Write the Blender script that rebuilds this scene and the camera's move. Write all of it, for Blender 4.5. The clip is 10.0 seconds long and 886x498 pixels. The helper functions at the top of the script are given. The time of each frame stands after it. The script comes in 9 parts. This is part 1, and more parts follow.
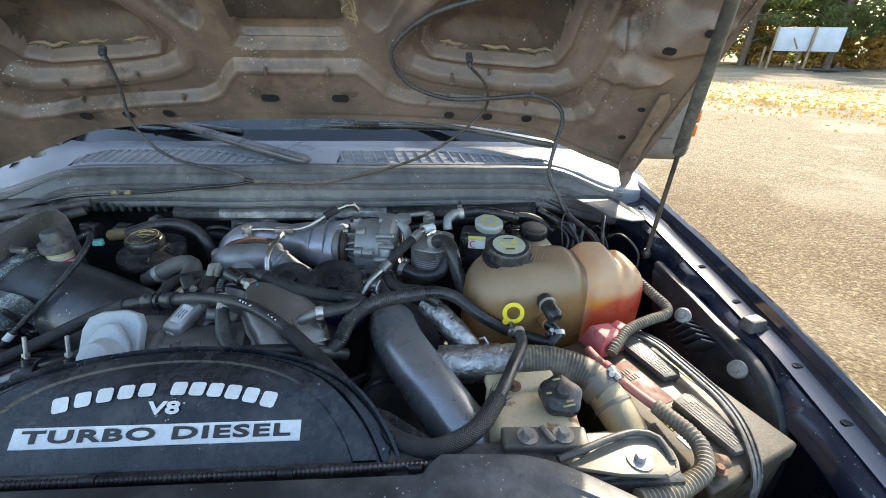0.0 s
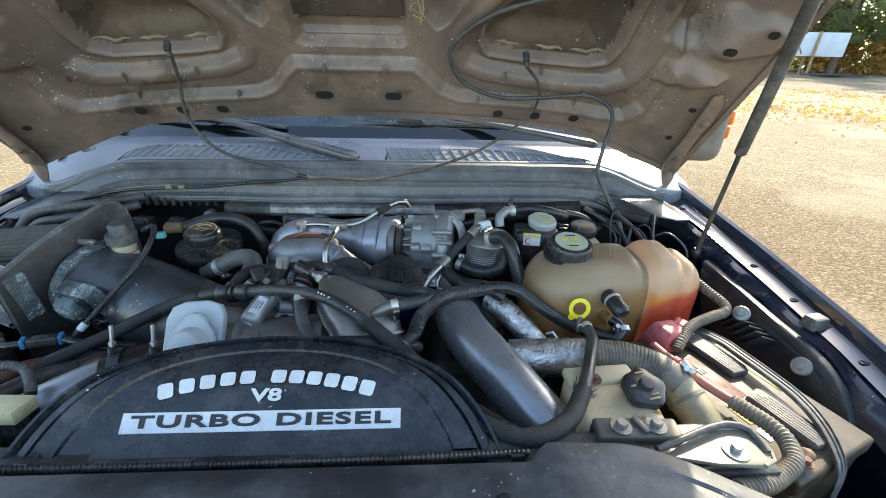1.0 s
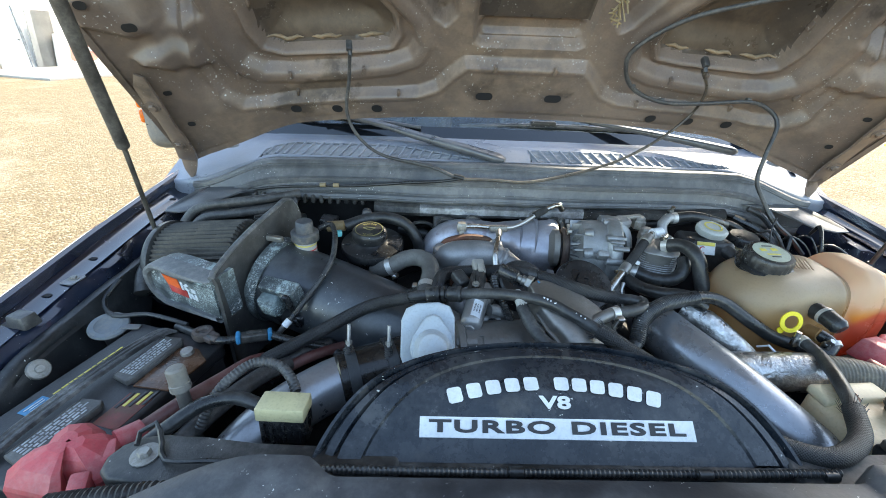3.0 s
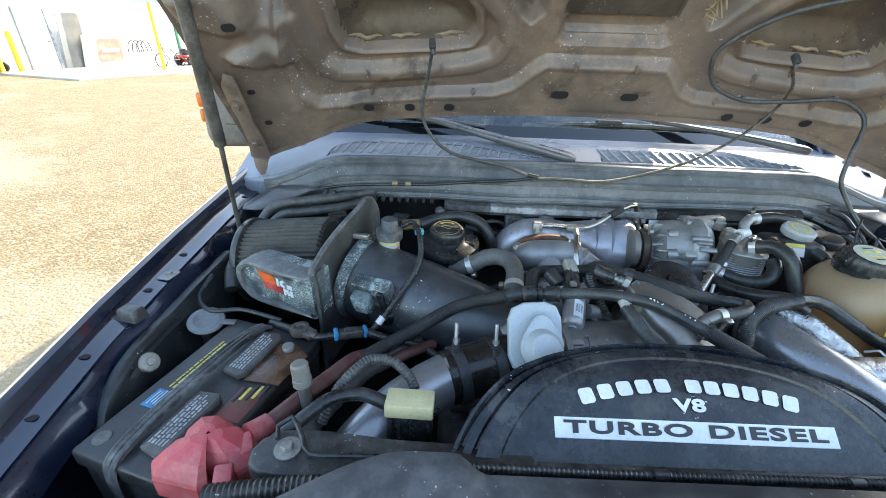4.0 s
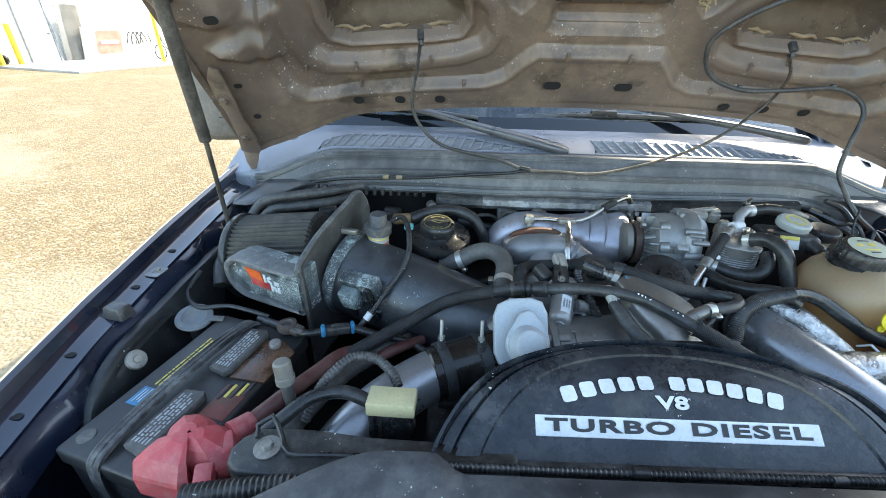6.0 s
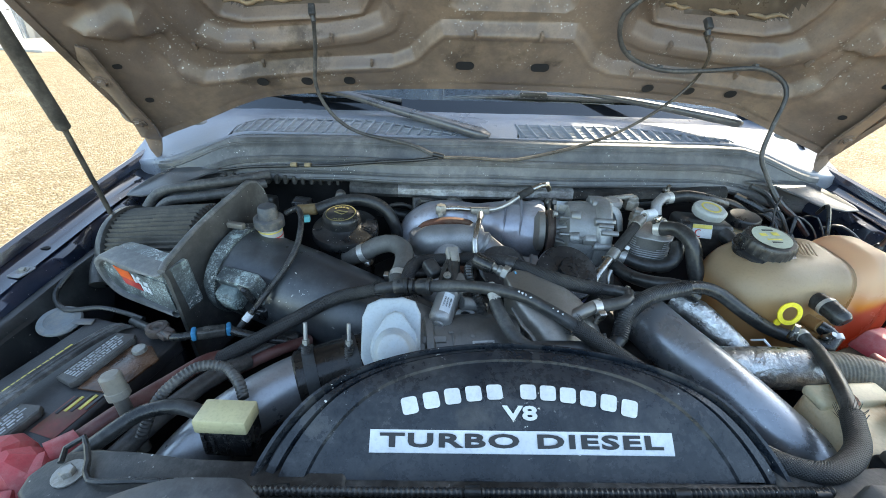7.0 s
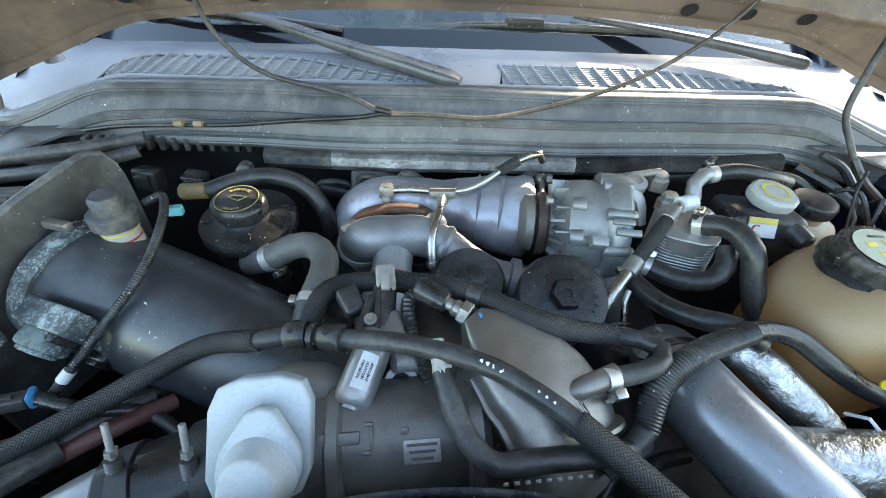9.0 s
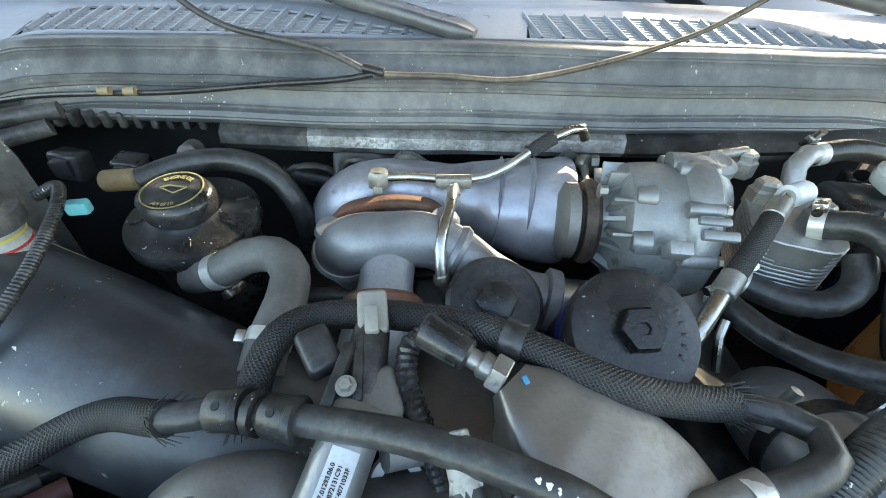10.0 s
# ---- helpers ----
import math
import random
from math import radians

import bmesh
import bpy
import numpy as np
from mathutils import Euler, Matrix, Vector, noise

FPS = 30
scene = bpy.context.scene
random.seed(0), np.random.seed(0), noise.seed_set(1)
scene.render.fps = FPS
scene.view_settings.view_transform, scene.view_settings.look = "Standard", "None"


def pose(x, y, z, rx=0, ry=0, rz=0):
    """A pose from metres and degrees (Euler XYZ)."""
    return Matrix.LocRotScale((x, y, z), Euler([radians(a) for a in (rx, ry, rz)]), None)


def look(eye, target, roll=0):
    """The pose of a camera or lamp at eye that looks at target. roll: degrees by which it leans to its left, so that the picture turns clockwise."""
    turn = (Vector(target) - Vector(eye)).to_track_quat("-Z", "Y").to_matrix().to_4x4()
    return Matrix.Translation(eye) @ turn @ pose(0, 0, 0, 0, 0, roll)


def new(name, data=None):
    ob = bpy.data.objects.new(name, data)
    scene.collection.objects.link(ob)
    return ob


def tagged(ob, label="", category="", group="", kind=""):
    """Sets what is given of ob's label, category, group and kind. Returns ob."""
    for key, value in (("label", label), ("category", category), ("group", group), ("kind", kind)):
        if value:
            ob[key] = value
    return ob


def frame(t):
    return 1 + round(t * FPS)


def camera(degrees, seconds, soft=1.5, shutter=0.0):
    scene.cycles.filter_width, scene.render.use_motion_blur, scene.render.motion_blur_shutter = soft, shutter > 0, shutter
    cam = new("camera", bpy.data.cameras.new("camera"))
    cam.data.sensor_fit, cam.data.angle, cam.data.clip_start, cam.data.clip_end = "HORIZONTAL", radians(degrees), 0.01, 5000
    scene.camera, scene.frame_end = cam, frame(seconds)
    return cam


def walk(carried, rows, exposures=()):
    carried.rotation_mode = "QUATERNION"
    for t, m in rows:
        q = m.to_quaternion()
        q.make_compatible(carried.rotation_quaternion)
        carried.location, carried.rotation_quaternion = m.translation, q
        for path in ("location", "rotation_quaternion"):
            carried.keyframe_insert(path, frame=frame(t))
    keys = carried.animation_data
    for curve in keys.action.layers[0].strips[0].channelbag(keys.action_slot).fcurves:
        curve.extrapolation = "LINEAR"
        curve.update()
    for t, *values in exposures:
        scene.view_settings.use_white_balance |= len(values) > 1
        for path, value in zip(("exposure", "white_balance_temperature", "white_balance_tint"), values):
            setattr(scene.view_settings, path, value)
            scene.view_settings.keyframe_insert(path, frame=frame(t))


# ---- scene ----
cam = camera(94.0, 10.0, soft=0.9)
METRES, EYE, TILT, LEAN, TURN = 1.5, 1.65, -27.0, -0.8, -3.0
ROWS = [
    (0.0, 0.0, 0.0, 0.0, 0.0, 0.0, -0.0),
    (0.5, -0.0336, -0.0061, -0.0015, 0.01, 0.06, -0.25),
    (1.0, -0.0834, -0.0075, -0.0073, 0.04, 0.11, -0.64),
    (1.5, -0.1399, -0.0128, -0.0088, 0.17, 0.12, -1.14),
    (2.0, -0.202, -0.0115, -0.0074, 0.42, 0.1, -1.61),
    (2.5, -0.262, -0.0122, -0.0076, 0.9, 0.06, -1.97),
    (3.0, -0.3223, -0.0057, -0.0075, 1.6, 0.05, -2.31),
    (4.5, -0.4579, -0.0095, -0.015, 4.1, -0.27, -2.98),
    (5.0, -0.476, -0.0067, -0.0155, 4.44, -0.51, -3.0),
    (6.5, -0.3402, 0.0052, -0.0004, 3.05, -2.36, -2.12),
    (7.0, -0.2844, 0.0357, 0.0116, 2.21, -3.8, -1.86),
    (7.5, -0.2536, 0.0622, 0.0224, 1.56, -5.58, -1.8),
    (8.0, -0.2405, 0.1048, 0.0356, 1.4, -7.52, -1.86),
    (8.5, -0.2392, 0.1608, 0.0485, 1.36, -9.38, -1.94),
    (9.0, -0.2419, 0.2232, 0.0537, 1.55, -10.86, -1.88),
    (9.5, -0.2474, 0.2899, 0.0507, 1.72, -11.96, -1.71),
    (10.0, -0.2525, 0.3334, 0.0466, 1.72, -12.35, -1.61),
]
walk(cam, [(t, pose(0.28, 0, EYE, TILT, LEAN, TURN) @ pose(METRES * x, METRES * y, METRES * z, 90 + pitch, roll, yaw)) for t, x, y, z, yaw, pitch, roll in ROWS], exposures=[(0, 2.18, 7400, 6), (2.5, 2.52, 7350, 5), (4.8, 2.64, 7350, 5), (6.5, 2.58, 7450, 4), (8.5, 2.84, 7650, 3), (10, 3.08, 8250, 3)])

# ---- light ----
SUN_WAY = Vector((0.93, 1.19, 1.0)).normalized()
world = bpy.data.worlds.new("sky")
scene.world = world
world.use_nodes = True
wn = world.node_tree
sky = wn.nodes.new("ShaderNodeTexSky")
sky.sky_type, sky.sun_disc = "NISHITA", False
sky.sun_elevation = math.asin(SUN_WAY.z)
sky.sun_rotation = math.atan2(SUN_WAY.x, SUN_WAY.y)
sky.dust_density, sky.altitude = 1.5, 300
wn.links.new(sky.outputs[0], wn.nodes["Background"].inputs[0])
wn.nodes["Background"].inputs[1].default_value = 0.15
sun = new("sun", bpy.data.lights.new("sun", "SUN"))
sun.data.energy, sun.data.angle, sun.data.color = 2.0, radians(0.55), (1.0, 0.93, 0.82)
sun.matrix_world = look(SUN_WAY * 40, (0, 0, 0))


# ---- materials ----
def nodes_of(name):
    m = bpy.data.materials.new(name)
    m.use_nodes = True
    nt = m.node_tree
    return m, nt, nt.nodes["Principled BSDF"]


def link(nt, a, b):
    nt.links.new(a, b)


def math_node(nt, op, a, b=0.0):
    n = nt.nodes.new("ShaderNodeMath")
    n.operation = op
    for slot, v in ((0, a), (1, b)):
        if isinstance(v, (int, float)):
            n.inputs[slot].default_value = v
        else:
            link(nt, v, n.inputs[slot])
    return n.outputs[0]


def noise_node(nt, co, scale, detail=4.0, rough=0.55):
    n = nt.nodes.new("ShaderNodeTexNoise")
    n.inputs["Scale"].default_value, n.inputs["Detail"].default_value = scale, detail
    n.inputs["Roughness"].default_value = rough
    link(nt, co, n.inputs["Vector"])
    return n.outputs["Fac"]


def ramp_node(nt, fac, lo, hi):
    n = nt.nodes.new("ShaderNodeMapRange")
    n.interpolation_type = "SMOOTHSTEP"
    n.inputs["From Min"].default_value, n.inputs["From Max"].default_value = lo, hi
    link(nt, fac, n.inputs["Value"])
    return n.outputs["Result"]


def mix_node(nt, fac, a, b):
    n = nt.nodes.new("ShaderNodeMix")
    n.data_type = "RGBA"
    if isinstance(fac, (int, float)):
        n.inputs[0].default_value = fac
    else:
        link(nt, fac, n.inputs[0])
    for slot, v in ((6, a), (7, b)):
        if isinstance(v, tuple):
            n.inputs[slot].default_value = (*v, 1)
        else:
            link(nt, v, n.inputs[slot])
    return n.outputs[2]


DUST = (0.34, 0.28, 0.21)


def mat(name, base, rough=0.5, metal=0.0, var=0.25, scale=9.0, bump=0.15, bscale=220.0, dust=0.0, dustcol=DUST, dscale=14.0,
        stain=None, stain_at=0.62, coat=0.0, spec=0.5, speck=0.0, bdist=0.002):
    """A worn surface: base colour with broad and fine variation, dust, stains, specks and a fine relief."""
    m, nt, p = nodes_of(name)
    co = nt.nodes.new("ShaderNodeTexCoord").outputs["Object"]
    broad, fine = noise_node(nt, co, scale, 5), noise_node(nt, co, bscale, 3)
    lo = tuple(c * (1 - var) for c in base)
    hi = tuple(min(1, c * (1 + var)) for c in base)
    col = mix_node(nt, ramp_node(nt, broad, 0.3, 0.7), lo, hi)
    col = mix_node(nt, math_node(nt, "MULTIPLY", ramp_node(nt, fine, 0.45, 0.75), 0.35), col, tuple(c * 0.6 for c in base))
    r = math_node(nt, "ADD", math_node(nt, "MULTIPLY", ramp_node(nt, broad, 0.3, 0.75), 0.18), max(0.02, rough - 0.09))
    if stain:
        s = ramp_node(nt, noise_node(nt, co, scale * 1.7, 7, 0.65), stain_at, stain_at + 0.07)
        col = mix_node(nt, s, col, stain)
        r = math_node(nt, "ADD", r, math_node(nt, "MULTIPLY", s, 0.15))
    if dust:
        d = ramp_node(nt, noise_node(nt, co, dscale, 9, 0.72), 0.36, 0.68)
        f = ramp_node(nt, noise_node(nt, co, dscale * 7, 6, 0.7), 0.38, 0.62)
        d = math_node(nt, "ADD", math_node(nt, "MULTIPLY", d, 0.55), math_node(nt, "MULTIPLY", math_node(nt, "MULTIPLY", d, f), 0.9))
        d = math_node(nt, "MINIMUM", math_node(nt, "MULTIPLY", d, dust), 0.95)
        col = mix_node(nt, d, col, dustcol)
        r = math_node(nt, "ADD", r, math_node(nt, "MULTIPLY", d, 0.4))
    if speck:
        s = ramp_node(nt, noise_node(nt, co, 190, 2), 0.74 - speck * 0.06, 0.76 - speck * 0.06)
        s = math_node(nt, "MULTIPLY", s, ramp_node(nt, noise_node(nt, co, 13, 4), 0.5, 0.62))
        col = mix_node(nt, s, col, (0.6, 0.6, 0.57))
    link(nt, col, p.inputs["Base Color"])
    link(nt, r, p.inputs["Roughness"])
    p.inputs["Metallic"].default_value = metal
    p.inputs["Specular IOR Level"].default_value = spec
    p.inputs["Coat Weight"].default_value = coat
    p.inputs["Coat Roughness"].default_value = 0.08
    if bump:
        b = nt.nodes.new("ShaderNodeBump")
        b.inputs["Strength"].default_value, b.inputs["Distance"].default_value = bump, bdist
        link(nt, math_node(nt, "ADD", fine, math_node(nt, "MULTIPLY", broad, 1.5)), b.inputs["Height"])
        link(nt, b.outputs[0], p.inputs["Normal"])
    return m


def braid_mat(name, base, pitch=0.0042, dust=0.25):
    """Woven sleeve: two families of crossing strands along the hose's own length and girth."""
    m, nt, p = nodes_of(name)
    uv = nt.nodes.new("ShaderNodeUVMap").outputs[0]
    sep = nt.nodes.new("ShaderNodeSeparateXYZ")
    link(nt, uv, sep.inputs[0])
    u = math_node(nt, "MULTIPLY", sep.outputs[0], 2 * math.pi / pitch)
    v = math_node(nt, "MULTIPLY", sep.outputs[1], 2 * math.pi * 20)
    a = math_node(nt, "SINE", math_node(nt, "ADD", u, v))
    b = math_node(nt, "SINE", math_node(nt, "SUBTRACT", u, v))
    h = math_node(nt, "MAXIMUM", a, b)
    co = nt.nodes.new("ShaderNodeTexCoord").outputs["Object"]
    d = math_node(nt, "MULTIPLY", ramp_node(nt, noise_node(nt, co, 16, 7), 0.35, 0.75), dust)
    col = mix_node(nt, ramp_node(nt, h, -0.3, 0.9), tuple(c * 0.5 for c in base), tuple(c * 1.35 for c in base))
    col = mix_node(nt, d, col, (0.2, 0.19, 0.17))
    link(nt, col, p.inputs["Base Color"])
    p.inputs["Roughness"].default_value = 0.55
    bp = nt.nodes.new("ShaderNodeBump")
    bp.inputs["Strength"].default_value, bp.inputs["Distance"].default_value = 0.6, 0.0007
    link(nt, h, bp.inputs["Height"])
    link(nt, bp.outputs[0], p.inputs["Normal"])
    return m


PAINT = mat("navy_paint", (0.004, 0.008, 0.024), 0.2, 0.0, 0.25, 6, 0.015, 300, 0.04, (0.16, 0.17, 0.18), 9, coat=1.0, speck=0.2)
PAINT_IN = mat("navy_inner_paint", (0.005, 0.011, 0.03), 0.3, 0.0, 0.4, 7, 0.05, 260, 0.1, (0.1, 0.11, 0.13), 10, coat=0.5, speck=0.6)
HOOD_IN = mat("dusty_hood_inner", (0.165, 0.126, 0.105), 0.36, 0.0, 0.35, 3.0, 0.04, 240, 0.42, (0.36, 0.262, 0.185), 3.6, stain=(0.066, 0.05, 0.041), stain_at=0.56, speck=1.2)
HOOD_POCKET = mat("dark_hood_pocket", (0.06, 0.047, 0.039), 0.26, 0.0, 0.3, 4.0, 0.05, 240, 0.4, (0.2, 0.145, 0.1), 3.0, speck=0.8)
SEALANT = mat("tan_seam_sealant", (0.36, 0.27, 0.18), 0.6, 0.0, 0.3, 18, 0.3, 120, 0.4, (0.2, 0.15, 0.1), 12)
LINER = mat("black_liner_plastic", (0.016, 0.018, 0.02), 0.42, 0.0, 0.3, 8, 0.15, 280, 0.3, (0.12, 0.125, 0.125), 9, speck=0.5)
BLACK = mat("black_plastic", (0.012, 0.013, 0.015), 0.3, 0.0, 0.3, 9, 0.12, 320, 0.26, (0.16, 0.155, 0.145), 14, speck=0.6)
BLACK_D = mat("dusty_black_plastic", (0.015, 0.016, 0.017), 0.36, 0.0, 0.35, 8, 0.2, 280, 0.4, (0.18, 0.17, 0.155), 11, speck=0.7)
SHROUD = mat("shroud_plastic", (0.008, 0.012, 0.018), 0.24, 0.0, 0.35, 7, 0.2, 260, 0.24, (0.12, 0.125, 0.13), 16, speck=0.9, stain=(0.03, 0.032, 0.035), stain_at=0.6)
STRIP = mat("dusty_support_cover", (0.034, 0.036, 0.041), 0.38, 0.0, 0.25, 5, 0.15, 220, 0.35, (0.2, 0.2, 0.2), 5, speck=1.0)
RUBBER = mat("black_rubber", (0.011, 0.012, 0.013), 0.32, 0.0, 0.35, 18, 0.2, 260, 0.24, (0.14, 0.137, 0.13), 22)
RUBBER_G = mat("grey_dusty_rubber", (0.035, 0.035, 0.036), 0.4, 0.0, 0.3, 14, 0.2, 240, 0.45, (0.19, 0.18, 0.165), 20)
RUBBER_M = mat("worn_hose_rubber", (0.02, 0.021, 0.022), 0.38, 0.0, 0.3, 14, 0.2, 240, 0.32, (0.15, 0.147, 0.14), 20)
COWL = mat("grey_cowl_plastic", (0.19, 0.21, 0.25), 0.32, 0.0, 0.2, 5, 0.1, 260, 0.35, (0.27, 0.275, 0.285), 6, speck=0.5)
SEAL = mat("cowl_seal", (0.082, 0.086, 0.09), 0.36, 0.0, 0.3, 6, 0.2, 240, 0.6, (0.215, 0.21, 0.205), 5, speck=0.7)
ALU = mat("cast_aluminium", (0.4, 0.4, 0.395), 0.4, 0.6, 0.25, 14, 0.14, 300, 0.4, (0.26, 0.25, 0.235), 18, stain=(0.16, 0.15, 0.14), stain_at=0.68)
ALU_D = mat("dark_cast_aluminium", (0.17, 0.165, 0.155), 0.42, 0.5, 0.3, 12, 0.16, 260, 0.4, (0.24, 0.22, 0.195), 12, stain=(0.09, 0.08, 0.07), stain_at=0.66)
STEEL = mat("stamped_steel", (0.28, 0.265, 0.245), 0.4, 0.7, 0.2, 9, 0.1, 220, 0.4, (0.2, 0.17, 0.135), 9, stain=(0.11, 0.075, 0.055), stain_at=0.66)
TURBO_MET = mat("turbo_shield_steel", (0.42, 0.43, 0.485), 0.38, 0.6, 0.28, 8, 0.12, 200, 0.35, (0.3, 0.27, 0.26), 12, stain=(0.3, 0.27, 0.3), stain_at=0.58)
IRON = mat("grey_cast_iron", (0.27, 0.275, 0.285), 0.44, 0.45, 0.25, 16, 0.14, 320, 0.35, (0.28, 0.27, 0.26), 15, stain=(0.2, 0.17, 0.15), stain_at=0.7)
PIPE_MET = mat("charge_pipe_metal", (0.33, 0.345, 0.37), 0.3, 0.65, 0.18, 6, 0.08, 240, 0.3, (0.28, 0.27, 0.265), 9, speck=0.4)
CHROME = mat("bright_metal", (0.5, 0.49, 0.46), 0.28, 1.0, 0.15, 20, 0.1, 260, 0.15)
BAND = mat("bright_clamp_band", (0.62, 0.61, 0.58), 0.38, 0.55, 0.15, 30, 0.15, 300, 0.3, (0.4, 0.36, 0.3), 40)
ZINC = mat("zinc_plating", (0.34, 0.335, 0.315), 0.42, 0.75, 0.25, 30, 0.2, 300, 0.5, (0.25, 0.22, 0.18), 30)
RUST = mat("rusty_iron", (0.16, 0.07, 0.045), 0.7, 0.3, 0.4, 24, 0.5, 260, 0.3)
BLUEGREY = mat("bluegrey_painted_cover", (0.36, 0.41, 0.45), 0.5, 0.1, 0.12, 9, 0.12, 260, 0.35, (0.42, 0.4, 0.37), 11, stain=(0.22, 0.17, 0.12), stain_at=0.74)
FOIL = mat("crinkled_foil", (0.55, 0.55, 0.54), 0.3, 0.9, 0.3, 60, 0.55, 150, 0.4, (0.2, 0.18, 0.16), 26, bdist=0.004)
BATTERY = mat("battery_case", (0.022, 0.022, 0.024), 0.42, 0.0, 0.2, 8, 0.2, 340, 0.2, (0.12, 0.115, 0.11), 12)
# Lit copy of the battery case: sun warmth in the colour, plus dust.
BATTERY_T = mat("sunlit_dusty_battery_case", (0.028, 0.023, 0.016), 0.45, 0.0, 0.3, 8, 0.2, 300, 0.55, (0.16, 0.12, 0.075), 7)
CAPGREY = mat("battery_vent_cap", (0.06, 0.058, 0.055), 0.5, 0.0, 0.25, 14, 0.2, 300, 0.5, (0.22, 0.21, 0.19), 18)
REDPL = mat("red_plastic", (0.44, 0.05, 0.06), 0.45, 0.0, 0.25, 14, 0.15, 260, 0.5, (0.5, 0.24, 0.23), 10)
REDCAB = mat("faded_red_cable", (0.12, 0.035, 0.032), 0.5, 0.0, 0.3, 18, 0.2, 260, 0.5, (0.16, 0.12, 0.1), 18)
YELLOW = mat("faded_yellow_plastic", (0.6, 0.53, 0.3), 0.45, 0.0, 0.12, 10, 0.1, 260, 0.3, (0.42, 0.36, 0.24), 12)
YRING = mat("yellow_ring", (0.75, 0.6, 0.03), 0.4, 0.0, 0.1, 10, 0.05)
WHITE = mat("white_print", (0.6, 0.63, 0.66), 0.5, 0.0, 0.08, 30, 0.05, 260, 0.2, (0.5, 0.48, 0.45), 40)
BLACKPRINT = mat("black_print", (0.02, 0.02, 0.022), 0.5, 0.0, 0.2, 20, 0.05)
BLUEPL = mat("blue_connector", (0.03, 0.2, 0.38), 0.4, 0.0, 0.15, 30, 0.05)
OILBLUE = mat("dark_blue_filter", (0.015, 0.02, 0.12), 0.4, 0.0, 0.3, 12, 0.1)
LABEL_Y = mat("yellow_label", (0.6, 0.5, 0.1), 0.5, 0.0, 0.15, 40, 0.05)
OLD_YELLOW = mat("dusty_yellow_print", (0.32, 0.27, 0.1), 0.55, 0.0, 0.3, 60, 0.1, 260, 0.5, (0.2, 0.17, 0.12), 40)
LABEL_P = mat("faded_red_label", (0.17, 0.035, 0.03), 0.5, 0.0, 0.4, 30, 0.1, 260, 0.6, (0.13, 0.09, 0.055), 22)
LABEL_R = mat("red_label", (0.45, 0.03, 0.03), 0.5, 0.0, 0.3, 40, 0.05, 260, 0.3)
LABEL_O = mat("orange_label", (0.7, 0.12, 0.03), 0.45, 0.0, 0.15, 40, 0.05)
INTAKE = mat("satin_intake_plastic", (0.026, 0.03, 0.036), 0.36, 0.0, 0.15, 5, 0.06, 340, 0.24, (0.13, 0.145, 0.155), 9, spec=0.8, speck=1.0)
# Near-black that stands in for shade deep in the bay and in holes.
DARK = mat("shade_black", (0.016, 0.016, 0.017), 0.7, 0.0, 0.3, 8, 0.3, 60)
BRAID = braid_mat("braided_sleeve", (0.011, 0.0115, 0.013), 0.0034, 0.14)
PLEATS = mat("filter_pleats", (0.05, 0.047, 0.042), 0.75, 0.0, 0.3, 20, 0.3, 240, 0.45, (0.16, 0.145, 0.12), 14)
SPECKBOX = mat("weathered_airbox", (0.045, 0.055, 0.06), 0.42, 0.0, 0.3, 9, 0.25, 260, 0.45, (0.25, 0.28, 0.28), 12, speck=2.6, stain=(0.3, 0.38, 0.38), stain_at=0.56)

def chalky(m, colour=(0.42, 0.5, 0.5)):
    """Crust of pale chalky specks in ragged patches."""
    nt = m.node_tree
    p = nt.nodes["Principled BSDF"]
    co = nt.nodes.new("ShaderNodeTexCoord").outputs["Object"]
    speck = ramp_node(nt, noise_node(nt, co, 330, 5, 0.7), 0.5, 0.58)
    patch = ramp_node(nt, noise_node(nt, co, 24, 6, 0.7), 0.42, 0.62)
    f = math_node(nt, "MULTIPLY", math_node(nt, "MULTIPLY", speck, patch), 0.85)
    link(nt, mix_node(nt, f, p.inputs["Base Color"].links[0].from_socket, colour), p.inputs["Base Color"])


chalky(SPECKBOX)


def tank_mat(name, base, glow, share):
    """Milky tank plastic: part of the light goes through the wall."""
    m = mat(name, base, 0.3, 0.0, 0.16, 7, 0.06, 260, 0.22, (0.3, 0.22, 0.13), 7, stain=tuple(c * 0.55 for c in base), stain_at=0.66)
    nt = m.node_tree
    out, p = nt.nodes["Material Output"], nt.nodes["Principled BSDF"]
    t = nt.nodes.new("ShaderNodeBsdfTranslucent")
    t.inputs[0].default_value = (*glow, 1)
    x = nt.nodes.new("ShaderNodeMixShader")
    x.inputs[0].default_value = share
    link(nt, p.outputs[0], x.inputs[1])
    link(nt, t.outputs[0], x.inputs[2])
    link(nt, x.outputs[0], out.inputs[0])
    return m


TAN = tank_mat("milky_tan_tank", (0.36, 0.27, 0.175), (0.7, 0.46, 0.24), 0.32)


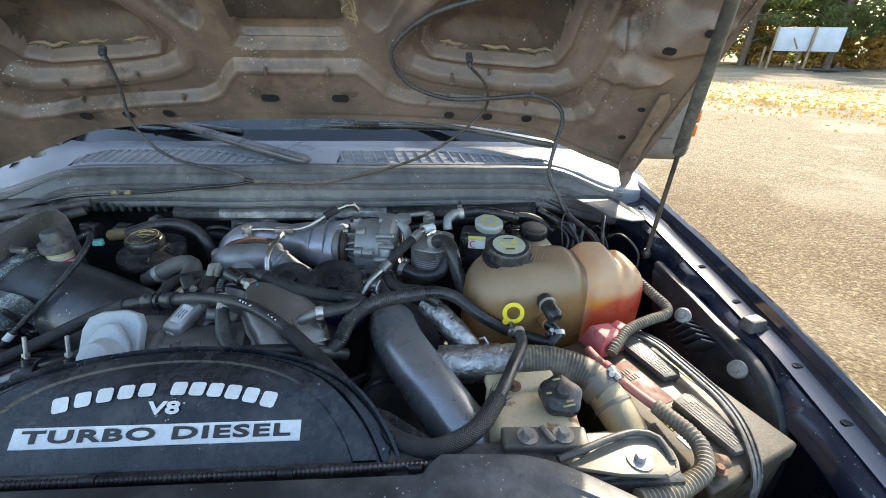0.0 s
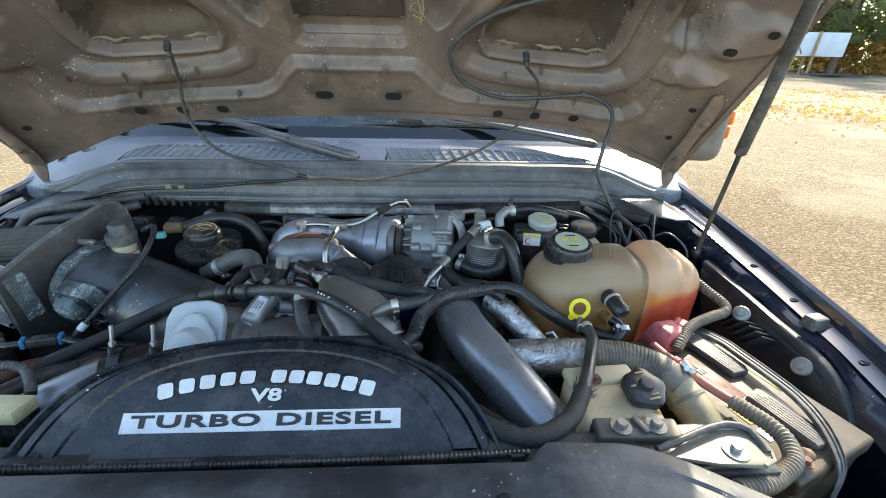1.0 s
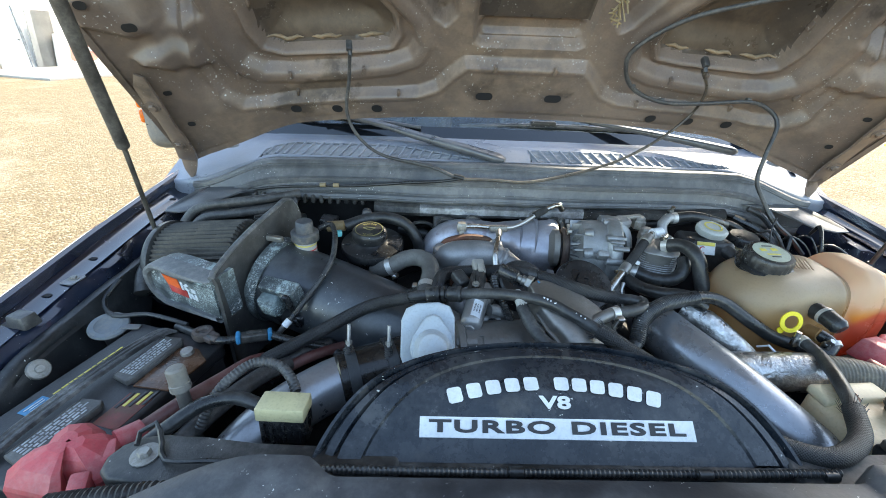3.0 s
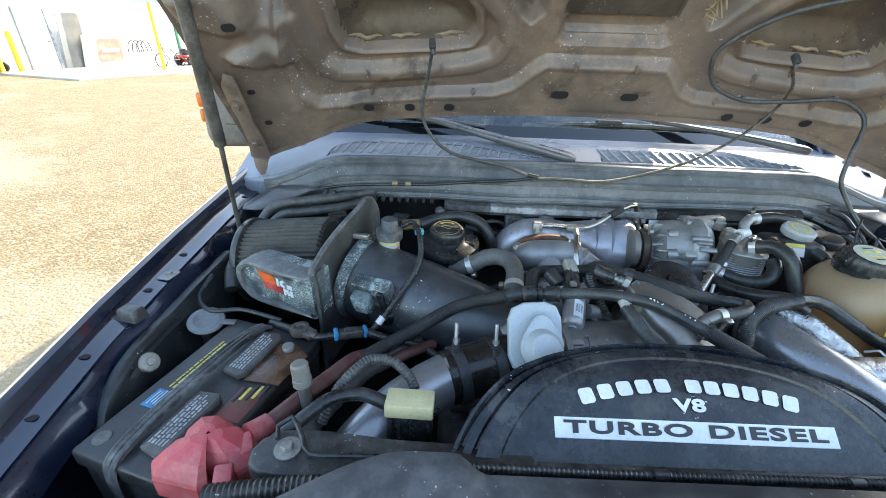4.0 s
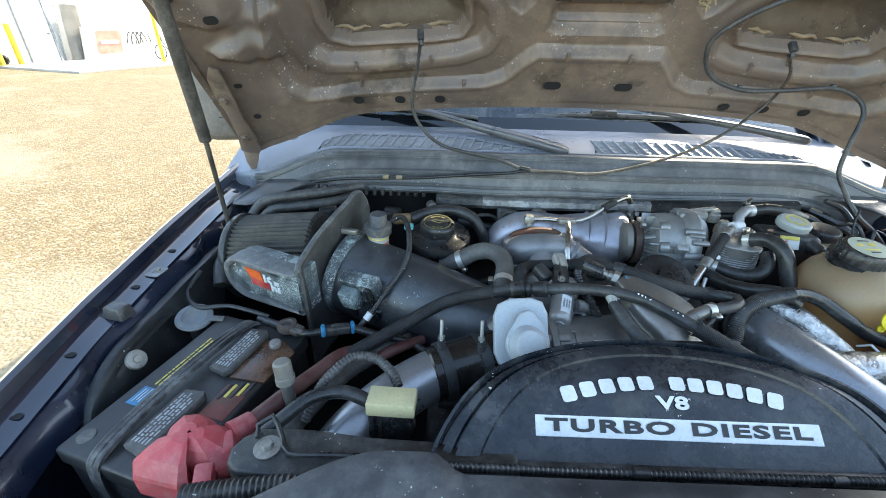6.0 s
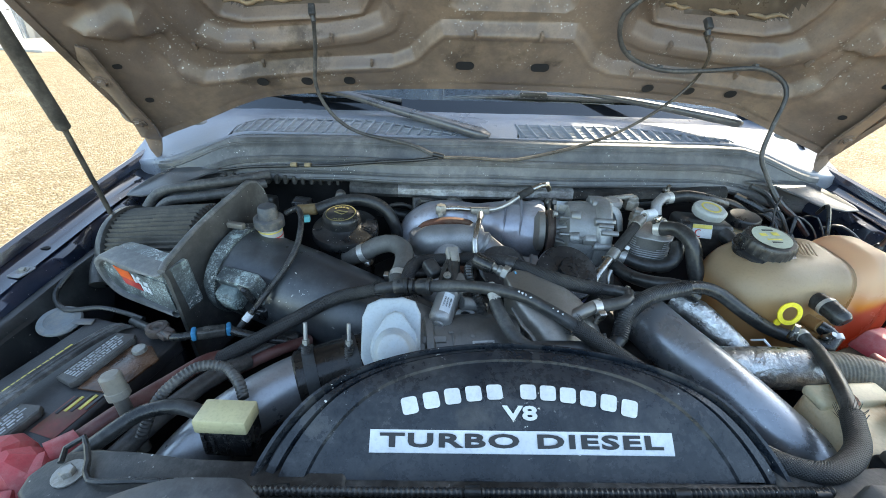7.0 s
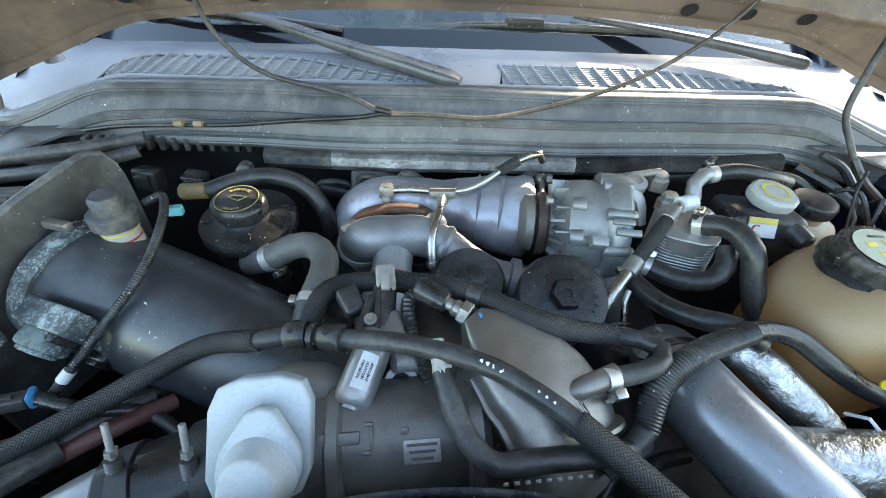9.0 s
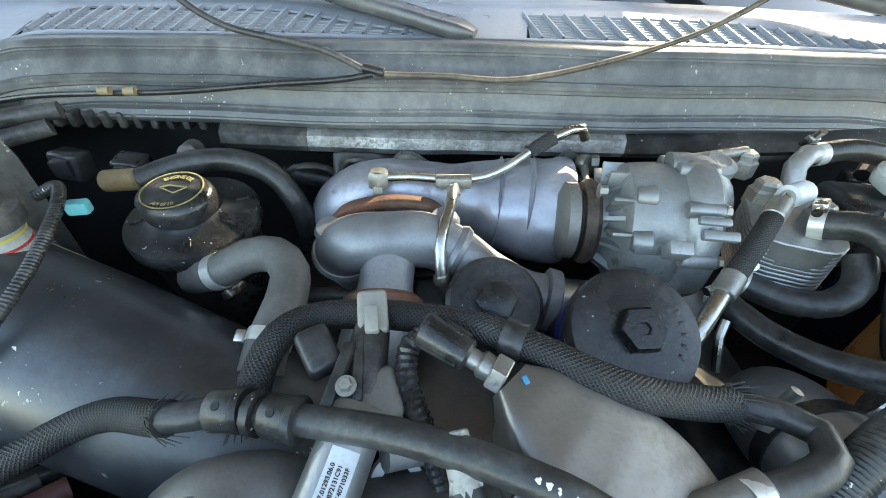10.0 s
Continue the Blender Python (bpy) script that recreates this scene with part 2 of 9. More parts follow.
def amber_level():
    """Old amber fluid shows through the milky wall below its level."""
    nt = TAN.node_tree
    p, t = nt.nodes["Principled BSDF"], nt.nodes["Translucent BSDF"]
    co = nt.nodes.new("ShaderNodeTexCoord").outputs["Object"]
    sep = nt.nodes.new("ShaderNodeSeparateXYZ")
    link(nt, co, sep.inputs[0])
    high = math_node(nt, "ADD", sep.outputs[2], math_node(nt, "MULTIPLY", noise_node(nt, co, 9, 5), 0.05))
    wet = math_node(nt, "MULTIPLY", ramp_node(nt, math_node(nt, "MULTIPLY", high, -1.0), -1.252, -1.215), 0.75)
    old = p.inputs["Base Color"].links[0].from_socket
    link(nt, mix_node(nt, wet, old, (0.36, 0.2, 0.07)), p.inputs["Base Color"])
    link(nt, mix_node(nt, wet, (0.8, 0.55, 0.3), (0.65, 0.32, 0.08)), t.inputs[0])


amber_level()


def coolant_mat():
    """Milky wall over orange coolant that turns red towards the low outer end; sunlit cream top painted in."""
    m = tank_mat("tank_full_of_coolant", (0.6, 0.25, 0.06), (0.95, 0.32, 0.05), 0.45)
    nt = m.node_tree
    co = nt.nodes.new("ShaderNodeTexCoord").outputs["Object"]
    sep = nt.nodes.new("ShaderNodeSeparateXYZ")
    link(nt, co, sep.inputs[0])
    wob = math_node(nt, "MULTIPLY", noise_node(nt, co, 18, 3), 0.03)
    high = math_node(nt, "ADD", sep.outputs[2], wob)
    red = ramp_node(nt, math_node(nt, "SUBTRACT", math_node(nt, "MULTIPLY", sep.outputs[0], 0.45), high), -0.93, -0.9)
    edge = math_node(nt, "MULTIPLY", ramp_node(nt, math_node(nt, "ADD", sep.outputs[0], wob), 0.606, 0.64), ramp_node(nt, math_node(nt, "MULTIPLY", high, -1.0), -1.232, -1.2))
    # milky plastic made paler here to carry the sun's highlight
    for node, slot, tan in (("Principled BSDF", "Base Color", (0.62, 0.5, 0.35)), ("Translucent BSDF", "Color", (0.85, 0.64, 0.4))):
        c = mix_node(nt, red, (0.72, 0.33, 0.06), (0.56, 0.12, 0.07))
        link(nt, mix_node(nt, edge, tan, c), nt.nodes[node].inputs[slot])
    return m


COOLANT = coolant_mat()
IVORY = tank_mat("yellowed_white_tank", (0.72, 0.63, 0.43), (0.8, 0.6, 0.3), 0.25)


def glass_mat():
    m, nt, p = nodes_of("windshield_glass")
    p.inputs["Base Color"].default_value = (0.86, 0.95, 0.96, 1)
    p.inputs["Roughness"].default_value = 0.03
    p.inputs["Transmission Weight"].default_value = 1.0
    p.inputs["IOR"].default_value = 1.6
    return m


GLASS = glass_mat()


def ground_mat():
    m, nt, p = nodes_of("gravel_ground")
    co = nt.nodes.new("ShaderNodeTexCoord").outputs["Object"]
    big, mid, fine = noise_node(nt, co, 0.35, 6), noise_node(nt, co, 3.0, 6), noise_node(nt, co, 34, 6, 0.72)
    vor = nt.nodes.new("ShaderNodeTexVoronoi")
    vor.inputs["Scale"].default_value = 46
    link(nt, co, vor.inputs["Vector"])
    col = mix_node(nt, ramp_node(nt, mid, 0.3, 0.7), (0.15, 0.106, 0.05), (0.235, 0.178, 0.095))
    col = mix_node(nt, ramp_node(nt, fine, 0.45, 0.7), col, (0.35, 0.28, 0.165))
    col = mix_node(nt, math_node(nt, "MULTIPLY", ramp_node(nt, vor.outputs["Distance"], 0.35, 0.6), 0.55), col, (0.17, 0.125, 0.07))
    sep = nt.nodes.new("ShaderNodeSeparateColor")
    link(nt, vor.outputs["Color"], sep.inputs[0])
    col = mix_node(nt, math_node(nt, "MULTIPLY", ramp_node(nt, sep.outputs[0], 0.62, 0.9), 0.6), col, (0.43, 0.37, 0.26))
    col = mix_node(nt, math_node(nt, "MULTIPLY", ramp_node(nt, sep.outputs[1], 0.7, 0.95), 0.6), col, (0.16, 0.1, 0.055))
    col = mix_node(nt, math_node(nt, "MULTIPLY", ramp_node(nt, big, 0.5, 0.62), 0.55), col, (0.36, 0.31, 0.22))
    place = nt.nodes.new("ShaderNodeSeparateXYZ")
    link(nt, co, place.inputs[0])
    wob = math_node(nt, "MULTIPLY", math_node(nt, "SUBTRACT", noise_node(nt, co, 0.55, 5), 0.5), 5.0)
    side = ramp_node(nt, math_node(nt, "ADD", place.outputs[0], wob), 0.2, 1.8)
    far = math_node(nt, "ADD", math_node(nt, "ADD", math_node(nt, "MULTIPLY", place.outputs[0], 0.35), place.outputs[1]), wob)
    brown = math_node(nt, "MULTIPLY", side, ramp_node(nt, math_node(nt, "MULTIPLY", far, -1.0), -8.5, -5.0))
    tint = mix_node(nt, ramp_node(nt, fine, 0.4, 0.66), (0.5, 0.42, 0.34), (0.95, 0.84, 0.7))
    mul = nt.nodes.new("ShaderNodeMix")
    mul.data_type, mul.blend_type = "RGBA", "MULTIPLY"
    link(nt, math_node(nt, "MULTIPLY", brown, 0.85), mul.inputs[0])
    link(nt, col, mul.inputs[6])
    link(nt, tint, mul.inputs[7])
    col = mul.outputs[2]
    link(nt, col, p.inputs["Base Color"])
    p.inputs["Roughness"].default_value = 0.95
    b = nt.nodes.new("ShaderNodeBump")
    b.inputs["Strength"].default_value, b.inputs["Distance"].default_value = 0.7, 0.02
    link(nt, math_node(nt, "SUBTRACT", math_node(nt, "ADD", fine, math_node(nt, "MULTIPLY", mid, 2.0)), math_node(nt, "MULTIPLY", vor.outputs["Distance"], 0.7)), b.inputs["Height"])
    link(nt, b.outputs[0], p.inputs["Normal"])
    return m


GROUND = ground_mat()


def leaf_mat(name, base, glow, share):
    """Leaves and blades that let part of the light through."""
    m = mat(name, base, 0.75, 0.0, 0.5, 0.9, 0.0)
    nt = m.node_tree
    t = nt.nodes.new("ShaderNodeBsdfTranslucent")
    t.inputs[0].default_value = (*glow, 1)
    x = nt.nodes.new("ShaderNodeMixShader")
    x.inputs[0].default_value = share
    link(nt, nt.nodes["Principled BSDF"].outputs[0], x.inputs[1])
    link(nt, t.outputs[0], x.inputs[2])
    link(nt, x.outputs[0], nt.nodes["Material Output"].inputs[0])
    return m


GRASS = leaf_mat("dry_grass", (0.5, 0.34, 0.11), (0.6, 0.4, 0.12), 0.35)
CONCRETE = mat("concrete_apron", (0.42, 0.41, 0.39), 0.9, 0.0, 0.15, 1.5, 0.3, 40)
SIDING = mat("white_ribbed_siding", (0.78, 0.79, 0.8), 0.5, 0.1, 0.06, 0.8, 0.05, 60)
GREENTRIM = mat("green_trim", (0.04, 0.2, 0.1), 0.5, 0.0, 0.2, 2, 0.05)
BARK = mat("pine_bark", (0.14, 0.1, 0.07), 0.9, 0.0, 0.4, 9, 1.0, 30)
NEEDLE = leaf_mat("pine_needles", (0.09, 0.12, 0.045), (0.3, 0.34, 0.1), 0.4)
NEEDLE_Y = leaf_mat("yellowing_brush", (0.42, 0.26, 0.07), (0.6, 0.36, 0.08), 0.4)
WOOD = mat("weathered_wood", (0.3, 0.22, 0.14), 0.8, 0.0, 0.3, 4, 0.3, 50)
SIGNPANEL = mat("white_sign_panel", (0.55, 0.6, 0.68), 0.5, 0.0, 0.08, 1.5, 0.05)
REDMACHINE = mat("red_machine_paint", (0.5, 0.03, 0.03), 0.4, 0.0, 0.2, 4, 0.05, coat=0.4)
YELLOWPOST = mat("yellow_post_paint", (0.7, 0.52, 0.05), 0.5, 0.0, 0.15, 3, 0.05)
SIGNAL = mat("orange_signal_lens", (0.9, 0.18, 0.02), 0.25, 0.0, 0.1, 20, 0.0)


# ---- mesh tools ----
def part(name, bm, material, parent, label="", smooth=True):
    """Link a bmesh as ONE mesh under a thing or a part."""
    me = bpy.data.meshes.new(name)
    bmesh.ops.recalc_face_normals(bm, faces=bm.faces[:])
    bm.to_mesh(me)
    bm.free()
    if smooth:
        me.shade_smooth()
        me.set_sharp_from_angle(angle=radians(38))
    me.materials.append(material)
    ob = new(name, me)
    if parent:
        ob.parent = parent
        ob.matrix_parent_inverse = parent.matrix_basis.inverted() if parent.type == "EMPTY" else Matrix()
    if label:
        ob["label"] = label
    return ob


def thing(name, label, category, base, group="", kind=""):
    """An Empty at a thing's base; its parts are modelled in place."""
    ob = new(name)
    ob.empty_display_size = 0.02
    ob.matrix_basis = Matrix.Translation(base)
    return tagged(ob, label, category, group, kind)


def single(name, bm, material, label, category, group="", kind=""):
    return tagged(part(name, bm, material, None), label, category, group, kind)


def box(bm, c, size, bevel=0.0, turn=None, seg=2, taper=1.0):
    vs = bmesh.ops.create_cube(bm, size=1.0)["verts"]
    for v in vs:
        k = taper if v.co.z > 0 else 1.0
        v.co = Vector((v.co.x * size[0] * k, v.co.y * size[1] * k, v.co.z * size[2]))
    es = list({e for v in vs for e in v.link_edges})
    if bevel:
        r = bmesh.ops.bevel(bm, geom=es, offset=bevel, segments=seg, affect="EDGES", profile=0.5)
        vs = list(set(r["verts"]) | {v for v in vs if v.is_valid})
    m = Matrix.Translation(c) @ (turn.to_4x4() if turn else Matrix())
    bmesh.ops.transform(bm, matrix=m, verts=vs)
    return bm


def frame_to(way, up=(0, 0, 1)):
    """A turn whose z axis lies along way."""
    z = Vector(way).normalized()
    x = Vector(up).cross(z)
    if x.length < 1e-4:
        x = Vector((1, 0, 0)).cross(z)
    x.normalize()
    return Matrix((x, z.cross(x), z)).transposed()


def lathe(bm, profile, at, way=(0, 0, 1), seg=32, wobble=None, ring=False):
    """Turn (radius, height) pairs round an axis; closed at both ends, or into a hollow ring."""
    turn, at = frame_to(way), Vector(at)
    rings = []
    for r, h in profile:
        circle = []
        for i in range(seg):
            a = 2 * math.pi * i / seg
            k = r * (wobble(a, h) if wobble else 1)
            circle.append(bm.verts.new(at + turn @ Vector((k * math.cos(a), k * math.sin(a), h))))
        rings.append(circle)
    for a, b in zip(rings, rings[1:]):
        for i in range(seg):
            bm.faces.new((a[i], a[(i + 1) % seg], b[(i + 1) % seg], b[i]))
    if ring:
        a, b = rings[-1], rings[0]
        for i in range(seg):
            bm.faces.new((a[i], a[(i + 1) % seg], b[(i + 1) % seg], b[i]))
    else:
        bm.faces.new(rings[0])
        bm.faces.new(rings[-1])
    return bm


def cyl(bm, p0, p1, r0, r1=None, seg=20, chamfer=0.0):
    p0, p1 = Vector(p0), Vector(p1)
    n = (p1 - p0).length
    r1 = r0 if r1 is None else r1
    if chamfer:
        prof = [(r0 - chamfer, 0), (r0, chamfer), (r1, n - chamfer), (r1 - chamfer, n)]
    else:
        prof = [(r0, 0), (r1, n)]
    return lathe(bm, prof, p0, p1 - p0, seg)


def smooth_path(pts, step):
    """Points every step metres along a smooth line through pts, with the share of the way for each."""
    p = [Vector(q) for q in pts]
    p = [p[0] * 2 - p[1]] + p + [p[-1] * 2 - p[-2]]
    out = []
    for i in range(1, len(p) - 2):
        a, b, c, d = p[i - 1:i + 3]
        n = max(1, int((c - b).length / step))
        for k in range(n):
            t = k / n
            out.append((0.5 * (2 * b + (c - a) * t + (2 * a - 5 * b + 4 * c - d) * t * t + (3 * b - a - 3 * c + d) * t ** 3), i - 1 + t))
    out.append((p[-2], len(pts) - 1.0))
    return out


def tube(bm, pts, r, seg=14, step=0.012, ripple=None, squash=1.0, power=1.0):
    """A round hose or pipe through pts; r: a radius, or one for each point. ripple: (pitch, depth) of corrugation."""
    if ripple:
        step = ripple[0] / 4
    path = smooth_path(pts, step)
    uv = bm.loops.layers.uv.verify()
    rs = r if isinstance(r, (list, tuple)) else [r] * len(pts)
    rings, along, dist = [], [], 0.0
    up = None
    for i, (q, s) in enumerate(path):
        a, b = path[max(0, i - 1)][0], path[min(len(path) - 1, i + 1)][0]
        way = (b - a).normalized()
        if up is None:
            up = Vector((0, 0, 1)) if abs(way.z) < 0.9 else Vector((0, 1, 0))
        side = way.cross(up).normalized()
        up = side.cross(way).normalized()
        if i:
            dist += (q - path[i - 1][0]).length
        rad = float(np.interp(s, range(len(rs)), rs))
        if ripple:
            rad -= ripple[1] * (0.5 - 0.5 * math.cos(math.pi / 2 * i))
        ring = []
        for k in range(seg):
            an = 2 * math.pi * k / seg
            c, s_ = math.cos(an), math.sin(an)
            ring.append(bm.verts.new(q + side * rad * math.copysign(abs(c) ** power, c) + up * rad * squash * math.copysign(abs(s_) ** power, s_)))
        rings.append(ring)
        along.append(dist)
    for j in range(len(rings) - 1):
        for k in range(seg):
            f = bm.faces.new((rings[j][k], rings[j][(k + 1) % seg], rings[j + 1][(k + 1) % seg], rings[j + 1][k]))
            for lp, (uu, vv) in zip(f.loops, ((along[j], k), (along[j], k + 1), (along[j + 1], k + 1), (along[j + 1], k))):
                lp[uv].uv = (uu, vv / seg)
    bm.faces.new(rings[0])
    bm.faces.new(rings[-1])
    return bm


def sunk(pts, r):
    """Move a line on a hose's upper front to its middle."""
    return [Vector(p) + Vector((0, 0.5, -0.85)) * r for p in pts]


def prism(bm, outline, lift, bevel=0.0, at=(0, 0, 0), turn=None, seg=2):
    """A flat outline in x and y, lift metres thick, with softened edges."""
    lo = [bm.verts.new((x, y, 0)) for x, y in outline]
    hi = [bm.verts.new((x, y, lift)) for x, y in outline]
    n = len(lo)
    caps = [bm.faces.new(lo[::-1]), bm.faces.new(hi)]
    for i in range(n):
        bm.faces.new((lo[i], lo[(i + 1) % n], hi[(i + 1) % n], hi[i]))
    vs = lo + hi
    if bevel:
        es = list({e for f in caps for e in f.edges})
        r = bmesh.ops.bevel(bm, geom=es, offset=bevel, segments=seg, affect="EDGES", profile=0.5)
        vs = list(set(r["verts"]) | {v for v in vs if v.is_valid})
    bmesh.ops.transform(bm, matrix=Matrix.Translation(at) @ (turn.to_4x4() if turn else Matrix()), verts=vs)
    return bm


def rounded(w, h, r, n=5):
    """The outline of a rectangle with round corners, about its middle."""
    out = []
    for cx, cy, a0 in ((w / 2 - r, h / 2 - r, 0), (r - w / 2, h / 2 - r, 90), (r - w / 2, r - h / 2, 180), (w / 2 - r, r - h / 2, 270)):
        for i in range(n + 1):
            a = radians(a0 + 90 * i / n)
            out.append((cx + r * math.cos(a), cy + r * math.sin(a)))
    return out


def sheet(bm, rows, thick=0.0, away=(0, 0, -1)):
    """A skin through rows of points; with thickness, closed all round."""
    g = [[bm.verts.new(p) for p in row] for row in rows]
    nr, nc = len(g), len(g[0])
    for a, b in zip(g, g[1:]):
        for i in range(nc - 1):
            bm.faces.new((a[i], a[i + 1], b[i + 1], b[i]))
    if thick:
        d = Vector(away).normalized() * thick
        h = [[bm.verts.new(v.co + d) for v in row] for row in g]
        for a, b in zip(h, h[1:]):
            for i in range(nc - 1):
                bm.faces.new((a[i], b[i], b[i + 1], a[i + 1]))
        rim = [(i, 0) for i in range(nr)] + [(nr - 1, j) for j in range(1, nc)] + [(i, nc - 1) for i in range(nr - 2, -1, -1)] + [(0, j) for j in range(nc - 2, 0, -1)]
        for (i, j), (k, l) in zip(rim, rim[1:] + rim[:1]):
            bm.faces.new((g[i][j], g[k][l], h[k][l], h[i][j]))
    return bm


def turned(rx=0, ry=0, rz=0):
    return Euler([radians(a) for a in (rx, ry, rz)]).to_matrix()


def nb():
    return bmesh.new()


def smoothstep(a, b, x):
    t = min(1.0, max(0.0, (x - a) / (b - a)))
    return t * t * (3 - 2 * t)


def words(text, size, depth=0.0008, spread=1.0):
    """Built-in letters as a bmesh about the origin in x and y, width first."""
    cu = bpy.data.curves.new("letters", "FONT")
    cu.offset, cu.space_character = size * 0.03, spread
    cu.body, cu.size, cu.extrude, cu.align_x, cu.align_y, cu.resolution_u = text, size, depth, "CENTER", "CENTER", 3
    ob = bpy.data.objects.new("letters", cu)
    scene.collection.objects.link(ob)
    bpy.context.view_layer.update()
    me = bpy.data.meshes.new_from_object(ob.evaluated_get(bpy.context.evaluated_depsgraph_get()))
    bm = nb()
    bm.from_mesh(me)
    bpy.data.objects.remove(ob)
    bpy.data.curves.remove(cu)
    bpy.data.meshes.remove(me)
    return bm


def hex_bolt(bm, at, r=0.007, h=0.005, way=(0, 0, 1), washer=1.6):
    at = Vector(at)
    w = Vector(way).normalized()
    if washer:
        cyl(bm, at, at + w * 0.0018, r * washer, seg=18)
    lathe(bm, [(r, 0.0), (r, h * 0.8), (r * 0.85, h)], at + w * 0.0015, w, 6)
    return bm


def clamp_band(name, at, way, r, parent, width=0.012, material=None, screw=True, screw_turn=0.0):
    """A worm-drive band with its screw housing."""
    w = Vector(way).normalized()
    bm = nb()
    at = Vector(at)
    lathe(bm, [(r * 0.97, -width / 2), (r * 1.05, -width / 2), (r * 1.05, width / 2), (r * 0.97, width / 2)], at, w, 28, ring=True)
    band = part(name, bm, material or BAND, parent)
    if screw:
        t = frame_to(w)
        a = radians(screw_turn)
        side = t @ Vector((math.cos(a), math.sin(a), 0))
        tang = w.cross(side)
        c = at + side * (r * 1.05 + 0.005)
        bm = nb()
        box(bm, c, (0.018, 0.01, width), 0.002, Matrix((tang, side, w)).transposed())
        cyl(bm, c + tang * 0.008, c + tang * 0.02, 0.0045, seg=8)
        part("screw", bm, CHROME, band)
    return band


# ---- ground and distance ----
bm = nb()
rows = []
edges = [-2500, -600, -150, -60, -30, -18, -12, -8, -6, -4, -2, 0, 2, 4, 6, 8, 12, 18, 30, 60, 150, 600, 2500]
rows = [[(x, y, -0.05 + 0.015 * noise.noise((x * 0.31, y * 0.31, 0)) if abs(x) < 40 and abs(y) < 40 else -0.06) for x in edges] for y in edges]
sheet(bm, rows)
ground = tagged(part("ground", bm, GROUND, None), "pale compacted gravel yard in bright sun", "ground", kind="structure")

# ---- the truck ----
truck = thing("pickup_truck", "dark navy pickup truck with its hood raised, dusty", "pickup truck", (0, 1.2, 0))

HV, HN = Vector((0, -0.615, 0.788)), Vector((0, -0.788, -0.615))
HO = Vector((0, 1.135, 1.468))


def hood_crown(x):
    a = abs(x)
    return 0.075 * smoothstep(0.55, 0.84, a) + 0.03 * smoothstep(0.8, 0.92, a)


def hood_edge(x):
    return -0.105 * (abs(x) / 0.85) ** 2.2


def poly_sd(x, v, outline):
    """Signed distance from places to a closed outline, inside negative."""
    d2, inside = np.full(x.shape, 9.0), np.zeros(x.shape, bool)
    n = len(outline)
    for i in range(n):
        (ax, ay), (bx, by) = outline[i], outline[(i + 1) % n]
        ex, ey = bx - ax, by - ay
        t = np.clip(((x - ax) * ex + (v - ay) * ey) / (ex * ex + ey * ey), 0, 1)
        d2 = np.minimum(d2, (x - ax - t * ex) ** 2 + (v - ay - t * ey) ** 2)
        if ay != by:
            inside ^= ((ay > v) != (by > v)) & (x < (v - ay) * ex / ey + ax)
    return np.where(inside, -1.0, 1.0) * np.sqrt(d2)


def ramp_np(a, b, q):
    t = np.clip((q - a) / (b - a), 0, 1)
    return t * t * (3 - 2 * t)


FRAME_LINE = [(-0.2, 0.148), (0.14, 0.148), (0.17, 0.12), (0.205, 0.078), (0.25, 0.057), (0.315, 0.05), (0.43, 0.04), (0.55, 0.022), (0.62, 0.018), (0.68, 0.03), (0.712, 0.07), (0.722, 0.13), (0.712, 0.24), (0.7, 1.2), (-0.2, 1.2)]
RING_LINE = [(0.252, 0.178), (0.268, 0.148), (0.318, 0.126), (0.42, 0.108), (0.553, 0.091), (0.614, 0.099), (0.648, 0.13), (0.66, 0.18), (0.665, 0.33), (0.645, 0.38), (0.58, 0.41), (0.5, 0.42), (0.42, 0.38), (0.32, 0.283), (0.262, 0.218)]
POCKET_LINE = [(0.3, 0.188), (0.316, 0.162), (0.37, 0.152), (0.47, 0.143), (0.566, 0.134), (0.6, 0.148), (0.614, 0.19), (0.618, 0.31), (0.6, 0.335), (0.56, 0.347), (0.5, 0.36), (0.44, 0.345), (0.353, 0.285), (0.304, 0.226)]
WEDGE_LINE = [(0.19, 0.232), (0.208, 0.246), (0.256, 0.325), (0.33, 0.45), (0.36, 0.52), (0.18, 0.52), (0.168, 0.32), (0.17, 0.255)]
MIDDLE_LINE = [(-0.2, 0.184), (0.108, 0.184), (0.12, 0.192), (0.124, 0.21), (0.124, 1.2), (-0.2, 1.2)]
BEAD_LINE = [(-0.2, 0.2), (0.105, 0.2), (0.112, 0.208), (0.112, 0.224), (0.104, 0.232), (-0.2, 0.232)]
LOBE_LINE = [(0.705, 0.15), (0.712, 0.2), (0.75, 0.222), (0.79, 0.22), (0.825, 0.205), (0.815, 0.185), (0.78, 0.172), (0.74, 0.15)]
SIDE_LINE = [(0.69, 0.26), (0.73, 0.25), (0.765, 0.27), (0.8, 0.34), (0.8, 0.5), (0.69, 0.52)]
SLOT_LINE = [(0.755, 0.262), (0.8, 0.25), (0.86, 0.285), (0.87, 0.34), (0.82, 0.35), (0.77, 0.32)]


